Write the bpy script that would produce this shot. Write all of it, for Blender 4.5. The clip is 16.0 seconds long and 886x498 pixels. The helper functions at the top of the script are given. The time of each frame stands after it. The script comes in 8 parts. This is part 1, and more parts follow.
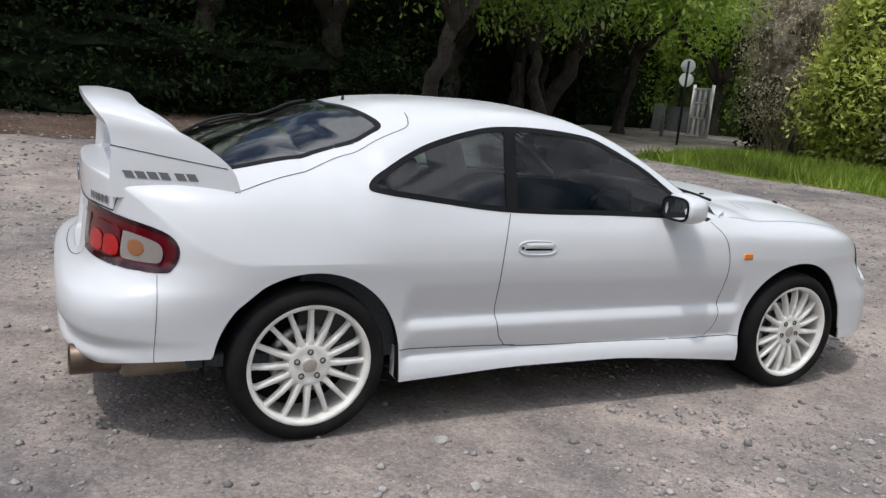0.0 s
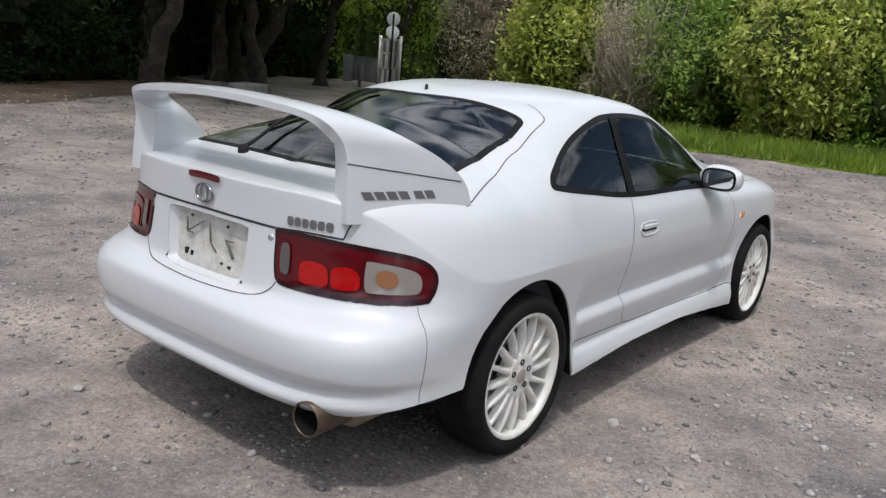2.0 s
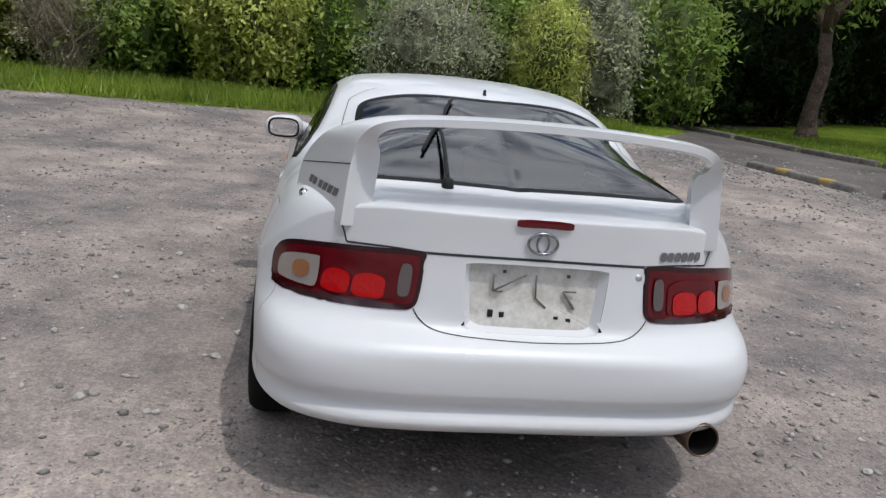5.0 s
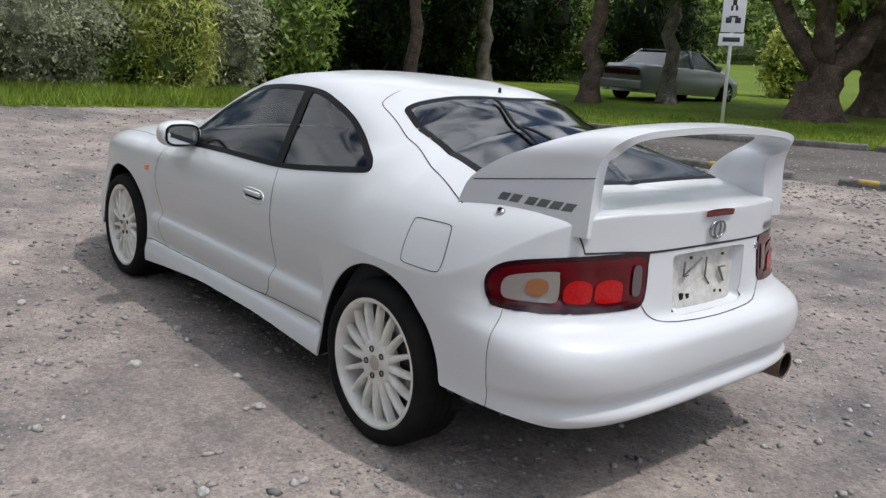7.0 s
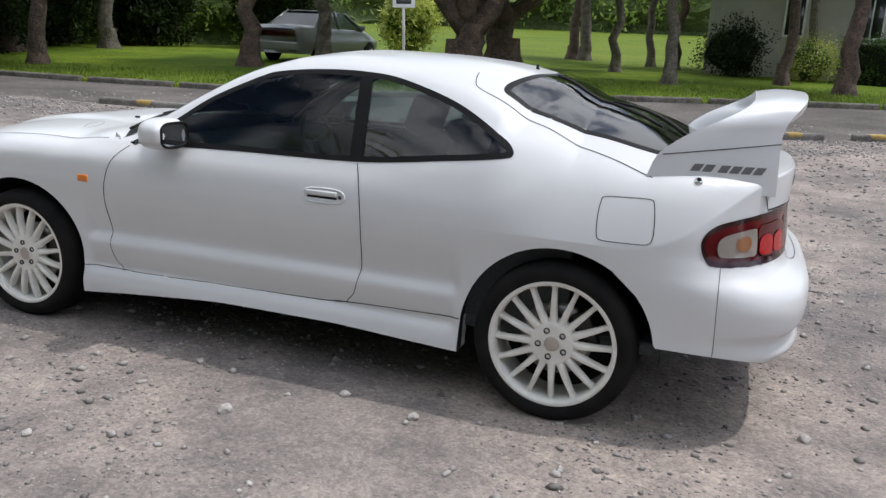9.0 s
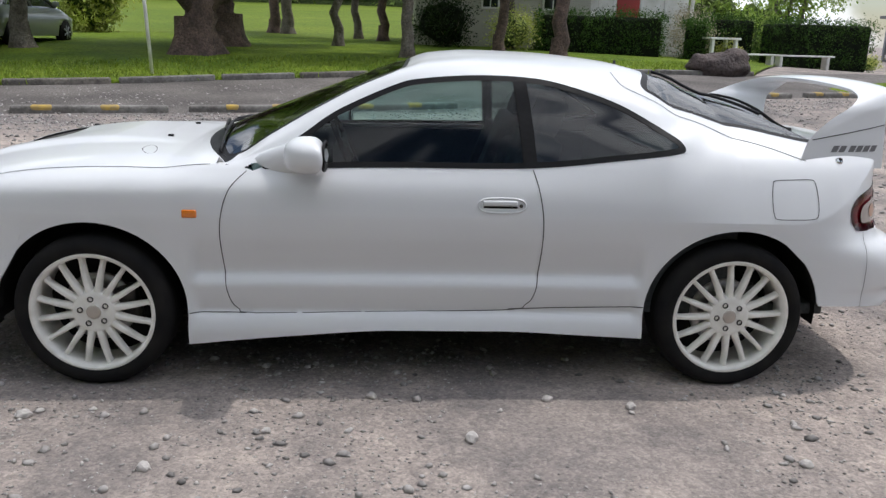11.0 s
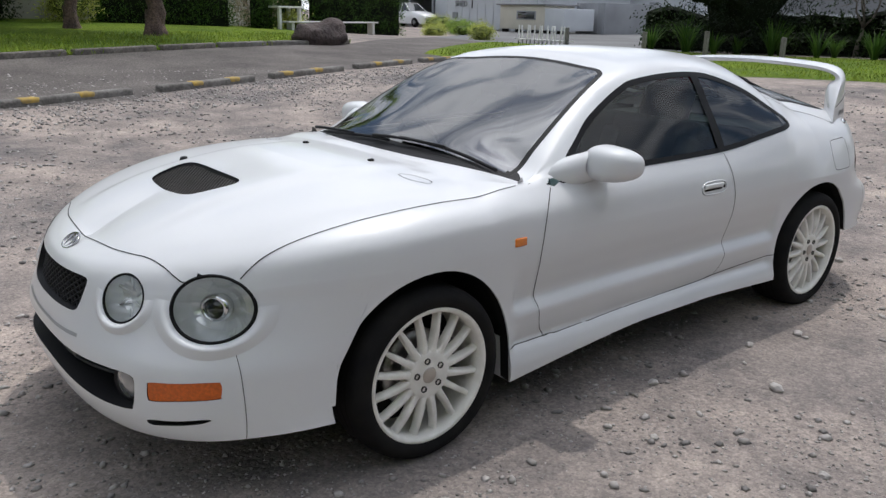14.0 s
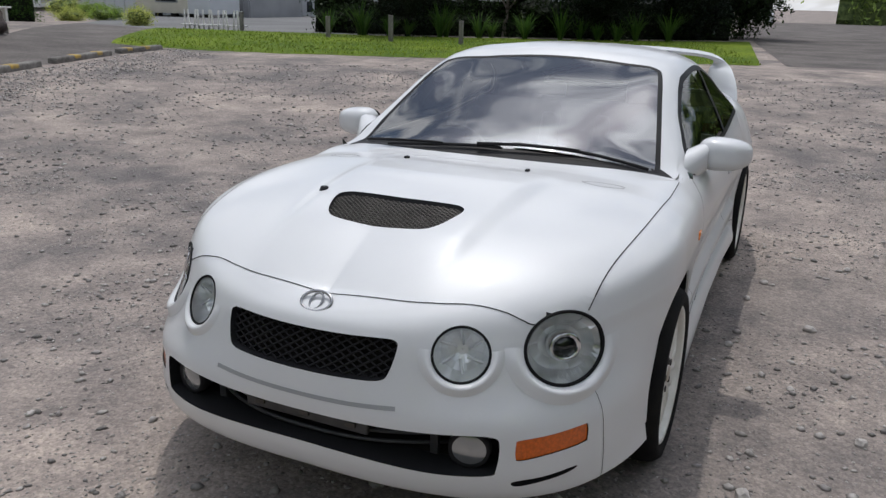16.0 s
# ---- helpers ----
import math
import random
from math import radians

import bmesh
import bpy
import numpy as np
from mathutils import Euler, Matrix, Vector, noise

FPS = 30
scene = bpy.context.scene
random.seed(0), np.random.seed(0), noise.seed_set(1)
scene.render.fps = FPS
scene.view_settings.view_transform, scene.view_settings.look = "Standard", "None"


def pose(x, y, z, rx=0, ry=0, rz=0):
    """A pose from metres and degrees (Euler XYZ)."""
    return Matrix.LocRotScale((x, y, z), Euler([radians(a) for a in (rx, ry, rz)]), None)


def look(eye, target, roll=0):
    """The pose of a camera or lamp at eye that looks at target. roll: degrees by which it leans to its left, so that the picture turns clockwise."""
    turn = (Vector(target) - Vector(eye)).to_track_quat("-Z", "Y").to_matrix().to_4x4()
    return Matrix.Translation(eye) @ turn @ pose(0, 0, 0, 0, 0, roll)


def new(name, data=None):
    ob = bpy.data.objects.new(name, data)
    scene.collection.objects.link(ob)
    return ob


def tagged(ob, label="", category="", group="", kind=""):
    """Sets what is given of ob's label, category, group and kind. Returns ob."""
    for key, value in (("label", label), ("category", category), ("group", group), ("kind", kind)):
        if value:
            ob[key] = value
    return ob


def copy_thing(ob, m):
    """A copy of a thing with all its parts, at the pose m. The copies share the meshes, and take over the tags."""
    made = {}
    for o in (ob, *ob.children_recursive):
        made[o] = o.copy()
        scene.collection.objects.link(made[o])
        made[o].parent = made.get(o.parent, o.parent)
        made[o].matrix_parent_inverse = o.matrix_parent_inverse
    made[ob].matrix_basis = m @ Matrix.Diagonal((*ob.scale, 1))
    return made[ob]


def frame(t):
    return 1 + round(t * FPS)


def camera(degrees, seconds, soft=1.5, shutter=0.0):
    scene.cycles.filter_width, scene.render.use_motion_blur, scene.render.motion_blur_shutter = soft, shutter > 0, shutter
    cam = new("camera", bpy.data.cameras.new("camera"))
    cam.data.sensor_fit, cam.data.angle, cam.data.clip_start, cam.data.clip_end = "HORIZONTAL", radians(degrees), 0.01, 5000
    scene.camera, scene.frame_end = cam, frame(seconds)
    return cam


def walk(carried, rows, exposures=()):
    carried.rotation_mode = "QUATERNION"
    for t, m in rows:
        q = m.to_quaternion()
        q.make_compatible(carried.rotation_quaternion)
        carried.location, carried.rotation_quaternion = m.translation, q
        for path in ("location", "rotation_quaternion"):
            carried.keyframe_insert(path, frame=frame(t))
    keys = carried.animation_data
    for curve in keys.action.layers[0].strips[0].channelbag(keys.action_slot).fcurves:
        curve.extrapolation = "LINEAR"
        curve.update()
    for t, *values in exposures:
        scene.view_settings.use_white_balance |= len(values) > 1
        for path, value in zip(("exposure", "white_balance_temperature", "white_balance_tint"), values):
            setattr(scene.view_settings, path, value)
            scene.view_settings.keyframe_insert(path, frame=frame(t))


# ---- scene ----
cam = camera(58.3, 16.0, soft=1.4)
PATH = [
    (0, (-2.114, -3.582, 1.391), (-1.245, -1.828, 0.982), 5.4),
    (0.5, (-2.563, -3.31, 1.389), (-1.515, -1.657, 0.972), 5.4),
    (1, (-2.953, -2.977, 1.36), (-1.734, -1.45, 0.931), 5.3),
    (1.5, (-3.328, -2.627, 1.36), (-1.944, -1.253, 0.916), 5.2),
    (2, (-3.614, -2.252, 1.389), (-2.076, -1.058, 0.932), 5.1),
    (2.5, (-3.856, -1.829, 1.403), (-2.181, -0.843, 0.934), 5.1),
    (3, (-4.085, -1.362, 1.41), (-2.295, -0.606, 0.936), 5.0),
    (3.5, (-4.209, -0.831, 1.421), (-2.334, -0.322, 0.948), 5.0),
    (4, (-4.289, -0.324, 1.416), (-2.361, -0.08, 0.943), 4.7),
    (4.2, (-4.304, -0.122, 1.409), (-2.365, 0.008, 0.937), 4.8),
    (6.3, (-3.837, 1.876, 1.353), (-2.167, 0.865, 0.921), 5.7),
    (6.5, (-3.729, 2.045, 1.376), (-2.118, 0.945, 0.934), 5.0),
    (7, (-3.429, 2.459, 1.366), (-1.967, 1.171, 0.916), 4.4),
    (7.5, (-3.045, 2.791, 1.35), (-1.767, 1.32, 0.899), 4.0),
    (8, (-2.644, 3.102, 1.352), (-1.568, 1.479, 0.896), 3.6),
    (8.5, (-2.243, 3.337, 1.327), (-1.377, 1.595, 0.862), 3.2),
    (8.7, (-2.074, 3.442, 1.325), (-1.291, 1.662, 0.855), 3.1),
    (10.8, (-0.099, 3.808, 1.388), (-0.141, 1.881, 0.857), 1.8),
    (11, (0.103, 3.833, 1.387), (-0.019, 1.906, 0.865), 1.7),
    (11.5, (0.585, 3.796, 1.393), (0.255, 1.896, 0.862), 1.5),
    (12, (1.073, 3.723, 1.408), (0.538, 1.873, 0.869), 1.3),
    (12.5, (1.543, 3.611, 1.42), (0.814, 1.831, 0.872), 1.2),
    (13, (1.99, 3.398, 1.449), (1.087, 1.703, 0.892), 1.1),
    (13.5, (2.43, 3.12, 1.444), (1.37, 1.521, 0.879), 1.1),
    (14, (2.764, 2.746, 1.468), (1.556, 1.258, 0.895), 1.2),
    (14.5, (3.08, 2.379, 1.489), (1.724, 1.027, 0.911), 1.3),
    (14.6, (3.145, 2.282, 1.494), (1.752, 0.97, 0.913), 1.3),
    (15, (3.36, 1.992, 1.492), (1.859, 0.805, 0.909), 1.3),
    (15.5, (3.627, 1.587, 1.484), (1.997, 0.587, 0.897), 1.3),
    (15.8, (3.795, 1.322, 1.49), (2.09, 0.459, 0.9), 1.3),
    (16, (3.849, 1.161, 1.51), (2.11, 0.371, 0.914), 1.3),
]
walk(cam, [(t, look(eye, target, roll)) for t, eye, target, roll in PATH], ((0, 0.02), (3.8, -0.12), (7, 0.06), (8.5, 0.20), (11, 0.22), (13.5, 0.07), (14.5, -0.08), (16, -0.25)))

# ---- sky, sun ----
SUN = Vector((-0.40, -0.20, 1.0)).normalized()
elev = math.asin(SUN.z)
world = bpy.data.worlds.new("sky")
scene.world = world
world.use_nodes = True
wn, wl = world.node_tree.nodes, world.node_tree.links
wn.clear()
w_out = wn.new("ShaderNodeOutputWorld")
w_bg = wn.new("ShaderNodeBackground")
sky = wn.new("ShaderNodeTexSky")
sky.sky_type, sky.sun_disc = "NISHITA", False
sky.sun_elevation, sky.sun_rotation = elev, math.atan2(SUN.x, SUN.y)
w_tc = wn.new("ShaderNodeTexCoord")
w_map = wn.new("ShaderNodeMapping")
w_map.inputs["Scale"].default_value = (1.0, 1.0, 2.2)
w_no = wn.new("ShaderNodeTexNoise")
w_no.inputs["Scale"].default_value, w_no.inputs["Detail"].default_value = 3.0, 5.0
w_no.inputs["Distortion"].default_value = 0.7
w_no.inputs["Roughness"].default_value = 0.58
w_ramp = wn.new("ShaderNodeValToRGB")
w_ramp.color_ramp.elements[0].position, w_ramp.color_ramp.elements[1].position = 0.41, 0.56
w_mix = wn.new("ShaderNodeMix")
w_mix.data_type = "RGBA"
w_mix.inputs["B"].default_value = (14.4, 14.9, 16.1, 1)
wl.new(w_tc.outputs["Generated"], w_map.inputs["Vector"])
wl.new(w_map.outputs["Vector"], w_no.inputs["Vector"])
wl.new(w_no.outputs["Fac"], w_ramp.inputs["Fac"])
wl.new(w_ramp.outputs["Color"], w_mix.inputs["Factor"])
wl.new(sky.outputs["Color"], w_mix.inputs["A"])
w_dot = wn.new("ShaderNodeVectorMath")
w_dot.operation = "DOT_PRODUCT"
w_dot.inputs[1].default_value = SUN
wl.new(w_tc.outputs["Generated"], w_dot.inputs[0])
w_pow = wn.new("ShaderNodeMath")
w_pow.operation, w_pow.use_clamp = "POWER", True
w_pow.inputs[1].default_value = 26.0
wl.new(w_dot.outputs["Value"], w_pow.inputs[0])
w_glow = wn.new("ShaderNodeMath")
w_glow.operation = "MULTIPLY_ADD"
w_glow.inputs[1].default_value, w_glow.inputs[2].default_value = 3.0, 1.05
wl.new(w_pow.outputs[0], w_glow.inputs[0])
w_mul = wn.new("ShaderNodeVectorMath")
w_mul.operation = "SCALE"
wl.new(w_mix.outputs["Result"], w_mul.inputs[0])
wl.new(w_glow.outputs[0], w_mul.inputs["Scale"])
wl.new(w_mul.outputs["Vector"], w_bg.inputs["Color"])
w_bg.inputs["Strength"].default_value = 0.080
wl.new(w_bg.outputs["Background"], w_out.inputs["Surface"])

sun = new("sun", bpy.data.lights.new("sun", "SUN"))
sun.data.energy, sun.data.angle, sun.data.color = 1.55, radians(0.8), (1.0, 0.962, 0.915)
sun.matrix_world = look(SUN * 40, (0, 0, 0))


# ---- materials ----
def mat(name, base=(0.5, 0.5, 0.5), rough=0.5, metal=0.0, vary=0.0, scale=6.0, fine=0.0, fscale=80.0, bump=0.0, bscale=120.0,
        coat=0.0, tint=None, sub=None, island=0.0):
    """A surface with two scales of variation. tint: second colour that vary mixes in; island: brightness change from piece to piece."""
    m = bpy.data.materials.new(name)
    m.use_nodes = True
    n, l = m.node_tree.nodes, m.node_tree.links
    b = n["Principled BSDF"]
    b.inputs["Roughness"].default_value, b.inputs["Metallic"].default_value = rough, metal
    b.inputs["Coat Weight"].default_value = coat
    b.inputs["Coat Roughness"].default_value = 0.04
    b.inputs["Base Color"].default_value = (*base, 1)
    if not (vary or fine or bump or island):
        return m
    tc = n.new("ShaderNodeTexCoord")
    col = None
    if vary:
        no = n.new("ShaderNodeTexNoise")
        no.inputs["Scale"].default_value, no.inputs["Detail"].default_value = scale, 6
        l.new(tc.outputs["Object"], no.inputs["Vector"])
        ramp = n.new("ShaderNodeValToRGB")
        ramp.color_ramp.elements[0].position, ramp.color_ramp.elements[1].position = 0.34, 0.68
        l.new(no.outputs["Fac"], ramp.inputs["Fac"])
        mx = n.new("ShaderNodeMix")
        mx.data_type = "RGBA"
        t = tint or tuple(c * (1 - vary) for c in base)
        mx.inputs["A"].default_value, mx.inputs["B"].default_value = (*base, 1), (*t, 1)
        l.new(ramp.outputs["Color"], mx.inputs["Factor"])
        col = mx.outputs["Result"]
        rr = n.new("ShaderNodeMapRange")
        rr.inputs["To Min"].default_value, rr.inputs["To Max"].default_value = rough * 0.85, min(1, rough * 1.15)
        l.new(no.outputs["Fac"], rr.inputs["Value"])
        l.new(rr.outputs["Result"], b.inputs["Roughness"])
    if fine:
        no2 = n.new("ShaderNodeTexNoise")
        no2.inputs["Scale"].default_value, no2.inputs["Detail"].default_value = fscale, 4
        l.new(tc.outputs["Object"], no2.inputs["Vector"])
        mr = n.new("ShaderNodeMapRange")
        mr.inputs["From Min"].default_value, mr.inputs["From Max"].default_value = 0.3, 0.7
        mr.inputs["To Min"].default_value, mr.inputs["To Max"].default_value = 1 - fine, 1 + fine
        l.new(no2.outputs["Fac"], mr.inputs["Value"])
        mm = n.new("ShaderNodeMix")
        mm.data_type, mm.blend_type = "RGBA", "MULTIPLY"
        mm.inputs["Factor"].default_value = 1
        if col:
            l.new(col, mm.inputs["A"])
        else:
            mm.inputs["A"].default_value = (*base, 1)
        l.new(mr.outputs["Result"], mm.inputs["B"])
        col = mm.outputs["Result"]
    if island:
        ge = n.new("ShaderNodeNewGeometry")
        mr = n.new("ShaderNodeMapRange")
        mr.inputs["To Min"].default_value, mr.inputs["To Max"].default_value = 1 - island, 1 + island
        l.new(ge.outputs["Random Per Island"], mr.inputs["Value"])
        mm = n.new("ShaderNodeMix")
        mm.data_type, mm.blend_type = "RGBA", "MULTIPLY"
        mm.inputs["Factor"].default_value = 1
        if col:
            l.new(col, mm.inputs["A"])
        else:
            mm.inputs["A"].default_value = (*base, 1)
        l.new(mr.outputs["Result"], mm.inputs["B"])
        col = mm.outputs["Result"]
    if col:
        l.new(col, b.inputs["Base Color"])
    if bump:
        nb = n.new("ShaderNodeTexNoise")
        nb.inputs["Scale"].default_value, nb.inputs["Detail"].default_value = bscale, 5
        l.new(tc.outputs["Object"], nb.inputs["Vector"])
        bu = n.new("ShaderNodeBump")
        bu.inputs["Strength"].default_value = bump
        bu.inputs["Distance"].default_value = 1.0 / bscale
        l.new(nb.outputs["Fac"], bu.inputs["Height"])
        l.new(bu.outputs["Normal"], b.inputs["Normal"])
    return m


def glass_mat(name, tint, ior=1.5, rough=0.0):
    m = bpy.data.materials.new(name)
    m.use_nodes = True
    n, l = m.node_tree.nodes, m.node_tree.links
    n.clear()
    o = n.new("ShaderNodeOutputMaterial")
    tr = n.new("ShaderNodeBsdfTransparent")
    tr.inputs["Color"].default_value = (*tint, 1)
    gl = n.new("ShaderNodeBsdfGlossy")
    gl.inputs["Roughness"].default_value = rough
    fr = n.new("ShaderNodeFresnel")
    fr.inputs["IOR"].default_value = ior
    mx = n.new("ShaderNodeMixShader")
    l.new(fr.outputs["Fac"], mx.inputs["Fac"])
    l.new(tr.outputs["BSDF"], mx.inputs[1])
    l.new(gl.outputs["BSDF"], mx.inputs[2])
    l.new(mx.outputs["Shader"], o.inputs["Surface"])
    return m


def leaf_mat(name, a, b, back=0.42):
    """Leaves: two greens mixed from leaf to leaf, and light that comes through."""
    m = bpy.data.materials.new(name)
    m.use_nodes = True
    n, l = m.node_tree.nodes, m.node_tree.links
    p = n["Principled BSDF"]
    p.inputs["Roughness"].default_value = 0.5
    ge = n.new("ShaderNodeNewGeometry")
    mx = n.new("ShaderNodeMix")
    mx.data_type = "RGBA"
    mx.inputs["A"].default_value, mx.inputs["B"].default_value = (*a, 1), (*b, 1)
    l.new(ge.outputs["Random Per Island"], mx.inputs["Factor"])
    tc = n.new("ShaderNodeTexCoord")
    no = n.new("ShaderNodeTexNoise")
    no.inputs["Scale"].default_value = 0.9
    l.new(tc.outputs["Object"], no.inputs["Vector"])
    mr = n.new("ShaderNodeMapRange")
    mr.inputs["From Min"].default_value, mr.inputs["From Max"].default_value = 0.3, 0.7
    mr.inputs["To Min"].default_value, mr.inputs["To Max"].default_value = 0.6, 1.35
    l.new(no.outputs["Fac"], mr.inputs["Value"])
    mm = n.new("ShaderNodeMix")
    mm.data_type, mm.blend_type = "RGBA", "MULTIPLY"
    mm.inputs["Factor"].default_value = 1
    l.new(mx.outputs["Result"], mm.inputs["A"])
    l.new(mr.outputs["Result"], mm.inputs["B"])
    l.new(mm.outputs["Result"], p.inputs["Base Color"])
    tl = n.new("ShaderNodeBsdfTranslucent")
    l.new(mm.outputs["Result"], tl.inputs["Color"])
    ms = n.new("ShaderNodeMixShader")
    ms.inputs["Fac"].default_value = back
    l.new(p.outputs["BSDF"], ms.inputs[1])
    l.new(tl.outputs["BSDF"], ms.inputs[2])
    l.new(ms.outputs["Shader"], n["Material Output"].inputs["Surface"])
    return m


M_PAINT = mat("white_paint", (0.69, 0.70, 0.715), 0.42, coat=0.6, vary=0.02, scale=3, fine=0.01, fscale=300)
M_SEAM = mat("shut_gap", (0.03, 0.03, 0.032), 0.8)
M_TRIM = mat("black_rubber_trim", (0.007, 0.007, 0.008), 0.5, fine=0.2, fscale=60)
M_BLACK = mat("black_plastic", (0.02, 0.02, 0.022), 0.55, bump=0.2, bscale=300)
M_TYRE = mat("tyre_rubber", (0.008, 0.008, 0.009), 0.85, vary=0.5, scale=9, tint=(0.018, 0.017, 0.016), bump=0.3, bscale=200)
M_RIM = mat("white_rim_paint", (0.88, 0.865, 0.82), 0.38, vary=0.10, scale=14, tint=(0.70, 0.68, 0.63), coat=0.2)
M_HUB = mat("worn_alloy_cap", (0.52, 0.47, 0.42), 0.45, metal=0.5)
M_STEEL = mat("dark_steel", (0.10, 0.095, 0.09), 0.5, metal=0.8, vary=0.4, scale=12)
M_DISC = mat("brake_steel", (0.38, 0.37, 0.36), 0.35, metal=1.0, fine=0.2)
M_CHROME = mat("chrome", (0.78, 0.79, 0.80), 0.08, metal=1.0)
M_EMBLEM = mat("dull_chrome", (0.34, 0.34, 0.35), 0.18, metal=1.0)
M_BADGE = mat("badge_print", (0.14, 0.14, 0.145), 0.45)
M_REFL = mat("lamp_reflector", (0.93, 0.94, 0.95), 0.16, metal=0.45)
M_RED = mat("red_lamp_lens", (0.115, 0.002, 0.007), 0.16, coat=0.25, vary=0.3, scale=14)
M_REDB = mat("bright_red_lens", (0.42, 0.004, 0.006), 0.16, coat=0.25, fine=0.2, fscale=120)
M_REDK = mat("dark_red_lens", (0.026, 0.0018, 0.005), 0.20, coat=0.4)
M_CLEARL = mat("clear_ribbed_lens", (0.29, 0.255, 0.235), 0.12, coat=1.0, fine=0.05, fscale=150)
M_AMBERW = mat("amber_bulb_lens", (0.30, 0.125, 0.05), 0.3, coat=1.0)
M_GREYL = mat("grey_reverse_lens", (0.10, 0.085, 0.085), 0.12, coat=1.0)
M_AMBER = mat("amber_lens", (0.75, 0.20, 0.012), 0.18, coat=1.0, fine=0.15, fscale=150)
M_TURN = mat("orange_turn_lens", (0.62, 0.12, 0.008), 0.25, coat=0.3, fine=0.2, fscale=120)
M_GLASS = glass_mat("window_glass", (0.64, 0.82, 0.79), 1.45)
M_TINTED = glass_mat("dark_tinted_glass", (0.42, 0.48, 0.48), 1.7)
M_HATCH = glass_mat("hatch_glass", (0.48, 0.55, 0.53), 2.5, 0.09)
M_WSGLASS = glass_mat("windscreen_glass", (0.58, 0.64, 0.61), 3.2, 0.025)
M_LENS = glass_mat("lamp_glass", (0.97, 0.98, 0.98), 1.4)
M_MIRROR = mat("mirror_silver", (0.85, 0.87, 0.88), 0.02, metal=1.0)
M_TRIMIN = mat("dark_cabin_trim", (0.075, 0.082, 0.085), 0.75, fine=0.2, fscale=90)
M_SEAT = mat("dark_seat_cloth", (0.055, 0.058, 0.064), 0.9, vary=0.3, scale=20, fine=0.3, fscale=200)
M_EXH = mat("heat_stained_exhaust", (0.24, 0.175, 0.12), 0.42, metal=0.9, vary=0.5, scale=9, tint=(0.13, 0.10, 0.085))
M_MUFF = mat("tan_silencer", (0.34, 0.29, 0.22), 0.5, metal=0.5, vary=0.4, scale=8)
# near-black: soot in the exhaust, elsewhere shade put into the colour
M_SOOT_SHADE = mat("soot_and_shade_black", (0.012, 0.011, 0.010), 0.95)
M_PLATE = mat("dusty_white_plastic", (0.66, 0.65, 0.62), 0.6, vary=0.25, scale=16, tint=(0.50, 0.48, 0.43), fine=0.1)
M_UNDER = mat("underbody", (0.02, 0.02, 0.02), 0.9, vary=0.4, scale=5)
for m_ in (M_TYRE, M_UNDER, M_SOOT_SHADE, M_TRIMIN, M_SEAT, M_TRIM, M_BLACK):
    m_.node_tree.nodes["Principled BSDF"].inputs["Specular IOR Level"].default_value = 0.15

# ---- mesh helpers ----
def part(name, data, material, parent=None, label="", smooth=True):
    """Links a bmesh, or (verts, faces), as one mesh object under a thing or a part."""
    me = bpy.data.meshes.new(name)
    if isinstance(data, bmesh.types.BMesh):
        data.to_mesh(me)
        data.free()
    else:
        me.from_pydata([tuple(map(float, v)) for v in data[0]], [], [tuple(map(int, f)) for f in data[1]])
    for m in (material if isinstance(material, (list, tuple)) else [material]):
        me.materials.append(m)
    if smooth:
        me.polygons.foreach_set("use_smooth", [True] * len(me.polygons))
    ob = new(name, me)
    ob.parent = parent
    if label:
        ob["label"] = label
    return ob


def sharp(ob, degrees=35):
    ob.data.set_sharp_from_angle(angle=radians(degrees))
    return ob


def thing(name, label, category, at=None, group="", kind=""):
    ob = new(name)
    if at is not None:
        ob.matrix_basis = at
    return tagged(ob, label, category, group, kind)


def box(bm, x0, x1, y0, y1, z0, z1, m=None):
    vs = [bm.verts.new((x, y, z)) for x in (x0, x1) for y in (y0, y1) for z in (z0, z1)]
    for f in ((0, 1, 3, 2), (4, 6, 7, 5), (0, 4, 5, 1), (2, 3, 7, 6), (0, 2, 6, 4), (1, 5, 7, 3)):
        bm.faces.new([vs[i] for i in f])
    if m is not None:
        bmesh.ops.transform(bm, matrix=m, verts=vs)
    return vs


def bbox(x0, x1, y0, y1, z0, z1, bevel=0.01, seg=2, m=None):
    bm = bmesh.new()
    box(bm, x0, x1, y0, y1, z0, z1)
    if bevel:
        bmesh.ops.bevel(bm, geom=bm.edges[:], offset=bevel, segments=seg, affect="EDGES", profile=0.6)
    if m is not None:
        bmesh.ops.transform(bm, matrix=m, verts=bm.verts[:])
    return bm


def revolve(profile, n=48, axis="y", m=None, closed=False):
    """Turns (radius, height) pairs round an axis."""
    vs, fs = [], []
    k = len(profile)
    for i in range(n):
        a = 2 * math.pi * i / n
        for r, h in profile:
            vs.append((r * math.cos(a), h, r * math.sin(a)) if axis == "y" else (r * math.cos(a), r * math.sin(a), h))
    for i in range(n):
        for j in range(k if closed else k - 1):
            j2 = (j + 1) % k
            a, b = i * k, ((i + 1) % n) * k
            fs.append((a + j, a + j2, b + j2, b + j))
    if m is not None:
        vs = [tuple(m @ Vector(v)) for v in vs]
    return vs, fs


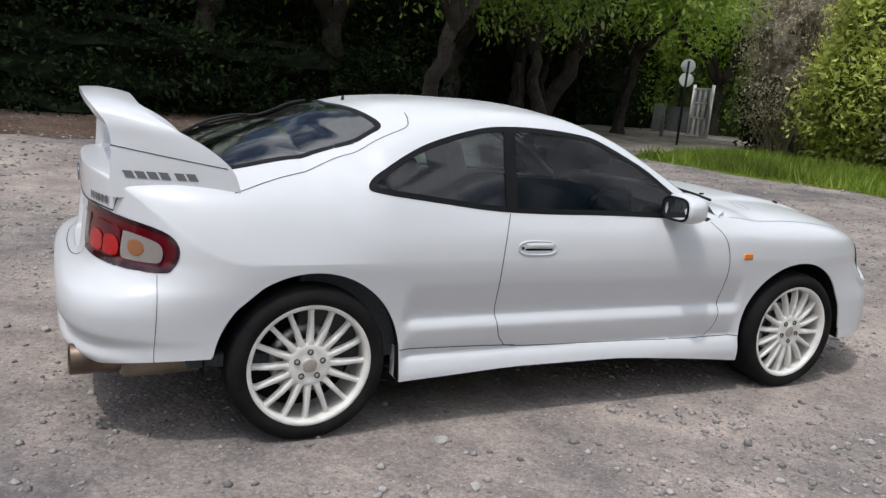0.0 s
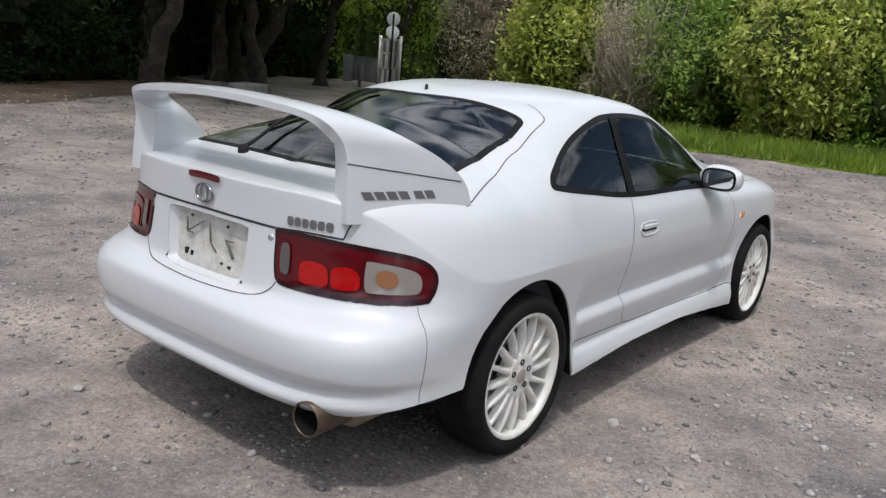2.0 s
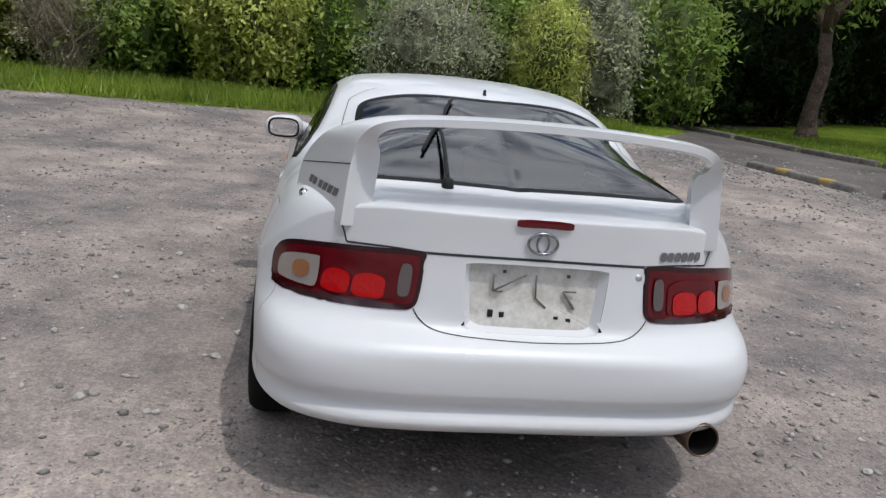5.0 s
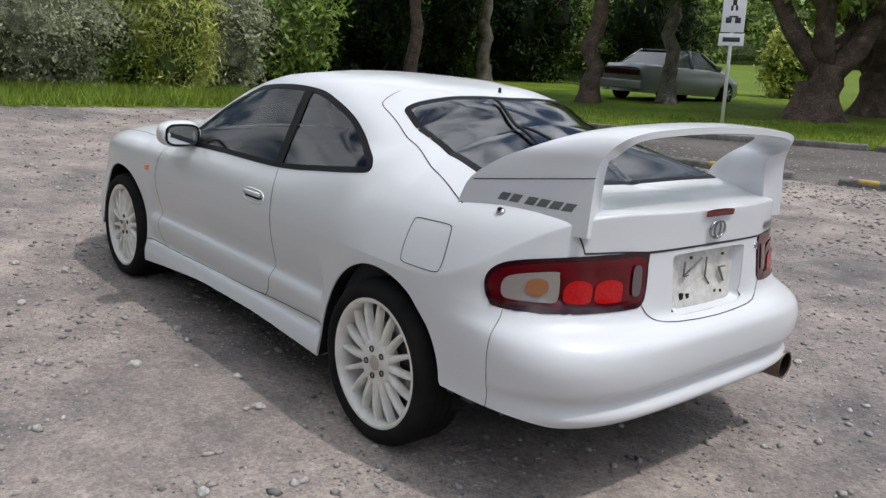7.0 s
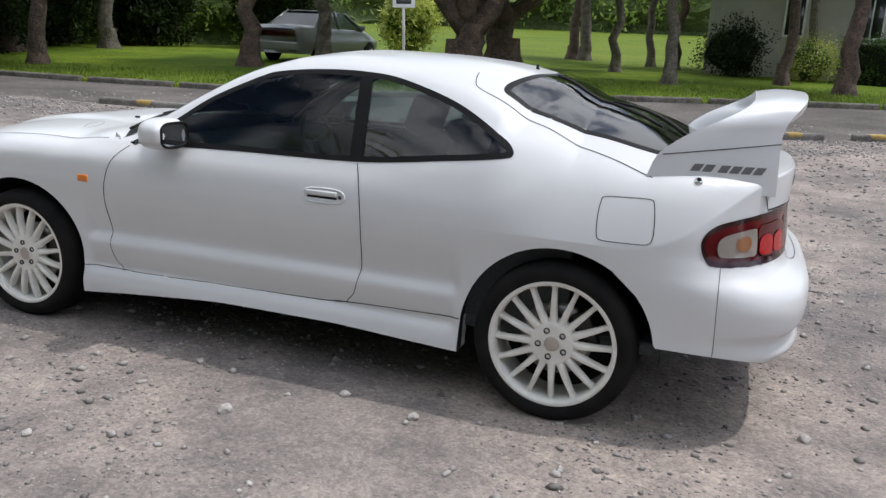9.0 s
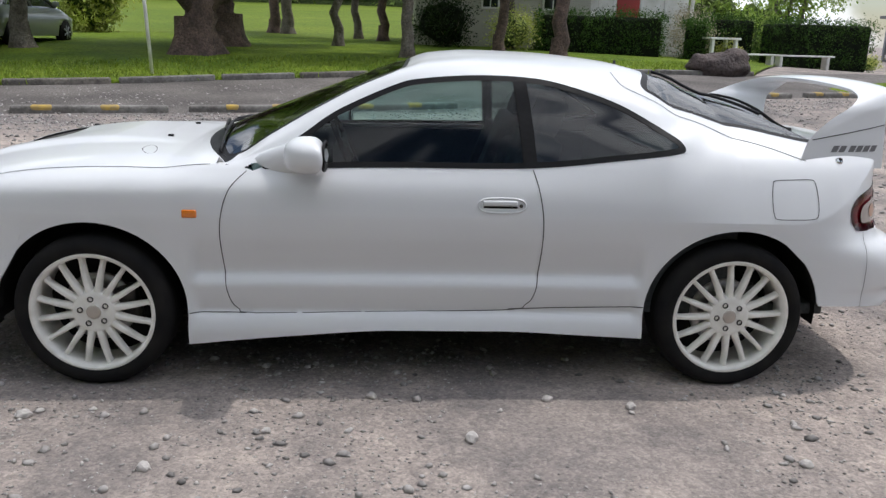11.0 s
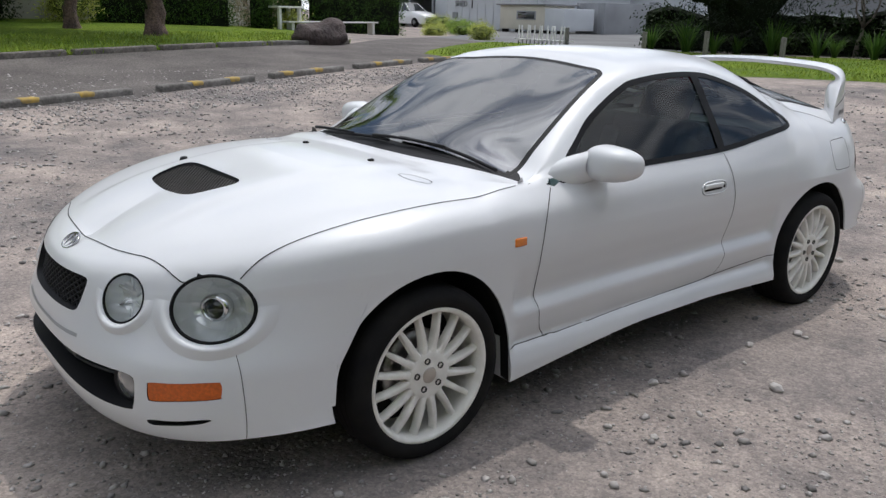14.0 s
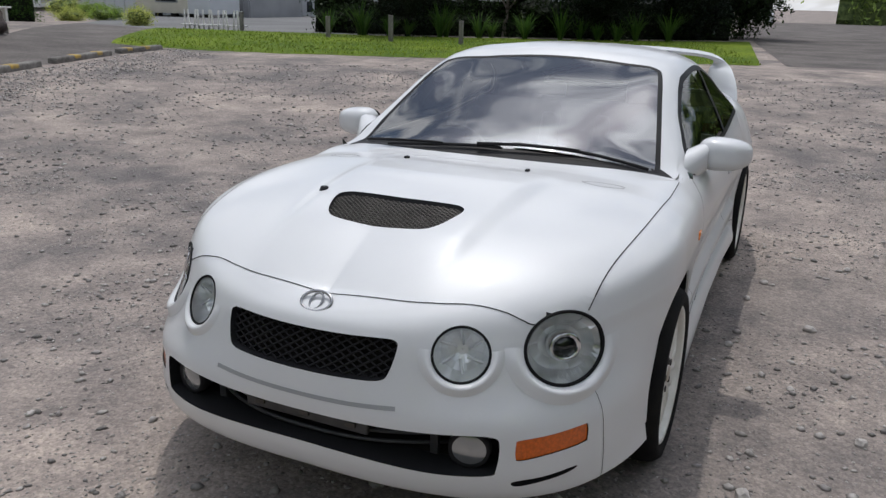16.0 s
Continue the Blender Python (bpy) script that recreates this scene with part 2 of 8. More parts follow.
def tube(points, radius, n=8, taper=None, cap=True):
    """A round rod through the points."""
    pts = [Vector(p) for p in points]
    vs, fs = [], []
    for i, p in enumerate(pts):
        d = (pts[min(i + 1, len(pts) - 1)] - pts[max(i - 1, 0)]).normalized()
        u = d.cross(Vector((0.13, 0.31, 0.94))).normalized()
        v = d.cross(u)
        r = radius if taper is None else radius + (taper - radius) * i / (len(pts) - 1)
        for j in range(n):
            a = 2 * math.pi * j / n
            vs.append(p + (u * math.cos(a) + v * math.sin(a)) * r)
    for i in range(len(pts) - 1):
        for j in range(n):
            fs.append((i * n + j, i * n + (j + 1) % n, (i + 1) * n + (j + 1) % n, (i + 1) * n + j))
    if cap:
        fs.append(tuple(range(n))[::-1])
        fs.append(tuple((len(pts) - 1) * n + j for j in range(n)))
    return vs, fs


def joined(*meshes):
    vs, fs = [], []
    for v, f in meshes:
        o = len(vs)
        vs += [tuple(p) for p in v]
        fs += [tuple(i + o for i in g) for g in f]
    return vs, fs


def curve(*pts):
    """A smooth function through (x, value) pairs."""
    x = np.array([p[0] for p in pts], float)
    y = np.array([p[1] for p in pts], float)
    d = np.diff(y) / np.diff(x)
    t = np.empty_like(y)
    t[0], t[-1] = d[0], d[-1]
    for i in range(1, len(x) - 1):
        t[i] = 0 if d[i - 1] * d[i] <= 0 else 2 * d[i - 1] * d[i] / (d[i - 1] + d[i])

    def f(v):
        v = min(max(v, x[0]), x[-1])
        i = min(max(int(np.searchsorted(x, v)) - 1, 0), len(x) - 2)
        h = x[i + 1] - x[i]
        s = (v - x[i]) / h
        return float(y[i] * (1 + 2 * s) * (1 - s) ** 2 + t[i] * h * s * (1 - s) ** 2 + y[i + 1] * s * s * (3 - 2 * s) + t[i + 1] * h * s * s * (s - 1))
    return f


def smooth(a, b, x):
    s = min(max((x - a) / (b - a), 0), 1)
    return s * s * (3 - 2 * s)


# ---- the white coupe ----
AX, WHEEL_R, ARCH_R, HUB_Z = 1.2675, 0.306, 0.363, 0.305
half_width = curve((-AX, 0.868), (-0.9, 0.856), (-0.4, 0.850), (0.2, 0.851), (0.7, 0.858), (AX, 0.872))
inset = curve((0.15, 0.012), (0.19, 0.002), (0.23, 0.000), (0.27, 0.010), (0.297, 0.026), (0.31, 0.040), (0.33, 0.034), (0.38, 0.022), (0.420, 0.017),
              (0.445, 0.031), (0.468, 0.046), (0.54, 0.030), (0.62, 0.012), (0.69, 0.007), (0.75, 0.012), (0.80, 0.026), (0.86, 0.05), (0.95, 0.09))
inset_flat = curve((0.15, 0.012), (0.19, 0.002), (0.23, 0.000), (0.30, 0.014), (0.45, 0.022), (0.62, 0.012), (0.69, 0.007), (0.75, 0.012), (0.80, 0.026), (0.86, 0.05), (0.95, 0.09))
sill_low = curve((-0.93, 0.212), (-0.7, 0.222), (-0.3, 0.238), (0.1, 0.238), (0.5, 0.215), (0.92, 0.178))
nose_x = curve((0.15, 2.10), (0.18, 2.14), (0.21, 2.175), (0.27, 2.222), (0.33, 2.236), (0.45, 2.237), (0.52, 2.226), (0.57, 2.214), (0.65, 2.192), (0.70, 2.17))
nose_n = curve((0.15, 3.0), (0.43, 2.85), (0.55, 2.4), (0.65, 2.2))
tail_x = curve((0.28, -2.06), (0.305, -2.085), (0.325, -2.112), (0.345, -2.124), (0.365, -2.112), (0.392, -2.100), (0.408, -2.106), (0.424, -2.126), (0.45, -2.133), (0.50, -2.137), (0.55, -2.136), (0.578, -2.124), (0.600, -2.088), (0.616, -2.058),
               (0.64, -2.045), (0.72, -2.040), (0.84, -2.032), (0.95, -2.036))
tail_n = curve((0.28, 3.9), (0.5, 4.5), (0.6, 3.7), (0.7, 3.0), (0.95, 2.8))
hood_z = curve((0.95, 0.905), (1.10, 0.912), (1.35, 0.902), (1.6, 0.872), (1.8, 0.828), (1.95, 0.776), (2.062, 0.724))
back_z = curve((-1.80, 0.974), (-1.72, 0.977), (-1.67, 0.985), (-1.5, 1.066), (-AX, 1.163))
mid_z = curve((-AX, 1.163), (-1.1, 1.221), (-0.95, 1.264), (-0.8, 1.292), (-0.5, 1.316), (-0.25, 1.320), (-0.05, 1.304), (0.05, 1.268), (0.3, 1.182),
              (0.6, 1.062), (0.8, 0.982), (0.95, 0.918), (1.0, 0.910), (1.15, 0.912))
e_z = curve((-1.05, 1.222), (-0.8, 1.278), (-0.5, 1.303), (-0.25, 1.306), (-0.03, 1.286), (0.08, 1.246), (0.3, 1.168), (0.6, 1.046), (0.8, 0.962), (0.90, 0.915), (0.96, 0.905), (1.1, 0.908))
d_y = curve((-1.05, 0.585), (-0.8, 0.580), (-0.4, 0.572), (-0.1, 0.572), (0.15, 0.565), (0.33, 0.588), (0.5, 0.625), (0.67, 0.668), (0.8, 0.69), (1.0, 0.66))
d_z = curve((-1.05, 1.105), (-0.8, 1.188), (-0.5, 1.242), (-0.25, 1.256), (-0.05, 1.246), (0.1, 1.222), (0.22, 1.184), (0.4, 1.095), (0.6, 0.978), (0.72, 0.902), (0.78, 0.886), (1.0, 0.885))
belt_y = curve((-1.05, 0.775), (-0.45, 0.782), (0.2, 0.785), (0.75, 0.775), (1.0, 0.77))
belt_z = curve((-1.05, 0.955), (-0.8, 0.928), (-0.43, 0.892), (0.1, 0.882), (0.68, 0.866), (1.0, 0.856))
RULE = (0.45, 0.70, 0.87, 0.955, 0.99)


def upper(O, F, p):
    """Five points between the side and the centre line, on a rounded quarter."""
    out = []
    for s in RULE:
        c = (1 - s ** p) ** (1 / p)
        out.append((F[0] + (O[0] - F[0]) * c, F[1] + (O[1] - F[1]) * c, O[2] + (F[2] - O[2]) * s))
    return out


def side_column(x):
    w = half_width(x)
    near = smooth(AX - ARCH_R - 0.05, AX - ARCH_R, abs(x))
    level = lambda z: (x, w - inset(z) * (1 - near) - inset_flat(z) * near, z)
    O = level(0.70)
    fz = hood_z(x) if x > 1.15 else mid_z(x)
    F = (x, 0.0, fz)
    p = 3.6 if x > 0 else 2.0
    R = upper(O, F, p)
    dy, dz, by, bz = d_y(x), d_z(x), belt_y(x), belt_z(x)
    C = ((by + dy) / 2 + 0.012, (bz + dz) / 2 + 0.006)
    if x > 0.6:
        k = smooth(0.6, 0.8, x)
        C = (C[0] * (1 - k) + (dy + 0.05) * k, C[1])
    K = [(x, w - inset(0.80), 0.80), (x, by, bz), (x, C[0], C[1]), (x, dy, dz), (x, 0.33, e_z(x))]
    k = smooth(0.78, 1.10, x) if x > 0 else smooth(0.95, 1.25, -x)
    P = [tuple(a * (1 - k) + b * k for a, b in zip(u, v)) for u, v in zip(K, R)]
    return level, O, P, F


def nose_column(phi):
    s, c = math.sin(phi), math.cos(phi)
    zo = 0.70 - 0.055 * smooth(0.3, 1.0, s)

    def level(z):
        n = nose_n(z)
        return (AX + (nose_x(z) - AX) * s ** (2 / n), (0.872 - inset_flat(z) * (1 - s)) * max(c, 0) ** (2 / n), z)
    O = level(zo)
    xf = AX + (2.062 - AX) * s ** 1.15
    F = (xf, 0.0, hood_z(xf))
    return level, O, upper(O, F, 3.6 + (1.85 - 3.6) * s), F


def tail_column(phi):
    s, c = math.sin(phi), math.cos(phi)
    zo = 0.70 + 0.257 * smooth(0.15, 0.97, s)

    def level(z):
        n = tail_n(z)
        return (-AX + (tail_x(z) + AX) * s ** (2 / n), (0.868 - inset_flat(z) * (1 - s)) * max(c, 0) ** (2 / n), z)
    O = level(zo)
    xf = -AX - (1.80 - AX) * s ** 1.3
    F = (xf, 0.0, back_z(xf))
    return level, O, upper(O, F, 2.0 + 0.5 * s), F


def arch_z(x, ax):
    d = ARCH_R ** 2 - (x - ax) ** 2
    return HUB_Z + math.sqrt(d) if d > 0 else None


def build_columns():
    cols = []
    spread = [0.5 - 0.5 * math.cos(math.pi * i / 22) for i in range(23)]
    ends = [(AX - ARCH_R), -(AX - ARCH_R)]

    def phi_at(x, f, n):
        return math.asin(min(1, max(0, (abs(x) - AX) / (f - AX))) ** (n / 2))
    arc = lambda t: ARCH_R * (0.35 * t + 0.65 * math.sin(0.5 * math.pi * t))
    # tail: centre to the arch, then the arch's rear half
    pe = phi_at(AX + ARCH_R, 2.125, 3.0)
    for i in range(84):
        t = i / 83
        cols.append(("t", math.pi / 2 + (pe - math.pi / 2) * (t ** 1.35), False))
    for i in range(41):
        cols.append(("t", phi_at(AX + arc(1 - i / 40), 2.125, 3.0), True))
    for i in range(1, 41):
        cols.append(("s", -AX + arc(i / 40), True))
    n = 150
    for i in range(n + 1):
        cols.append(("s", ends[1] + (ends[0] - ends[1]) * i / n, False))
    for i in range(41):
        cols.append(("s", AX - arc(1 - i / 40), True))
    for i in range(1, 41):
        cols.append(("n", phi_at(AX + arc(i / 40), 2.23, 2.85), True))
    pe = phi_at(AX + ARCH_R, 2.23, 2.85)
    for i in range(84):
        t = i / 83
        cols.append(("n", pe + (math.pi / 2 - pe) * (1 - (1 - t) ** 1.35), False))
    return cols


front_low = curve((0.0, 0.250), (0.35, 0.244), (0.52, 0.240), (0.7, 0.243), (0.8, 0.250), (0.87, 0.250))
rear_low = curve((0.0, 0.305), (0.5, 0.303), (0.68, 0.314), (0.78, 0.338), (0.87, 0.362))
N_LOW, N_SEG = 46, 15


def catmull(p0, p1, p2, p3, t):
    return tuple(0.5 * (2 * b + (c - a) * t + (2 * a - 5 * b + 4 * c - d) * t * t + (3 * b - a - 3 * c + d) * t ** 3) for a, b, c, d in zip(p0, p1, p2, p3))


def column_points(kind, v, arch):
    level, O, P, F = {"s": side_column, "n": nose_column, "t": tail_column}[kind](v)
    zo = O[2]
    if kind == "s":
        low = sill_low(v)
        if arch:
            low = arch_z(v, AX if v > 0 else -AX) or HUB_Z
    else:
        ax = AX if kind == "n" else -AX
        low = front_low(level(0.3)[1]) if kind == "n" else rear_low(level(0.35)[1])
        if arch:
            lo, hi = 0.25, 0.70
            for _ in range(24):
                z = (lo + hi) / 2
                lo, hi = (z, hi) if z < (arch_z(level(z)[0], ax) or HUB_Z) else (lo, z)
            low = max(z, HUB_Z, low if kind == "t" else 0)
    pts = [level(low + (zo - low) * j / N_LOW) for j in range(N_LOW + 1)]
    ctrl = [level(zo - 0.07), O, *P, F]
    mirror_end = (2 * F[0] - P[-1][0], -P[-1][1], P[-1][2]) if kind == "s" else (F[0], -P[-1][1], P[-1][2])
    ctrl.append(mirror_end)
    for k in range(1, len(ctrl) - 2):
        for j in range(1, N_SEG + 1):
            pts.append(catmull(ctrl[k - 1], ctrl[k], ctrl[k + 1], ctrl[k + 2], j / N_SEG))
    last = pts[-1]
    pts[-1] = (last[0], 0.0, last[2])
    return pts


COLS = build_columns()
grid = np.array([column_points(*c) for c in COLS])
NC, NR = grid.shape[:2]


def hood_bulge(g):
    """The raised middle of the bonnet, that carries the air intake."""
    x, y = g[..., 0], np.abs(g[..., 1])
    along = np.clip((2.06 - x) / 0.25, 0, 1) * np.clip((x - 0.98) / 0.35, 0, 1)
    edge = 0.36 - 0.06 * np.clip((x - 1.1) / 0.9, 0, 1)
    across = 1 / (1 + np.exp((y - edge) / 0.015))
    hood = (x > 0.95) & (g[..., 2] > 0.68)
    g[..., 2] += np.where(hood, 0.021 * along * across, 0)


def level_deck(g):
    """The boot deck and the foot of the rear window lie level from side to side."""
    x, z = g[..., 0], g[..., 2]
    b = np.vectorize(back_z)(np.clip(x, -1.80, -AX)) + 0.004
    k = np.clip((x + 1.64) / 0.32, 0, 1)
    k = k * k * (3 - 2 * k)
    over = np.maximum(z - b, 0)
    g[..., 2] = np.where((x < -1.32) & (z > 0.9), z - over * 0.85 * (1 - k), z)


hood_bulge(grid)
level_deck(grid)

# panels beside the wheels keep clear of the openings
for i, (kind, v, arch) in enumerate(COLS):
    if kind == "s" or arch:
        continue
    ax, sg = (AX, 1) if kind == "n" else (-AX, -1)
    z = grid[i, :, 2]
    edge = np.where(z > HUB_Z, np.sqrt(np.maximum(ARCH_R ** 2 - (z - HUB_Z) ** 2, 0)), ARCH_R)
    edge = np.where(z > HUB_Z + ARCH_R, 0, edge)
    grid[i, :, 0] = ax + sg * np.maximum((grid[i, :, 0] - ax) * sg, edge)
left = grid.reshape(-1, 3)
right = left.copy()
right[:, 1] *= -1
V = np.vstack([left, right])
idx = np.arange(NC * NR).reshape(NC, NR)
a, b, c, d = idx[:-1, :-1].ravel(), idx[1:, :-1].ravel(), idx[1:, 1:].ravel(), idx[:-1, 1:].ravel()
FL = np.stack([a, d, c, b], 1)
FR = np.stack([a, b, c, d], 1) + NC * NR
seam = np.array([COLS[i][2] != COLS[i + 1][2] and np.linalg.norm(grid[i, -8] - grid[i + 1, -8]) < 0.002 for i in range(NC - 1)])
keep = ~np.repeat(seam, NR - 1)
FL, FR = FL[keep], FR[keep]
FACES = np.vstack([FL, FR])


def vertex_normals(V, F):
    n = np.cross(V[F[:, 2]] - V[F[:, 0]], V[F[:, 3]] - V[F[:, 1]])
    out = np.zeros_like(V)
    for k in range(4):
        np.add.at(out, F[:, k], n)
    # both halves meet on the centre line
    top = idx[:, -1]
    for rows in (top, idx[0], idx[-1]):
        s = out[rows] + out[rows + NC * NR]
        s[:, 1] = 0
        out[rows] = s
        out[rows + NC * NR] = s
    return out / np.maximum(np.linalg.norm(out, axis=1, keepdims=True), 1e-12)


VN = vertex_normals(V, FACES)
# where two columns stand in one place (arch ends), take the normal from the neighbours
for i in range(1, NC - 2):
    if np.linalg.norm(grid[i, NR // 2] - grid[i + 1, NR // 2]) < 0.004 and COLS[i][2] != COLS[i + 1][2]:
        for off in (0, NC * NR):
            A_, B_ = idx[i - 1] + off, idx[i + 2] + off
            for col in (i, i + 1):
                ids = idx[col] + off
                z = V[ids, 2]
                lo = slice(0, N_LOW + 1)
                nn = 0.5 * VN[A_] + 0.5 * VN[B_]
                nn[lo] = np.stack([0.5 * np.interp(z[lo], V[A_[lo], 2], VN[A_[lo], k]) + 0.5 * np.interp(z[lo], V[B_[lo], 2], VN[B_[lo], k]) for k in range(3)], 1)
                VN[ids] = nn / np.linalg.norm(nn, axis=1, keepdims=True)
if VN[idx[NC // 2, 20]][1] < 0:
    FACES = FACES[:, ::-1]
    VN = -VN


# ---- panels: the one skin is parted along rounded outlines ----
def rounded(pts, per=8):
    """A closed smooth outline through the points."""
    n = len(pts)
    return np.array([catmull(pts[i - 1], pts[i], pts[(i + 1) % n], pts[(i + 2) % n], j / per) for i in range(n) for j in range(per)])


def inside(poly, q):
    x, y = q[:, 0], q[:, 1]
    r = np.zeros(len(q), bool)
    for (x0, y0), (x1, y1) in zip(poly, np.roll(poly, -1, 0)):
        hit = (y0 > y) != (y1 > y)
        r ^= hit & (x < (x1 - x0) * (y - y0) / ((y1 - y0) if y1 != y0 else 1e-9) + x0)
    return r


def inset_poly(poly, d):
    p0, p1 = np.roll(poly, 1, 0), np.roll(poly, -1, 0)
    t = p1 - p0
    t /= np.maximum(np.linalg.norm(t, axis=1, keepdims=True), 1e-9)
    area = np.sum(poly[:, 0] * np.roll(poly[:, 1], -1) - poly[:, 1] * np.roll(poly[:, 0], -1))
    n = np.stack([-t[:, 1], t[:, 0]], 1) * (1 if area > 0 else -1)
    return poly + n * d


def flat(points, view):
    """The plane in which an outline is drawn: side, top, front or round the tail."""
    if view == "side":
        return points[:, [0, 2]].copy()
    if view == "top":
        return points[:, [0, 1]].copy()
    if view == "front":
        return points[:, [1, 2]].copy()
    return np.stack([np.arctan2(np.abs(points[:, 1]), -(points[:, 0] + 1.4)), points[:, 2]], 1)


def snap(poly, view, where, tol=0.0105):
    """Moves the skin's points that lie next to an outline onto it, along the skin."""
    q = flat(V, view)
    lo, hi = poly.min(0) - 0.03, poly.max(0) + 0.03
    ids = np.nonzero(where(V) & np.all((q > lo) & (q < hi), 1))[0]
    best = np.full(len(ids), 1e9)
    near = np.zeros((len(ids), 2))
    P = q[ids]
    for A, B in zip(poly, np.roll(poly, -1, 0)):
        ab = B - A
        t = np.clip(((P - A) @ ab) / max(ab @ ab, 1e-12), 0, 1)
        c = A + t[:, None] * ab
        dist = np.linalg.norm(P - c, axis=1)
        m = dist < best
        best[m], near[m] = dist[m], c[m]
    for i, dst, c in zip(ids, best, near):
        if dst > tol:
            continue
        n, v = VN[i], V[i]
        if view == "side":
            if abs(n[1]) < 0.15:
                continue
            dx, dz = c[0] - v[0], c[1] - v[2]
            V[i] = (c[0], v[1] - (n[0] * dx + n[2] * dz) / n[1], c[1])
        elif view == "top":
            if n[2] < 0.2:
                continue
            dx, dy = c[0] - v[0], c[1] - v[1] if v[1] else 0.0
            V[i] = (c[0], v[1] + dy, v[2] - (n[0] * dx + n[1] * dy) / n[2])
        elif view == "front":
            if abs(n[0]) < 0.2:
                continue
            dy, dz = (c[0] - v[1]) if v[1] else 0.0, c[1] - v[2]
            V[i] = (v[0] - (n[1] * dy + n[2] * dz) / (n[0] or 1e-6), v[1] + dy, c[1])
        else:
            r = math.hypot(v[1], v[0] + 1.4)
            V[i] = (-1.4 - r * math.cos(c[0]), math.copysign(r * math.sin(c[0]), v[1]), c[1])


LABEL = np.array(["body"] * len(FACES), dtype="U24")


def claim(name, poly, view, where, over=("body",), cut=True):
    if cut:
        snap(poly, view, where)
    C = V[FACES].mean(1)
    m = where(C) & np.isin(LABEL, over) & inside(poly, flat(C, view))
    LABEL[m] = name


side_l = lambda P: (P[:, 1] > 0.45) & (P[:, 2] > 0.2)
side_r = lambda P: (P[:, 1] < -0.45) & (P[:, 2] > 0.2)
on_top = lambda P: P[:, 2] > 0.68
in_front = lambda P: P[:, 0] > 1.75
behind = lambda P: P[:, 0] < -1.6

DLO = rounded([(0.672, 0.868), (0.40, 0.876), (0.10, 0.884), (-0.43, 0.891), (-0.78, 0.926), (-1.0, 0.953), (-1.045, 0.966), (-1.035, 0.995), (-0.985, 1.030),
               (-0.79, 1.134), (-0.56, 1.206), (-0.40, 1.229), (-0.20, 1.231), (0.0, 1.214), (0.11, 1.187), (0.33, 1.088), (0.46, 1.000), (0.60, 0.905)])
DLO_IN = inset_poly(DLO, 0.021)
SCREEN = rounded([(0.040, 0.0), (0.052, 0.25), (0.072, 0.43), (0.105, 0.505), (0.165, 0.540), (0.40, 0.592), (0.62, 0.640), (0.735, 0.664), (0.772, 0.655), (0.80, 0.60), (0.845, 0.45), (0.875, 0.25), (0.885, 0.0),
                  (0.875, -0.25), (0.845, -0.45), (0.80, -0.60), (0.772, -0.655), (0.735, -0.664), (0.62, -0.640), (0.40, -0.592), (0.165, -0.540), (0.105, -0.505), (0.072, -0.43), (0.052, -0.25)])
BACK_HALF = [(-0.990, 0.20), (-0.965, 0.34), (-0.925, 0.46), (-0.930, 0.512), (-0.985, 0.530), (-1.12, 0.542), (-1.26, 0.560), (-1.46, 0.602), (-1.60, 0.618), (-1.660, 0.598), (-1.674, 0.50), (-1.674, 0.25)]
BACKLIGHT = rounded([(-1.000, 0.0)] + BACK_HALF + [(-1.672, 0.0)] + [(x, -y) for x, y in BACK_HALF[::-1]])
COWL = rounded([(0.76, 0.0), (0.76, 0.35), (0.72, 0.60), (0.745, 0.70), (0.80, 0.715), (0.885, 0.55), (0.945, 0.30), (0.965, 0.0),
                (0.945, -0.30), (0.885, -0.55), (0.80, -0.715), (0.745, -0.70), (0.72, -0.60), (0.76, -0.35)])
HOOD = rounded([(0.93, 0.0), (0.91, 0.30), (0.85, 0.55), (0.77, 0.71), (0.80, 0.748), (1.0, 0.752), (1.4, 0.745), (1.7, 0.712), (1.862, 0.684), (1.94, 0.610), (1.985, 0.555), (2.018, 0.42), (2.048, 0.33), (2.072, 0.22),
                (2.085, 0.0), (2.072, -0.22), (2.048, -0.33), (2.018, -0.42), (1.985, -0.555), (1.94, -0.610), (1.862, -0.684), (1.7, -0.712), (1.4, -0.745), (1.0, -0.752), (0.80, -0.748), (0.77, -0.71), (0.85, -0.55), (0.91, -0.30)])
DOOR = rounded([(0.660, 0.874), (0.735, 0.79), (0.768, 0.66), (0.764, 0.50), (0.747, 0.375), (0.715, 0.318), (0.65, 0.300), (0.2, 0.305), (-0.34, 0.317), (-0.43, 0.345), (-0.464, 0.41), (-0.478, 0.54), (-0.478, 0.69),
                (-0.458, 0.81), (-0.432, 0.885), (-0.41, 1.00), (-0.395, 1.15), (-0.38, 1.22), (-0.20, 1.231), (0.0, 1.214), (0.11, 1.187), (0.33, 1.088), (0.46, 1.000), (0.60, 0.905)])
LAMP = rounded([(0.52, 0.839), (0.70, 0.836), (0.90, 0.824), (1.06, 0.805), (1.135, 0.778), (1.165, 0.735), (1.145, 0.678), (1.09, 0.656), (0.85, 0.655), (0.60, 0.660), (0.53, 0.672), (0.512, 0.72), (0.510, 0.80)])
LAMP_IN = inset_poly(LAMP, 0.016)
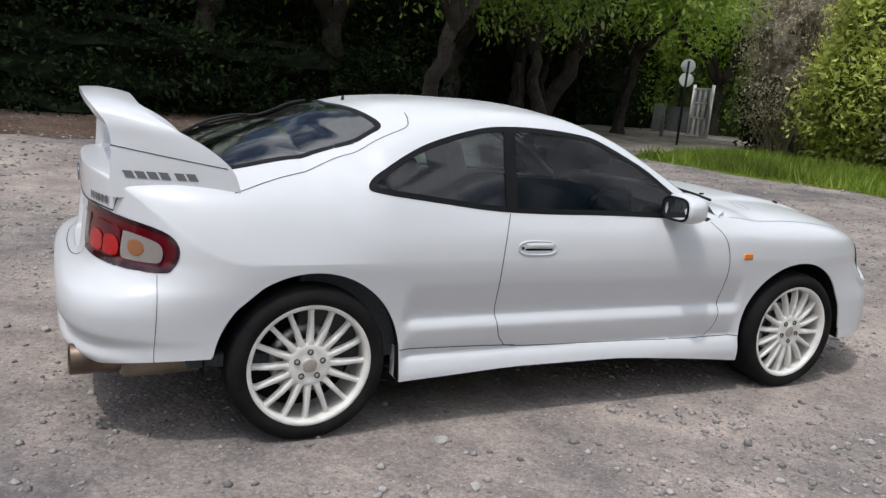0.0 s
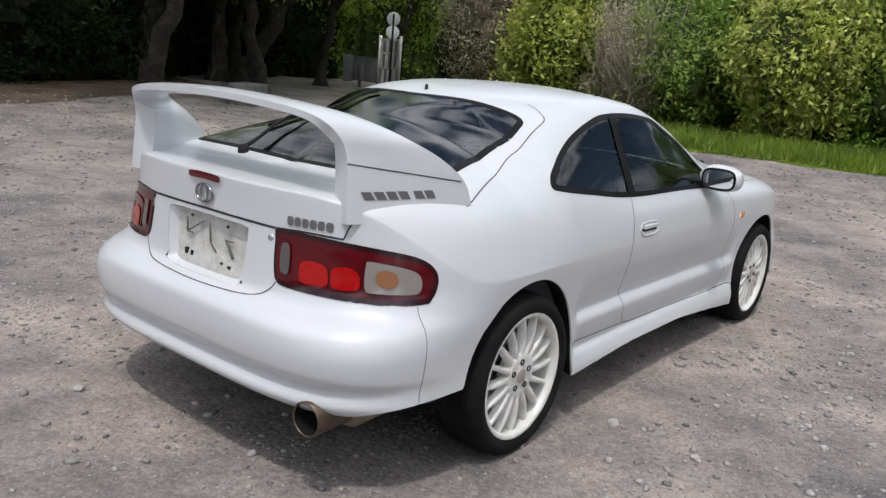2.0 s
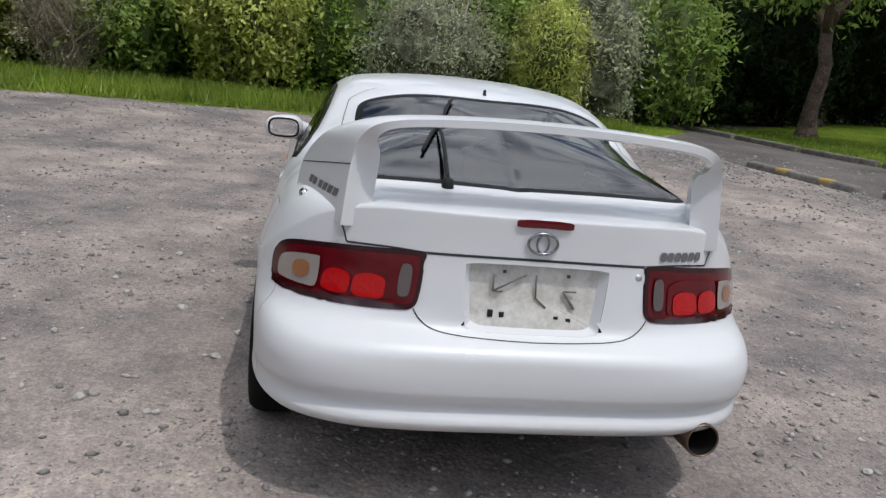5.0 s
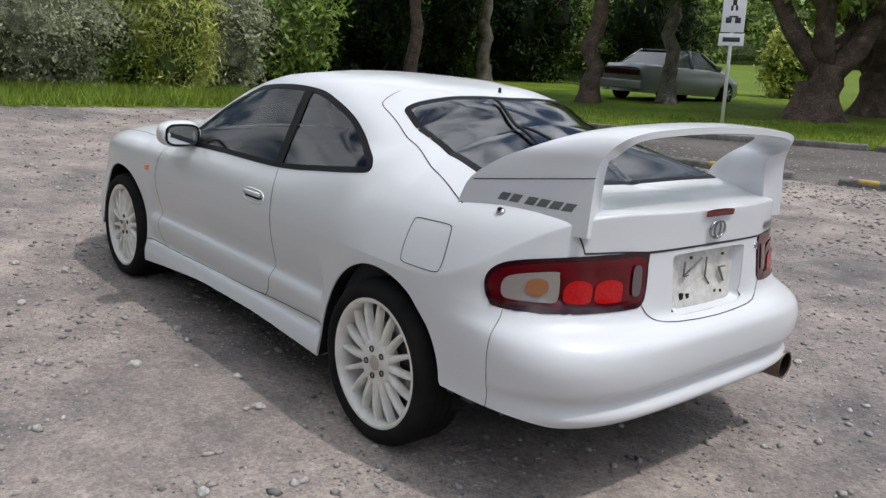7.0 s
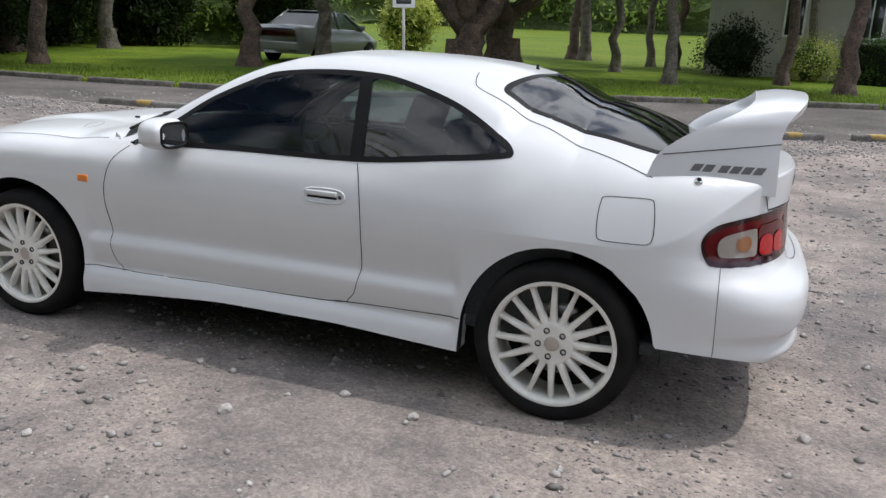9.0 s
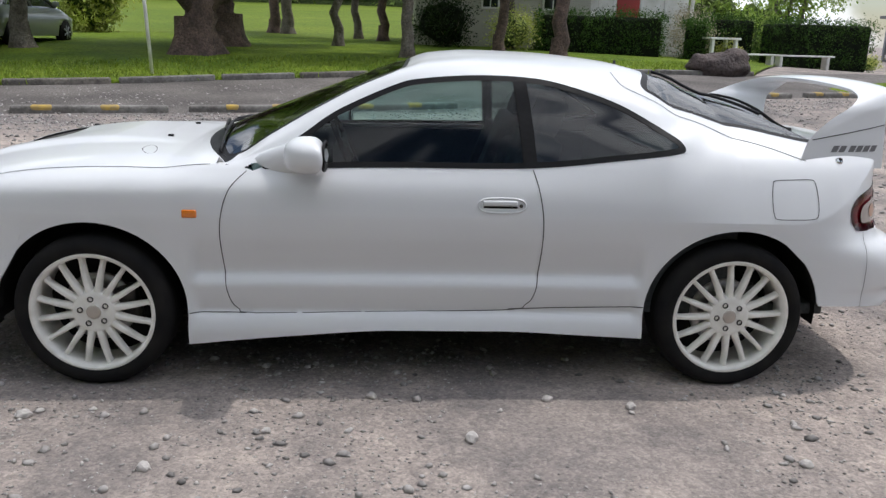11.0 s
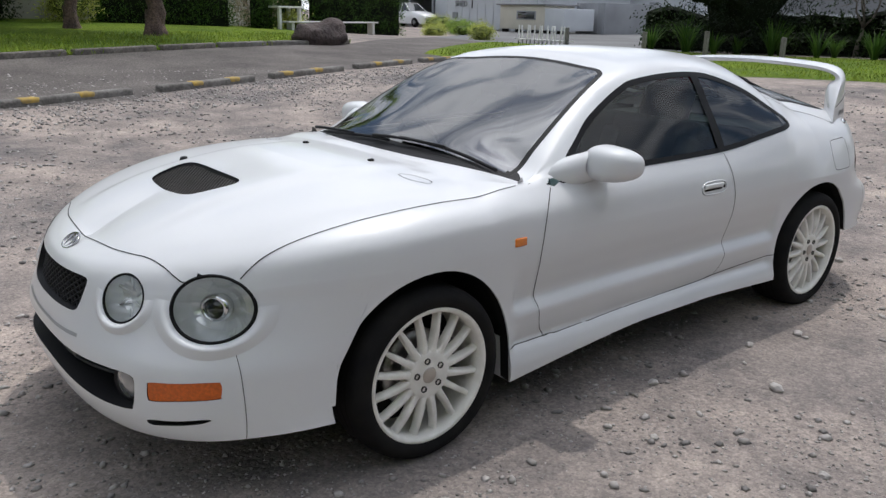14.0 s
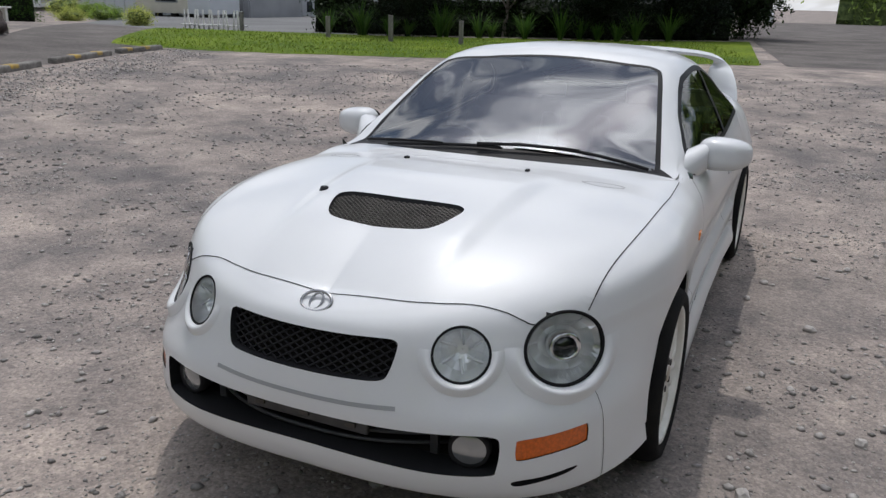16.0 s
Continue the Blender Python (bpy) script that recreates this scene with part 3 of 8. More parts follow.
GRILLE = rounded([(0.27, 0.640), (0.262, 0.658), (0.23, 0.662), (0.12, 0.660), (0.0, 0.659), (-0.12, 0.660), (-0.23, 0.662), (-0.262, 0.658), (-0.27, 0.640), (-0.258, 0.580), (-0.235, 0.556), (-0.15, 0.549), (0.0, 0.546), (0.15, 0.549), (0.235, 0.556), (0.258, 0.580)])
INTAKE = rounded([(0.555, 0.415), (0.535, 0.437), (0.45, 0.441), (0.2, 0.436), (0.0, 0.434), (-0.2, 0.436), (-0.45, 0.441), (-0.535, 0.437), (-0.555, 0.415), (-0.55, 0.343), (-0.53, 0.326), (-0.4, 0.324), (-0.2, 0.333), (0.0, 0.337),
                  (0.2, 0.333), (0.4, 0.324), (0.53, 0.326), (0.55, 0.343)])
SLOT = rounded([(0.585, 0.300), (0.60, 0.306), (0.66, 0.310), (0.715, 0.318), (0.725, 0.314), (0.70, 0.302), (0.64, 0.292), (0.595, 0.288)])
TURN = rounded([(0.592, 0.415), (0.600, 0.424), (0.66, 0.428), (0.725, 0.433), (0.738, 0.428), (0.740, 0.39), (0.732, 0.380), (0.66, 0.372), (0.605, 0.366), (0.593, 0.374)])
SCOOP = rounded([(1.60, 0.0), (1.605, 0.15), (1.615, 0.205), (1.645, 0.228), (1.70, 0.218), (1.765, 0.190), (1.797, 0.14), (1.806, 0.0), (1.797, -0.14), (1.765, -0.190), (1.70, -0.218), (1.645, -0.228), (1.615, -0.205), (1.605, -0.15)])
for where in (side_l, side_r):
    claim("door", DOOR, "side", where)
    claim("window_trim", DLO, "side", where, ("body", "door"))
    claim("side_glass", DLO_IN, "side", where, ("window_trim",))
claim("hood", HOOD, "top", lambda P: (P[:, 2] > 0.66) & (P[:, 0] > 0.7))
claim("cowl", COWL, "top", lambda P: (P[:, 2] > 0.7) & (P[:, 0] > 0.6))
claim("screen_frit", SCREEN, "top", lambda P: P[:, 2] > 0.86, ("body", "cowl", "hood"))
claim("windscreen", inset_poly(SCREEN, 0.020), "top", lambda P: P[:, 2] > 0.86, ("screen_frit",))
claim("back_frit", BACKLIGHT, "top", lambda P: P[:, 2] > 0.86)
claim("backlight", inset_poly(BACKLIGHT, 0.026), "top", lambda P: P[:, 2] > 0.86, ("back_frit",))
claim("lamp_surround", LAMP, "tail", behind)
claim("lamp_red", LAMP_IN, "tail", behind, ("lamp_surround",))
claim("grille_hole", GRILLE, "front", in_front)
claim("intake_hole", INTAKE, "front", in_front)
for s in (1, -1):
    claim("slot_hole", SLOT * (s, 1), "front", in_front)
    claim("turn_lamp", TURN * (s, 1), "front", in_front)
claim("scoop_hole", SCOOP, "top", on_top, ("hood",))


def frame_of(n, up):
    n = np.array(n, float) / np.linalg.norm(n)
    u = np.cross(up, n)
    u /= np.linalg.norm(u)
    return u, np.cross(n, u), n


def cut_oval(name, centre, n, ru, rv, over):
    """Opens an oval hole in the skin on both sides."""
    for s in (1, -1):
        k = np.array((1, s, 1))
        c = np.array(centre) * k
        u, v, w = frame_of(np.array(n) * k, (0, 0, 1))
        dv = V - c
        A, B = dv @ u / ru, dv @ v / rv
        rad = np.hypot(A, B)
        ids = np.nonzero((np.abs(dv @ w) < 0.12) & (np.abs(rad - 1) * min(ru, rv) < 0.010))[0]
        k1 = (1 / rad[ids] - 1)[:, None]
        step = np.outer(A[ids] * ru, u) * k1 + np.outer(B[ids] * rv, v) * k1
        nn = VN[ids]
        along_w = -(step * nn).sum(1) / np.where(np.abs(nn @ w) < 0.25, 1e9, nn @ w)
        V[ids] += step + np.outer(along_w, w)
        dc = V[FACES].mean(1) - c
        m = (np.abs(dc @ w) < 0.12) & (np.hypot(dc @ u / ru, dc @ v / rv) < 1) & np.isin(LABEL, over)
        LABEL[m] = name


HEAD_C, HEAD_N = (1.925, 0.657, 0.628), (0.80, 0.58, 0.12)
HIGH_C, HIGH_N = (2.087, 0.421, 0.628), (0.92, 0.33, 0.18)
cut_oval("headlight_hole", HEAD_C, HEAD_N, 0.124, 0.098, ("body", "hood"))
cut_oval("highbeam_hole", HIGH_C, HIGH_N, 0.078, 0.073, ("body",))
PLATE = rounded([(0.222, 0.800), (0.205, 0.818), (0.10, 0.822), (-0.10, 0.822), (-0.205, 0.818), (-0.222, 0.800), (-0.212, 0.66), (-0.195, 0.622), (-0.10, 0.616), (0.10, 0.616), (0.195, 0.622), (0.212, 0.66)])
claim("plate_hole", PLATE, "front", lambda P: P[:, 0] < -1.9)

from mathutils.bvhtree import BVHTree
SKIN = BVHTree.FromPolygons([tuple(v) for v in V], [tuple(int(i) for i in f) for f in FACES])


def on_skin(p, way):
    """The place and the outward normal where a line meets the skin."""
    w = Vector(way).normalized()
    for k in range(6):
        hit, n, _, _ = SKIN.ray_cast(Vector(p) + Vector((0.0007, 0.0006, 0.0005)) * (k + 1), w)
        if hit:
            return hit, n if n.dot(w) < 0 else -n
    return None, None


car = thing("coupe", "white three-door coupe with tall rear wing on grey gravel", "car")


def skin_part(name, labels, material, label="", lift=0.0, back=0.0, pick=None):
    m = np.isin(LABEL, labels)
    if pick is not None:
        m &= pick(V[FACES].mean(1))
    f = FACES[m]
    if not len(f):
        return None
    used, inv = np.unique(f, return_inverse=True)
    inv = inv.reshape(f.shape)
    vs, ns = V[used] + VN[used] * lift, VN[used]
    ob = part(name, (vs, inv), material, car, label)
    ob.data.normals_split_custom_set_from_vertices([tuple(n) for n in ns])
    return ob


body = skin_part("body", ("body",), M_PAINT, "glossy white body shell with rounded wings")
hood = skin_part("hood", ("hood",), M_PAINT, "white bonnet with raised middle and air scoop")
for s, nm in ((1, "left"), (-1, "right")):
    pk = lambda C, s=s: C[:, 1] * s > 0
    skin_part("door", ("door",), M_PAINT, "white door with body-coloured handle", pick=pk)
    skin_part("window_trim", ("window_trim",), M_TRIM, "black rubber window surround", pick=pk, lift=0.002)
    skin_part("side_window", ("side_glass",), M_GLASS, "pale tinted door glass", pick=lambda C, s=s: (C[:, 1] * s > 0) & (C[:, 0] > -0.415))
    skin_part("quarter_window", ("side_glass",), M_TINTED, "dark tinted rear quarter glass", pick=lambda C, s=s: (C[:, 1] * s > 0) & (C[:, 0] <= -0.415))
    skin_part("tail_lamp", ("lamp_surround",), M_REDK, "dark red tail lamp surround", pick=pk, lift=0.003)
    skin_part("tail_lens", ("lamp_red",), M_RED, "red tail lamp lens", pick=pk, lift=0.003)
    skin_part("turn_lamp", ("turn_lamp",), M_TURN, "orange front turn signal", pick=pk, lift=-0.004)
skin_part("cowl", ("cowl",), M_BLACK, "black plastic cowl below the windscreen")
skin_part("windscreen_frit", ("screen_frit",), M_TRIM, "black windscreen border", lift=0.001)
skin_part("windscreen", ("windscreen",), M_WSGLASS, "windscreen glass")
skin_part("rear_frit", ("back_frit",), M_TRIM, "black rear window border", lift=0.001)
skin_part("rear_window", ("backlight",), M_HATCH, "tinted rear hatch glass")

# folded edge along the lower rim, and the wheel housings
rim_v, rim_f, in_f = [], [], []
for s in (1, -1):
    off = 0 if s == 1 else NC * NR
    o = len(rim_v)
    for i in range(NC):
        p = V[idx[i, 0] + off]
        n = VN[idx[i, 6] + off] * (1, 1, 0)
        n = n / max(np.linalg.norm(n), 1e-9)
        if COLS[i][2]:
            n = np.array((0, s, 0.0))
        rim_v += [p, p - n * 0.007 + (0, 0, -0.001), p - n * 0.05 + (0, 0, 0.006)]
    for i in range(NC - 1):
        rim_f.append((o + 3 * i, o + 3 * i + 1, o + 3 * i + 4, o + 3 * i + 3))
        in_f.append((o + 3 * i + 1, o + 3 * i + 2, o + 3 * i + 5, o + 3 * i + 4))
part("body_flange", (rim_v, rim_f), M_PAINT, car)
part("inner_flange", (rim_v, in_f), M_UNDER, car)
# closed ends of the sills beside the wheels
for i in range(1, NC):
    if COLS[i][0] == "s" and COLS[i][2] != COLS[i - 1][2]:
        j = i if not COLS[i][2] else i - 1
        for off in (0, NC * NR):
            low = [V[idx[j, r] + off] for r in range(NR) if V[idx[j, r] + off][2] < 0.345]
            vs = [p for p in low] + [p * (1, 0.88, 1) for p in low]
            k = len(low)
            part("sill_end", (vs, [(r, r + 1, k + r + 1, k + r) for r in range(k - 1)]), M_PAINT, car)
for ax in (AX, -AX):
    for s in (1, -1):
        vs, fs = [], []
        for i in range(25):
            a = math.pi * (-0.04 + 1.08 * i / 24)
            for y in (0.795, 0.50):
                vs.append((ax + 0.380 * math.cos(a), s * y, HUB_Z + 0.380 * math.sin(a)))
        for i in range(24):
            fs.append((2 * i, 2 * i + 1, 2 * i + 3, 2 * i + 2))
        fs.append(tuple(2 * i + 1 for i in range(25)))
        part("wheel_housing", (vs, fs), M_UNDER, car, "black wheel arch liner", smooth=False)
part("underbody", bbox(-1.62, 2.05, -0.62, 0.62, 0.235, 0.30, 0.02), M_UNDER, car, "dark underbody")
part("side_floor", bbox(-0.88, 0.88, -0.80, 0.80, 0.24, 0.285, 0.01), M_UNDER, car, "dark underbody")


# ---- wheels ----
def make_wheel():
    w = new("wheel")
    w.parent = car
    w["label"] = "white sixteen-spoke alloy wheel with black tyre"
    # profiles run outwards along y: y = 0 is the outer face
    tyre = [(0.236, -0.004), (0.243, 0.004), (0.262, 0.012), (0.282, 0.008), (0.296, -0.008), (0.302, -0.022), (0.3055, -0.045), (0.306, -0.10), (0.3055, -0.165), (0.300, -0.188), (0.282, -0.212), (0.25, -0.215), (0.236, -0.205)]
    part("tyre", revolve(tyre, 72), M_TYRE, w, "black low-profile tyre")
    # raised near-black rings stand for the shade in the tread grooves
    gr = []
    for y in (-0.055, -0.088, -0.122, -0.155):
        gr.append(revolve([(0.3063, y - 0.004), (0.3068, y), (0.3063, y + 0.004)], 72))
    part("tread_groove", joined(*gr), M_SOOT_SHADE, w)
    rim = [(0.226, -0.19), (0.222, -0.10), (0.217, -0.050), (0.218, -0.030), (0.2215, -0.006), (0.226, 0.0), (0.236, 0.003), (0.2425, -0.002), (0.2425, -0.012), (0.238, -0.02)]
    part("rim", revolve(rim, 72), M_RIM, w, "white painted rim")
    hub = [(0.0, -0.012), (0.028, -0.012), (0.034, -0.015), (0.060, -0.014), (0.076, -0.012), (0.086, -0.018), (0.089, -0.032), (0.089, -0.06)]
    part("hub", revolve(hub, 48), M_RIM, w, "white wheel centre")
    for i in range(16):
        a = 2 * math.pi * i / 16
        vs, fs = [], []
        for k in range(8):
            t = k / 7
            r = 0.074 + (0.226 - 0.074) * t
            wd = 0.0118 - 0.0048 * t + (0.005 * (t - 0.86) / 0.14 if t > 0.86 else 0) + (0.004 * (0.12 - t) / 0.12 if t < 0.12 else 0)
            y = -0.015 + 0.008 * math.sin(t * math.pi) - 0.008 * t
            for q, yy in ((-wd * 1.15, y - 0.030), (-wd, y - 0.004), (-wd * 0.6, y), (wd * 0.6, y), (wd, y - 0.004), (wd * 1.15, y - 0.030)):
                vs.append((r * math.cos(a) - q * math.sin(a), yy, r * math.sin(a) + q * math.cos(a)))
        for k in range(7):
            for j in range(5):
                fs.append((k * 6 + j, k * 6 + j + 1, k * 6 + j + 7, k * 6 + j + 6))
        part("spoke", (vs, fs), M_RIM, w)
    for i in range(5):
        a = 2 * math.pi * (i + 0.25) / 5
        m = Matrix.Translation((0.052 * math.cos(a), -0.0105, 0.052 * math.sin(a)))
        part("wheel_nut", joined(revolve([(0.0115, -0.004), (0.0115, 0.001), (0.0085, 0.001)], 12, m=m), revolve([(0.0085, 0.001), (0.007, -0.006), (0.0, -0.006)], 12, m=m)), M_STEEL, w)
    part("centre_cap", revolve([(0.0, -0.007), (0.022, -0.008), (0.028, -0.011), (0.029, -0.014)], 24), M_HUB, w, "faded metal centre cap")
    part("brake_disc", revolve([(0.0, -0.10), (0.075, -0.10), (0.078, -0.085), (0.138, -0.085), (0.138, -0.107), (0.06, -0.107)], 40), M_DISC, w)
    part("brake_caliper", bbox(-0.155, -0.085, -0.125, -0.062, -0.07, 0.07, 0.015), M_STEEL, w)
    part("wheel_back", revolve([(0.0, -0.16), (0.22, -0.17)], 32), M_UNDER, w)
    return w


wheel0 = make_wheel()
spots = [(AX, 0.858, 1, 10), (-AX, 0.853, 1, 25), (AX, -0.858, -1, 40), (-AX, -0.853, -1, 0)]
for n, (x, y, s, turn) in enumerate(spots):
    m = Matrix.Translation((x, y, HUB_Z)) @ Matrix.Rotation(0 if s == 1 else math.pi, 4, "Z") @ Matrix.Rotation(radians(turn), 4, "Y")
    if n == 0:
        wheel0.matrix_basis = m
    else:
        copy_thing(wheel0, m)


# ---- rear wing ----
def make_wing():
    """One sweep from foot to foot: a block-like pylon that turns into a thin blade."""
    L = [(-1.525, 0.736, 0.905), (-1.536, 0.729, 0.965), (-1.566, 0.716, 1.026), (-1.650, 0.684, 1.092), (-1.752, 0.640, 1.145), (-1.818, 0.572, 1.182), (-1.846, 0.470, 1.206), (-1.852, 0.33, 1.218), (-1.852, 0.16, 1.226), (-1.852, 0.0, 1.229)]
    T = [(-1.958, 0.594, 0.890), (-1.956, 0.588, 0.960), (-1.953, 0.581, 1.040), (-1.954, 0.572, 1.100), (-1.972, 0.556, 1.152), (-2.004, 0.515, 1.194), (-2.024, 0.430, 1.217), (-2.033, 0.29, 1.229), (-2.036, 0.15, 1.235), (-2.037, 0.0, 1.237)]

    def fine(P):
        P = P + [(p[0], -p[1], p[2]) for p in P[-2::-1]]
        out = []
        for i in range(len(P) - 1):
            for j in range(5):
                out.append(catmull(P[max(i - 1, 0)], P[i], P[i + 1], P[min(i + 2, len(P) - 1)], j / 5))
        return [Vector(p) for p in out + [P[-1]]]
    A, B = fine(L), fine(T)
    vs, fs = [], []
    n = len(A)
    us = (0.0, 0.01, 0.05, 0.14, 0.3, 0.5, 0.7, 0.86, 0.96, 1.0)
    sec = 2 * len(us)
    for i in range(n):
        run = (A[min(i + 1, n - 1)] - A[max(i - 1, 0)] + B[min(i + 1, n - 1)] - B[max(i - 1, 0)]).normalized()
        ch = B[i] - A[i]
        up = ch.cross(run).normalized()
        foot = smooth(0.36, 0.72, abs(2 * i / (n - 1) - 1))
        ring_ = []
        for u in us:
            ring_.append(A[i] + ch * u + up * 0.010 * math.sin(math.pi * u))
        for u in us[::-1]:
            blade = 0.028 * min(1.0, (u / 0.25) ** 0.5) * (1 - 0.25 * u)
            pylon = 0.090 * min(1.0, (u / 0.62) ** 0.75)
            corner = 0.004 if u in (0.0, 1.0) else 0.0
            ring_.append(A[i] + ch * (u - corner) - up * (blade * (1 - foot) + pylon * foot))
        vs += ring_
    for i in range(n - 1):
        for k in range(sec):
            fs.append((i * sec + k, i * sec + (k + 1) % sec, (i + 1) * sec + (k + 1) % sec, (i + 1) * sec + k))
    return vs, fs


wing = sharp(part("rear_wing", make_wing(), M_PAINT, car, "tall white rear wing on two pylons"), 42)


# ---- details of the coupe ----
def spot(p, way):
    hit, n = on_skin(p, way)
    return hit, n


def ribbon(pts, view, width=0.0045, lift=0.0012, side=1, closed=False, bvh=None):
    """A thin dark line laid on the skin: a panel gap."""
    P, N = [], []
    for q in pts:
        if view == "side":
            hit, n = spot((q[0], side * 2.0, q[1]), (0, -side, 0))
        elif view == "top":
            hit, n = spot((q[0], q[1], 3.0), (0, 0, -1))
        elif view == "rear":
            hit, n = spot((-4.0, q[0], q[1]), (1, 0, 0))
        else:
            hit, n = spot((4.0, q[0], q[1]), (-1, 0, 0))
        if hit:
            P.append(hit)
            N.append(n)
    vs, fs = [], []
    m = len(P)
    for i in range(m):
        t = (P[(i + 1) % m if closed else min(i + 1, m - 1)] - P[(i - 1) % m if closed else max(i - 1, 0)]).normalized()
        w = N[i].cross(t).normalized() * width * 0.5
        c = P[i] + N[i] * lift
        vs += [c - w, c + w]
    for i in range(m if closed else m - 1):
        a, b = 2 * i, 2 * ((i + 1) % m)
        fs.append((a, a + 1, b + 1, b))
    return vs, fs


def smoothline(pts, per=10):
    out = []
    for i in range(len(pts) - 1):
        for j in range(per):
            out.append(catmull(pts[max(i - 1, 0)], pts[i], pts[i + 1], pts[min(i + 2, len(pts) - 1)], j / per))
    return out + [tuple(pts[-1])]


for s in (1, -1):
    part("door_gap", ribbon(smoothline([(0.672, 0.860), (0.735, 0.79), (0.768, 0.66), (0.764, 0.50), (0.747, 0.375), (0.715, 0.318), (0.65, 0.300), (0.2, 0.305), (-0.34, 0.317), (-0.43, 0.345), (-0.464, 0.41), (-0.478, 0.54), (-0.478, 0.69), (-0.458, 0.81), (-0.434, 0.885)]), "side", 0.0036, side=s), M_SEAM, car)
    part("sill_gap", ribbon(smoothline([(0.90, 0.303), (0.75, 0.302), (0.68, 0.301)]), "side", 0.004, side=s), M_SEAM, car)
    part("sill_gap", ribbon(smoothline([(-0.36, 0.322), (-0.55, 0.330), (-0.75, 0.336), (-0.905, 0.340)]), "side", 0.004, side=s), M_SEAM, car)
    part("front_bumper_gap", ribbon(smoothline([(1.895, 0.545), (1.893, 0.45), (1.890, 0.36), (1.890, 0.285), (1.893, 0.245)]), "side", 0.002, side=s), M_SEAM, car)
    part("rear_bumper_gap", ribbon(smoothline([(-1.812, 0.655), (-1.816, 0.56), (-1.820, 0.46), (-1.823, 0.38), (-1.822, 0.345)]), "side", 0.002, side=s), M_SEAM, car)
    part("hatch_side_gap", ribbon(smoothline([(-0.800, 0.44 * s), (-0.808, 0.50 * s), (-0.835, 0.550 * s), (-0.93, 0.568 * s), (-1.06, 0.588 * s), (-1.16, 0.606 * s), (-1.33, 0.660 * s), (-1.50, 0.718 * s), (-1.55, 0.732 * s)]), "top", 0.004), M_SEAM, car)
    part("hatch_rear_gap", ribbon(smoothline([(0.600 * s, 0.905), (0.582 * s, 0.875), (0.570 * s, 0.838)]), "rear", 0.005), M_SEAM, car)
    part("hatch_low_gap", ribbon(smoothline([(0.365 * s, 0.668), (0.345 * s, 0.640), (0.31 * s, 0.618), (0.25 * s, 0.608), (0.12 * s, 0.602), (0.0, 0.600)]), "rear", 0.004), M_SEAM, car)
    part("lamp_top_gap", ribbon(smoothline([(0.355 * s, 0.838), (0.45 * s, 0.842), (0.57 * s, 0.838)]), "rear", 0.006), M_SEAM, car)
part("hatch_gap", ribbon(smoothline([(0.37, 0.836), (0.2, 0.839), (0.0, 0.840), (-0.2, 0.839), (-0.37, 0.836)]), "rear", 0.008), M_SEAM, car)
hood_line = [tuple(p) for p in HOOD if p[0] > 0.80 and not (p[0] < 0.945 and abs(p[1]) < 0.7)]
hood_line.sort(key=lambda p: math.atan2(p[1], p[0] - 1.3))
runs = [[]]
for p in hood_line:
    hit, n = spot((p[0], p[1], 3.0), (0, 0, -1))
    if hit and min((hit - Vector((HEAD_C[0], sy * HEAD_C[1], HEAD_C[2]))).length for sy in (1, -1)) > 0.112:
        runs[-1].append(p)
    elif runs[-1]:
        runs.append([])
for run in runs:
    if len(run) > 3:
        part("hood_gap", ribbon(run, "top", 0.0036), M_SEAM, car)
part("fuel_flap_gap", ribbon([tuple(p) for p in rounded([(-1.392, 0.845), (-1.405, 0.862), (-1.48, 0.866), (-1.555, 0.866), (-1.572, 0.850), (-1.582, 0.78), (-1.580, 0.735), (-1.562, 0.718), (-1.49, 0.716), (-1.41, 0.718), (-1.393, 0.735), (-1.388, 0.79)])], "side", 0.003, side=1, closed=True), M_SEAM, car, "fuel filler flap")


def recess(name, poly, view, depth, shrink, wall, back, label, per=1):
    """A hollow behind an outline in the skin: sloping walls and a floor."""
    pts = poly[::per]
    outer = []
    for q in pts:
        p, w = ((4.0, q[0], q[1]), (-1, 0, 0)) if view == "front" else ((-4.0, q[0], q[1]), (1, 0, 0)) if view == "rear" else ((q[0], q[1], 3.0), (0, 0, -1))
        hit, n = spot(p, w)
        outer.append(hit - n * 0.001)
    c = sum(outer, Vector()) / len(outer)
    inner = [c + (o - c) * shrink + Vector(depth) for o in outer]
    if view in ("front", "rear"):
        inner = [Vector((o.x + depth[0], i.y, i.z)) for o, i in zip(outer, inner)]
    m = len(pts)
    part(name, (outer + inner, [(i, (i + 1) % m, m + (i + 1) % m, m + i) for i in range(m)]), wall, car, label)
    cc = sum(inner, Vector()) / m
    return part(name + "_back", (inner + [cc], [(i, (i + 1) % m, m) for i in range(m)]), back, car, smooth=False)


def lattice(name, poly, view, depth, pitch, slope, r, material, label):
    """A diamond mesh inside an outline."""
    lo, hi = poly.min(0), poly.max(0)
    pieces = []
    for sg in (1, -1):
        span = (hi[1] - lo[1]) / slope
        x0 = lo[0] - span
        while x0 < hi[0] + span:
            run = []
            for k in range(41):
                t = k / 40
                q = np.array([x0 + span * t if sg == 1 else x0 + span * (1 - t), lo[1] + (hi[1] - lo[1]) * t])
                if inside(poly, q[None])[0]:
                    p, w = ((4.0, q[0], q[1]), (-1, 0, 0)) if view == "front" else ((q[1], q[0], 3.0), (0, 0, -1))
                    hit, n = spot(p, w)
                    run.append(hit + Vector(depth))
            if len(run) > 2:
                pieces.append(tube(run[::4] + ([run[-1]] if (len(run) - 1) % 4 else []), r, 4, cap=False))
            x0 += pitch
    return part(name, joined(*pieces), material, car, label)


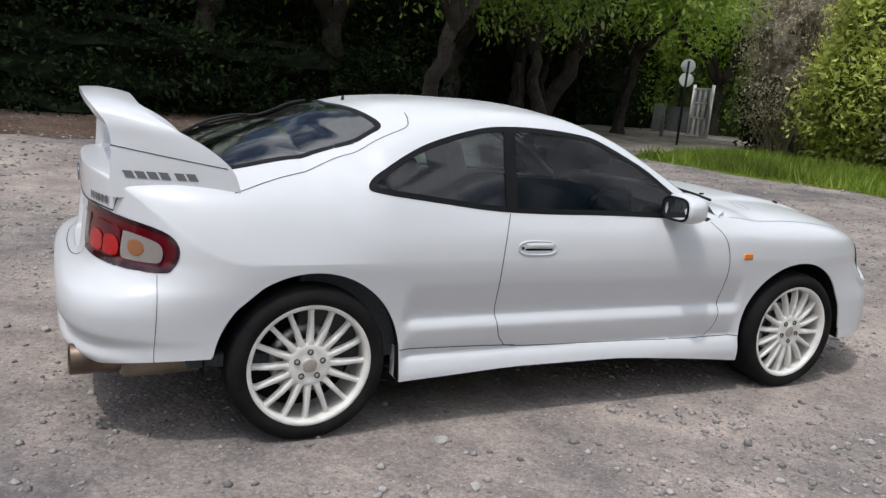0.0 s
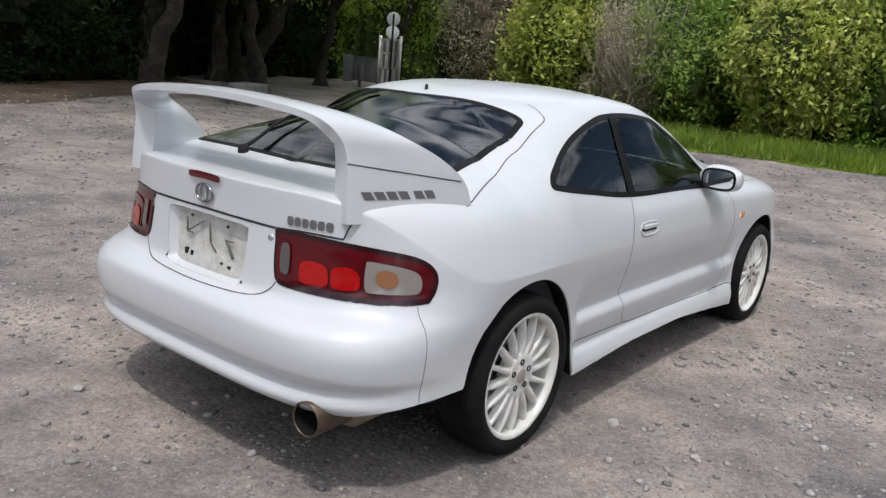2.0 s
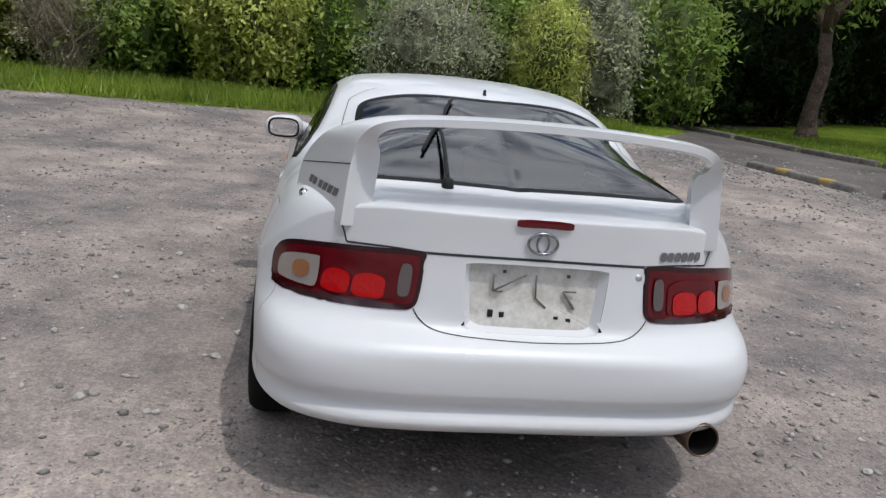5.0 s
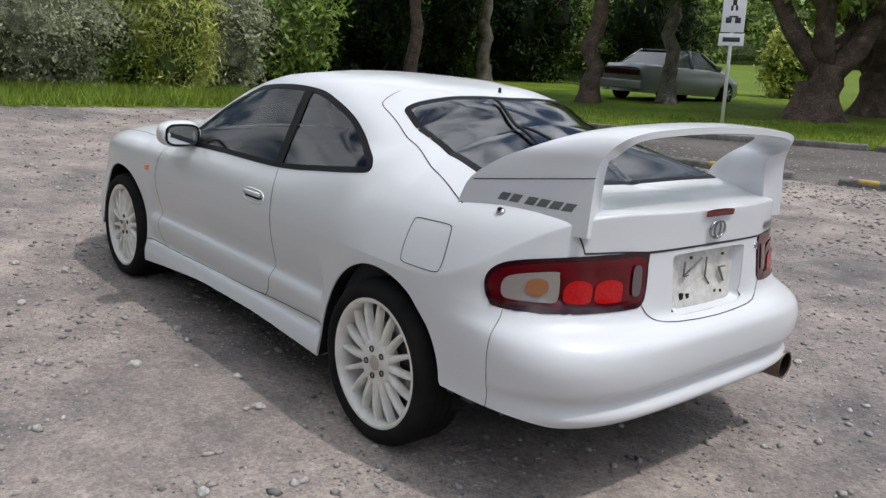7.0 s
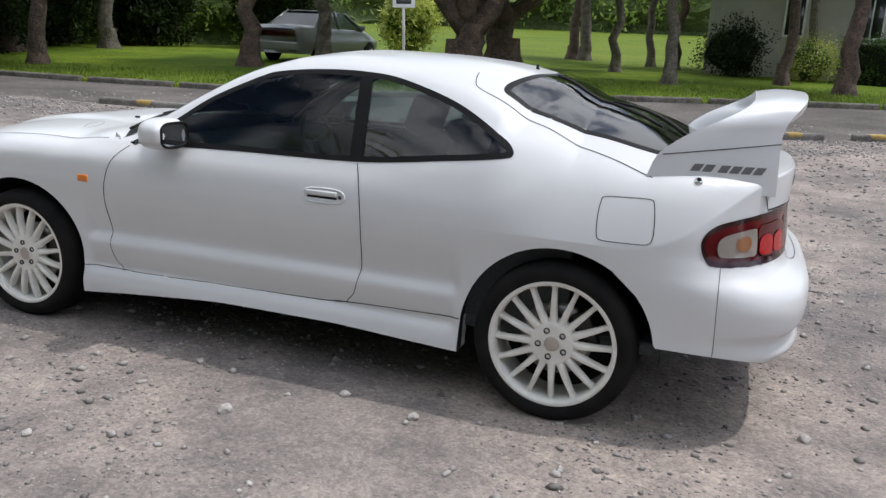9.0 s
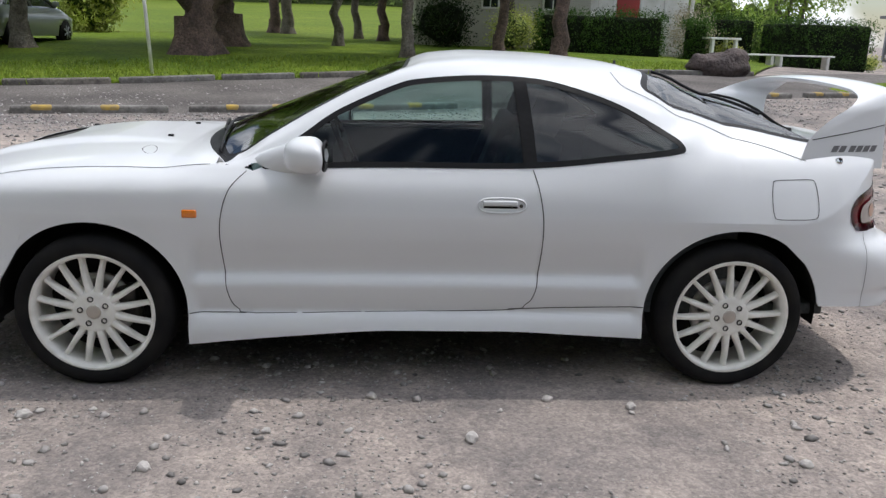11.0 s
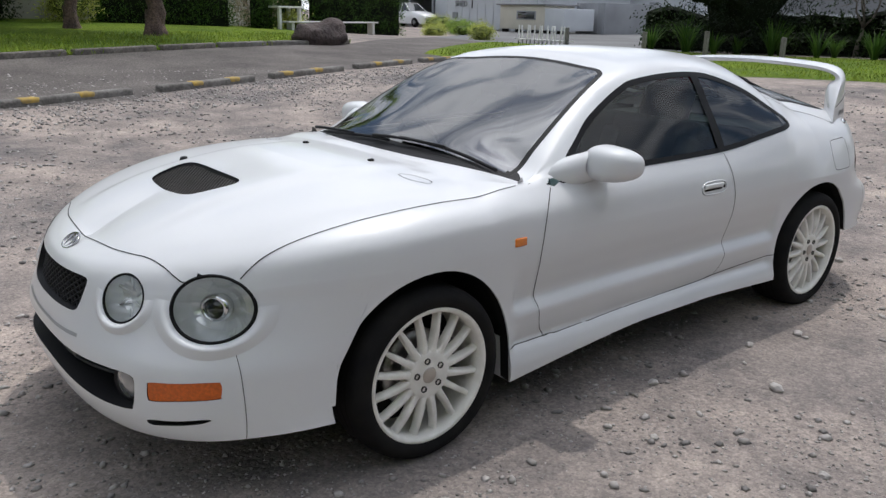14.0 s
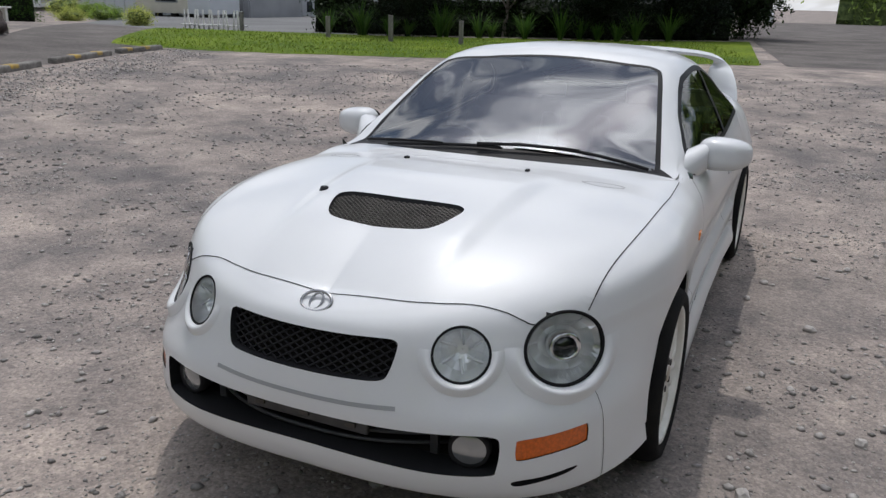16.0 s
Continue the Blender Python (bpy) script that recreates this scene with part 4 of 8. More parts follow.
# the near-black floors carry the shade inside the openings in their colour
recess("grille_opening", GRILLE, "front", (-0.05, 0, 0), 0.97, M_BLACK, M_SOOT_SHADE, "black grille opening")
lattice("grille_mesh", GRILLE, "front", (-0.022, 0, 0), 0.036, 0.62, 0.0034, M_BLACK, "black diamond mesh grille")
recess("lower_intake", INTAKE, "front", (-0.10, 0, 0), 0.98, M_BLACK, M_SOOT_SHADE, "black lower air intake")
for sx in (1, -1):
    recess("bumper_slot", SLOT * (sx, 1), "front", (-0.03, 0, 0), 0.9, M_BLACK, M_SOOT_SHADE, "black slot below turn signal")
scoop_back = recess("hood_scoop", SCOOP, "top", (0.015, 0, -0.045), 0.94, M_BLACK, M_SOOT_SHADE, "hood air scoop")
lattice("scoop_mesh", SCOOP[:, ::-1], "top", (0.004, 0, -0.012), 0.020, 0.8, 0.0018, M_STEEL, "grey wire mesh in hood scoop")
recess("plate_recess", PLATE, "rear", (0.028, 0, 0), 0.90, M_PAINT, M_PLATE, "number plate recess without plate")
# lower intake: grille bars and plate carrier
# dark grey plastic, a little lighter than the black trim
M_CARRIER = mat("grey_black_plastic", (0.055, 0.055, 0.058), 0.5, vary=0.4, scale=18, bump=0.2, bscale=200)
for z in (0.352, 0.382, 0.412):
    part("intake_bar", tube([(2.185 - 0.20 * (abs(y) / 0.5) ** 2.4, y, z) for y in np.linspace(-0.40, 0.40, 15)], 0.006, 6), M_CARRIER, car, "dark grey grille bar")
for y in (-0.36, 0.36):
    part("intake_rib", bbox(2.10, 2.118, y - 0.012, y + 0.012, 0.328, 0.438, 0.003), M_CARRIER, car, "upright rib beside fog lamp")
carrier = part("plate_carrier", bbox(2.186, 2.202, -0.20, 0.20, 0.384, 0.436, 0.005), M_CARRIER, car, "black empty plate carrier")
for y in (-0.15, 0.0, 0.15):
    part("carrier_clip", bbox(2.200, 2.210, y - 0.016, y + 0.016, 0.400, 0.416, 0.003), M_STEEL, carrier)
# flat grey line on the bumper, standing for the shade in a groove
part("groove_shade_line", ribbon(smoothline([(-0.29, 0.492), (-0.15, 0.484), (0.0, 0.481), (0.15, 0.484), (0.29, 0.492)]), "front", 0.012), mat("painted_groove_shade", (0.34, 0.35, 0.36), 0.5), car, "grey line painted as shade of long groove")


def local(c, n, s):
    k = np.array((1, s, 1))
    u, v, w = frame_of(np.array(n) * k, (0, 0, 1))
    c = np.array(c) * k
    return Matrix(((u[0], v[0], w[0], c[0]), (u[1], v[1], w[1], c[1]), (u[2], v[2], w[2], c[2]), (0, 0, 0, 1)))


def oval(profile, m, sx, sy, n=48):
    vs, fs = revolve(profile, n, "z")
    return [m @ Vector((v[0] * sx, v[1] * sy, v[2])) for v in vs], fs


def skin_ring(m, sx, sy, k, lift, n=48):
    """A ring on the skin, seen along a lamp's axis."""
    way = -(m.to_3x3() @ Vector((0, 0, 1)))
    out = []
    for i in range(n):
        a = 2 * math.pi * i / n
        hit, nrm = spot(m @ Vector((k * sx * math.cos(a), k * sy * math.sin(a), 0.4)), way)
        out.append(hit + nrm * lift)
    return out


def collar(m, sx, sy, steps, n=48):
    vs = [p for k, lift in steps for p in skin_ring(m, sx, sy, k, lift, n)]
    return vs, [(r * n + i, r * n + (i + 1) % n, (r + 1) * n + (i + 1) % n, (r + 1) * n + i) for r in range(len(steps) - 1) for i in range(n)]


def bowl(m, sx, sy, deep=0.055, n=48):
    """A shallow mirror bowl behind a lamp's glass."""
    edge = skin_ring(m, sx, sy, 0.93, -0.004, n)
    vs = list(edge)
    steps = ((0.75, 0.45), (0.5, 0.85), (0.2, 1.0), (0.02, 1.0))
    for k, d in steps:
        for i in range(n):
            a = 2 * math.pi * i / n
            flat_p = m @ Vector((k * sx * math.cos(a), k * sy * math.sin(a), -deep * d - 0.01 + 0.016 * (1 - d) * math.copysign(1, math.sin(5 * a + 0.4)) * (1 - k)))
            vs.append(flat_p)
    return vs, [(r * n + i, r * n + (i + 1) % n, (r + 1) * n + (i + 1) % n, (r + 1) * n + i) for r in range(len(steps)) for i in range(n)]


def socket(m, sx, sy, deep, n=48):
    """The moulded ledge under a lamp, part of the bumper."""
    steps = ((1.015, 0.0), (1.10, 0.7), (1.17, 1.0), (1.24, 0.92), (1.36, 0.3), (1.46, 0.0))
    vs = []
    for k, f in steps:
        plain, raised = skin_ring(m, sx, sy, k, 0.0008, n), skin_ring(m, sx, sy, k, deep * f + 0.0008, n)
        for i in range(n):
            a = 2 * math.pi * i / n
            w = max(0.0, -math.sin(a) + 0.15) / 1.15
            vs.append(plain[i].lerp(raised[i], w ** 0.7))
    return vs, [(r * n + i, r * n + (i + 1) % n, (r + 1) * n + (i + 1) % n, (r + 1) * n + i) for r in range(len(steps) - 1) for i in range(n) if math.sin(2 * math.pi * (i + 0.5) / n) < 0.12]


M_FOG = mat("fog_glass", (0.36, 0.37, 0.38), 0.10, metal=0.6, coat=1.0)
for s in (1, -1):
    part("lamp_ledge", socket(local(HEAD_C, HEAD_N, s), 0.124, 0.098, 0.020), M_PAINT, car, "white moulded ledge below headlight")
    part("lamp_ledge", socket(local(HIGH_C, HIGH_N, s), 0.078, 0.073, 0.015), M_PAINT, car, "white moulded ledge below lamp")
    m = local(HEAD_C, HEAD_N, s)
    lamp = part("headlight", collar(m, 0.124, 0.098, ((0.925, -0.002), (0.945, 0.004), (0.985, 0.005), (1.015, 0.001))), M_TRIM, car, "round headlight with thin black rim")
    part("reflector", bowl(m, 0.124, 0.098), M_REFL, lamp, "silver facetted headlight reflector", smooth=False)
    part("projector_ring", oval([(0.24, -0.055), (0.40, -0.05), (0.44, -0.018), (0.40, -0.006), (0.31, -0.006), (0.29, -0.012)], m, 0.11, 0.098), M_CHROME, lamp, "chrome projector ring")
    part("projector_lens", oval([(0.0, -0.004), (0.15, -0.006), (0.25, -0.010), (0.30, -0.016)], m, 0.11, 0.098), mat("dark_lens", (0.02, 0.022, 0.025), 0.05, coat=1.0), lamp)
    skin_part("lamp_glass", ("headlight_hole",), M_LENS, pick=lambda C, s=s: C[:, 1] * s > 0).parent = lamp
    m = local(HIGH_C, HIGH_N, s)
    lamp = part("high_beam", collar(m, 0.078, 0.073, ((0.925, -0.002), (0.95, 0.002), (0.985, 0.003), (1.015, 0.001))), M_TRIM, car, "round high beam lamp")
    part("reflector", bowl(m, 0.078, 0.073, 0.035), M_REFL, lamp, "silver facetted reflector", smooth=False)
    skin_part("lamp_glass", ("highbeam_hole",), M_LENS, pick=lambda C, s=s: C[:, 1] * s > 0).parent = lamp
    for k in range(6):
        an = math.pi * k / 3 + 0.3
        part("reflector_facet", tube([m @ Vector((0.02 * math.cos(an), 0.02 * math.sin(an), -0.018)), m @ Vector((0.066 * math.cos(an + 0.3), 0.062 * math.sin(an + 0.3), -0.012))], 0.004, 5), M_REFL, lamp)
    fm = local((2.132, 0.470, 0.378), (0.95, 0.25, 0.0), s)
    fog = part("fog_lamp", oval([(0.80, 0.0), (1.0, 0.004), (1.05, -0.02), (0.9, -0.05)], fm, 0.056, 0.052), M_BLACK, car, "round fog lamp in lower intake")
    part("lamp_glass", oval([(0.0, 0.008), (0.5, 0.006), (0.85, 0.0)], fm, 0.056, 0.052), M_FOG, fog)


# tail lamps: lenses on the skin
def skin_patch(name, poly, view, material, parent, lift, side=1, label=""):
    pts, N = [], []
    c0 = poly.mean(0)
    rows = [poly, c0 + (poly - c0) * 0.66, c0 + (poly - c0) * 0.33]
    for ring_ in rows:
        for q in ring_:
            if view == "tail":
                p, w = (-1.4 - 2.0 * math.cos(q[0]), side * 2.0 * math.sin(q[0]), q[1]), (math.cos(q[0]), -side * math.sin(q[0]), 0)
            elif view == "side":
                p, w = (q[0], side * 2.0, q[1]), (0, -side, 0)
            elif view == "rear":
                p, w = (-4.0, q[0], q[1]), (1, 0, 0)
            elif view == "top":
                p, w = (q[0], q[1], 3.0), (0, 0, -1)
            else:
                p, w = (4.0, q[0], q[1]), (-1, 0, 0)
            hit, n = spot(p, w)
            pts.append(hit + n * lift)
    m = len(poly)
    p, w = pts[-m:], None
    cen = sum(p, Vector()) / m
    pts.append(cen)
    fs = []
    for k in range(2):
        for i in range(m):
            fs.append((k * m + i, k * m + (i + 1) % m, (k + 1) * m + (i + 1) % m, (k + 1) * m + i))
    fs += [(2 * m + i, 2 * m + (i + 1) % m, 3 * m) for i in range(m)]
    return part(name, (pts, fs), material, parent, label)


for s in (1, -1):
    L = [o for o in car.children if o.name.startswith("tail_lamp")][0 if s == 1 else 1]
    skin_patch("reverse_lens", rounded([(0.552, 0.790), (0.57, 0.800), (0.590, 0.792), (0.596, 0.75), (0.592, 0.708), (0.57, 0.702), (0.552, 0.712), (0.547, 0.75)]), "tail", M_GREYL, L, 0.010, s, "grey reverse lamp lens")
    skin_patch("red_lens", rounded([(0.625, 0.778), (0.70, 0.796), (0.80, 0.792), (0.872, 0.784), (0.884, 0.73), (0.876, 0.686), (0.80, 0.678), (0.70, 0.678), (0.628, 0.688), (0.618, 0.73)]), "tail", M_RED, L, 0.007, s, "red ribbed lamp lens")
    skin_patch("brake_lens", rounded([(0.650, 0.748), (0.70, 0.758), (0.750, 0.748), (0.762, 0.72), (0.755, 0.690), (0.70, 0.684), (0.65, 0.690), (0.642, 0.72)]), "tail", M_REDB, L, 0.010, s, "bright red brake lens")
    skin_patch("brake_lens", rounded([(0.780, 0.746), (0.83, 0.756), (0.868, 0.744), (0.880, 0.718), (0.872, 0.690), (0.82, 0.684), (0.78, 0.690), (0.772, 0.718)]), "tail", M_REDB, L, 0.010, s, "bright red brake lens")
    skin_patch("turn_lens", rounded([(0.900, 0.768), (0.91, 0.780), (1.00, 0.772), (1.075, 0.756), (1.098, 0.73), (1.092, 0.695), (1.06, 0.686), (0.97, 0.684), (0.910, 0.686), (0.898, 0.70), (0.896, 0.735)]), "tail", M_CLEARL, L, 0.010, s, "clear and amber turn signal lens")
    skin_patch("turn_bulb", rounded([(0.940, 0.748), (0.97, 0.757), (1.005, 0.748), (1.015, 0.726), (1.0, 0.708), (0.965, 0.704), (0.937, 0.722)]), "tail", M_AMBERW, L, 0.012, s)

# handles, markers, mirrors
for s in (1, -1):
    hit, n = spot((-0.312, 2.0 * s, 0.752), (0, -s, 0))
    y = abs(hit.y)
    hd = part("door_handle", tube([Vector((-0.312 + 0.092 * math.copysign(abs(math.cos(a)) ** 0.6, math.cos(a)), s * (abs(spot((-0.312 + 0.092 * math.cos(a), 2.0 * s, 0.752 + 0.028 * math.sin(a)), (0, -s, 0))[0].y) + 0.002), 0.752 + 0.028 * math.copysign(abs(math.sin(a)) ** 0.8, math.sin(a)))) for a in np.linspace(0, 2 * math.pi, 33)], 0.0038, 6, cap=False), M_PAINT, car, "white flush door handle with dark slot")
    part("handle_grip", bbox(-0.372, -0.236, s * (y + 0.003) - 0.007, s * (y + 0.003) + 0.007, 0.752, 0.772, 0.006), M_PAINT, hd)
    # dark strip on the skin in place of the shade in a slot
    part("slot_shade_strip", bbox(-0.372, -0.240, s * (y + 0.001) - 0.002, s * (y + 0.001) + 0.002, 0.741, 0.749, 0.0015), M_SOOT_SHADE, hd)
    part("door_lock", revolve([(0.0, 0.003), (0.006, 0.003), (0.0075, 0.0)], 16, m=Matrix.Translation((-0.386, s * (y + 0.003), 0.752)) @ Matrix.Rotation(0 if s > 0 else math.pi, 4, "Z")), M_STEEL, hd)
    hit, n = spot((0.880, 2.0 * s, 0.705), (0, -s, 0))
    part("side_marker", bbox(0.852, 0.908, s * abs(hit.y) - 0.006, s * abs(hit.y) + 0.006, 0.689, 0.721, 0.006), M_AMBER, car, "amber side repeater")
    # mirror housing: a squared-off ellipsoid, flat at the back
    bm = bmesh.new()
    bmesh.ops.create_uvsphere(bm, u_segments=32, v_segments=20, radius=1)
    for v in bm.verts:
        c = v.co.copy()
        q = [math.copysign(abs(t) ** 0.72, t) for t in c]
        x = q[0] * (0.085 if q[0] > 0 else 0.062)
        v.co = Vector((0.432 + x - 0.03 * (q[1] > 0) * q[1] ** 2, s * (0.868 + q[1] * 0.106), 0.936 + q[2] * 0.066 * (1 - 0.12 * q[1])))
    mir = part("door_mirror", bm, M_PAINT, car, "white rounded door mirror")
    ring_a = [Vector((0.438 + 0.082 * math.cos(a), s * 0.812, 0.932 + 0.060 * math.sin(a))) for a in [k * math.pi / 8 for k in range(16)]]
    ring_b = [Vector((0.545 + 0.115 * math.cos(a), s * (0.750 - 0.02 * math.sin(a)), 0.898 + 0.055 * math.sin(a) - 0.022 * math.cos(a))) for a in [k * math.pi / 8 for k in range(16)]]
    part("mirror_arm", (ring_a + ring_b, [(i, (i + 1) % 16, 16 + (i + 1) % 16, 16 + i) for i in range(16)]), M_PAINT, mir)
    vs = [(0.3655, s * (0.868 + 0.082 * math.copysign(abs(math.cos(a)) ** 0.6, math.cos(a))), 0.936 + 0.050 * math.copysign(abs(math.sin(a)) ** 0.6, math.sin(a))) for a in [k * math.pi / 14 for k in range(28)]]
    part("mirror_glass", (vs, [tuple(range(28)) if s < 0 else tuple(range(27, -1, -1))]), M_MIRROR, mir, "silver mirror glass")
    part("mirror_rim", tube(vs + vs[:1], 0.006, 6, cap=False), M_TRIM, mir)
    # window divider
    part("window_divider", ribbon(smoothline([(-0.425, 0.893), (-0.415, 1.0), (-0.400, 1.12), (-0.385, 1.218)]), "side", 0.055, 0.004, s), M_TRIM, car, "black pillar between side windows")
    part("pillar_strip", ribbon(smoothline([(-0.398, 0.905), (-0.388, 1.0), (-0.374, 1.12), (-0.362, 1.205)]), "side", 0.004, 0.006, s), M_TRIM, car)

# badges and small fittings
def oval_ring(c, n, ru, rv, r, material, name, label=""):
    m = local(c, n, 1)
    pts = [m @ Vector((ru * math.cos(a), rv * math.sin(a), 0)) for a in np.linspace(0, 2 * math.pi, 37)]
    return part(name, tube(pts, r, 8, cap=False), material, car, label)


hit, n = spot((-4, 0, 0.893), (1, 0, 0))
oval_ring(hit + n * 0.008, n, 0.045, 0.031, 0.0045, M_EMBLEM, "rear_emblem", "plain oval metal emblem")
oval_ring(hit + n * 0.008, n, 0.018, 0.027, 0.0035, M_EMBLEM, "emblem_ring")
hit, n = spot((2.128, 0, 3), (0, 0, -1))
oval_ring(hit + n * 0.003, n + Vector((0.4, 0, 0)), 0.047, 0.032, 0.0045, M_EMBLEM, "front_emblem", "plain oval metal emblem")
oval_ring(hit + n * 0.003, n + Vector((0.4, 0, 0)), 0.018, 0.027, 0.0035, M_EMBLEM, "emblem_ring")
skin_patch("brake_light", rounded([(0.078, 0.959), (0.0, 0.961), (-0.078, 0.959), (-0.086, 0.950), (-0.078, 0.940), (0.0, 0.941), (0.078, 0.940), (0.086, 0.950)], 4), "rear", M_RED, car, 0.009, 1, "slim red high brake light")
for k in range(6):
    y0 = -0.388 - k * 0.0262
    skin_patch("badge_bar", rounded([(y0, 0.858), (y0, 0.882), (y0 - 0.019, 0.882), (y0 - 0.019, 0.858)], 3), "rear", M_BADGE, car, 0.004, 1)
hit, n = spot((-4, -0.323, 0.802), (1, 0, 0))
part("hatch_lock", oval([(0.0, 0.003), (0.010, 0.003), (0.012, 0.0)], Matrix.Translation(hit) @ n.to_track_quat("Z", "Y").to_matrix().to_4x4(), 1, 1, 16), M_CHROME, car)
hit, n = spot((-1.702, 0.708, 3), (0, 0, -1))
part("rubber_plug", oval([(0.0, 0.012), (0.010, 0.010), (0.016, 0.002), (0.017, -0.004)], Matrix.Translation(hit) @ n.to_track_quat("Z", "Y").to_matrix().to_4x4(), 1, 1, 20), M_CHROME, car, "open aerial hole with metal ring")
# flat dark disc stands for the shade in the hole
part("plug_hole", oval([(0.0, 0.013), (0.009, 0.0125)], Matrix.Translation(hit) @ n.to_track_quat("Z", "Y").to_matrix().to_4x4(), 1, 1, 16), M_SOOT_SHADE, car)
hit, n = spot((-0.93, 0, 3), (0, 0, -1))
part("aerial_stub", revolve([(0.0, 0.022), (0.006, 0.020), (0.008, 0.0), (0.013, -0.004)], 16, "z", Matrix.Translation(hit)), M_BLACK, car, "short black aerial stub")
for y in (0.245, -0.255):
    hit, n = spot((1.096, y, 3), (0, 0, -1))
    part("washer_jet", bbox(-0.012, 0.012, -0.008, 0.008, -0.002, 0.009, 0.004, 2, Matrix.Translation(hit)), M_BLACK, car)
hit, n = spot((1.611, -0.305, 3), (0, 0, -1))
part("hood_port", revolve([(0.0, 0.010), (0.012, 0.010), (0.016, 0.0), (0.018, -0.004)], 20, "z", Matrix.Translation(hit)), M_BLACK, car, "black round fitting on hood")
for s in (1, -1):
    part("hood_vent", ribbon([tuple(p) for p in rounded([(1.12, 0.46 * s), (1.135, 0.53 * s), (1.10, 0.60 * s), (1.07, 0.585 * s), (1.085, 0.50 * s)])], "top", 0.003, closed=True), M_SEAM, car, "small hood vent outline")
    skin_patch("vent_slot", rounded([(1.075, 0.50 * s), (1.095, 0.55 * s), (1.085, 0.585 * s), (1.066, 0.575 * s), (1.064, 0.52 * s)], 4), "top", M_PAINT, car, -0.003)

# number plate bracket
# thin grey rods drawn along the bracket's slots
M_SLOT_GREY = mat("grey_slot_stroke", (0.16, 0.155, 0.14), 0.8)
px = spot((-4, 0, 0.70), (1, 0, 0))[0].x + 0.024
for a, b, w in (((0.13, 0.785), (0.13, 0.735), 0.006), ((0.13, 0.735), (0.03, 0.79), 0.005), ((0.0, 0.79), (-0.005, 0.72), 0.005), ((-0.005, 0.72), (-0.04, 0.69), 0.005), ((-0.09, 0.745), (-0.13, 0.69), 0.007), ((-0.09, 0.745), (-0.13, 0.745), 0.005), ((0.13, 0.735), (0.10, 0.735), 0.005)):
    part("bracket_slot", tube([(px, a[0], a[1]), (px, b[0], b[1])], w * 0.62, 6), M_SLOT_GREY, car)
for y, z in ((0.13, 0.665), (0.095, 0.66), (-0.075, 0.655), (-0.115, 0.65)):
    part("plate_clip", bbox(px - 0.006, px + 0.004, y - 0.008, y + 0.008, z - 0.011, z + 0.011, 0.002), M_BLACK, car)
for y, z in ((0.10, 0.797), (-0.10, 0.793)):
    part("plate_screw", bbox(px - 0.004, px + 0.003, y - 0.005, y + 0.005, z - 0.005, z + 0.005, 0.002), M_STEEL, car)

# exhaust
em = Matrix.Translation((-2.088, -0.597, 0.298)) @ Matrix.Rotation(radians(90), 4, "Y") @ Matrix.Rotation(radians(-3), 4, "X")
part("exhaust_tip", revolve([(0.050, 0.14), (0.050, 0.004), (0.0535, 0.0), (0.057, 0.004), (0.057, 0.16), (0.052, 0.18), (0.050, 0.20)], 40, "z", em), M_EXH, car, "large brown heat-stained exhaust tip")
part("exhaust_bore", revolve([(0.0495, 0.004), (0.049, 0.12), (0.0, 0.12)], 32, "z", em), M_SOOT_SHADE, car)
part("silencer", revolve([(0.0, 0.17), (0.070, 0.172), (0.082, 0.19), (0.082, 0.50), (0.06, 0.52)], 32, "z", em), M_MUFF, car, "grey silencer under bumper")


# wipers
def on_top_skin(x, y, lift):
    hit, n = spot((x, y, 3), (0, 0, -1))
    return hit + n * lift


for pivot, tip, root in (((0.885, -0.04), (0.800, 0.628), (0.845, 0.10)), ((0.862, -0.56), (0.878, 0.06), (0.885, -0.45))):
    bl = part("wiper_blade", tube([on_top_skin(root[0] + (tip[0] - root[0]) * t, root[1] + (tip[1] - root[1]) * t, 0.013) for t in np.linspace(0, 1, 12)], 0.0065, 6), M_BLACK, car, "black windscreen wiper")
    part("wiper_arm", tube([on_top_skin(pivot[0] + (((root[0] + tip[0]) / 2) - pivot[0]) * t, pivot[1] + (((root[1] + tip[1]) / 2) - pivot[1]) * t, 0.026 - 0.005 * t) for t in np.linspace(0, 1, 8)], 0.0075, 6, 0.004), M_BLACK, bl)
rw = part("rear_wiper", tube([on_top_skin(-1.52 + 0.46 * t, 0.315 - 0.16 * t, 0.014) for t in np.linspace(0, 1, 12)], 0.007, 6), M_BLACK, car, "black rear wiper parked upright")
part("wiper_arm", tube([on_top_skin(-1.700 + 0.39 * t, 0.245 - 0.005 * t, 0.020 + 0.014 * math.sin(math.pi * t)) for t in np.linspace(0, 1, 10)], 0.009, 6, 0.005), M_BLACK, rw)
part("wiper_boss", revolve([(0.0, 0.032), (0.016, 0.030), (0.020, 0.010), (0.021, -0.004)], 20, "z", Matrix.Translation(on_top_skin(-1.700, 0.245, 0))), M_BLACK, rw)

# wing: seam and badge bars
WING = BVHTree.FromPolygons([tuple(v.co) for v in wing.data.vertices], [tuple(p.vertices) for p in wing.data.polygons])


def on_wing(x, z, s):
    hit, n, _, _ = WING.ray_cast(Vector((x, 2.0 * s, z)), Vector((0, -s, 0)))
    return (hit, n if n.y * s > 0 else -n) if hit else (None, None)


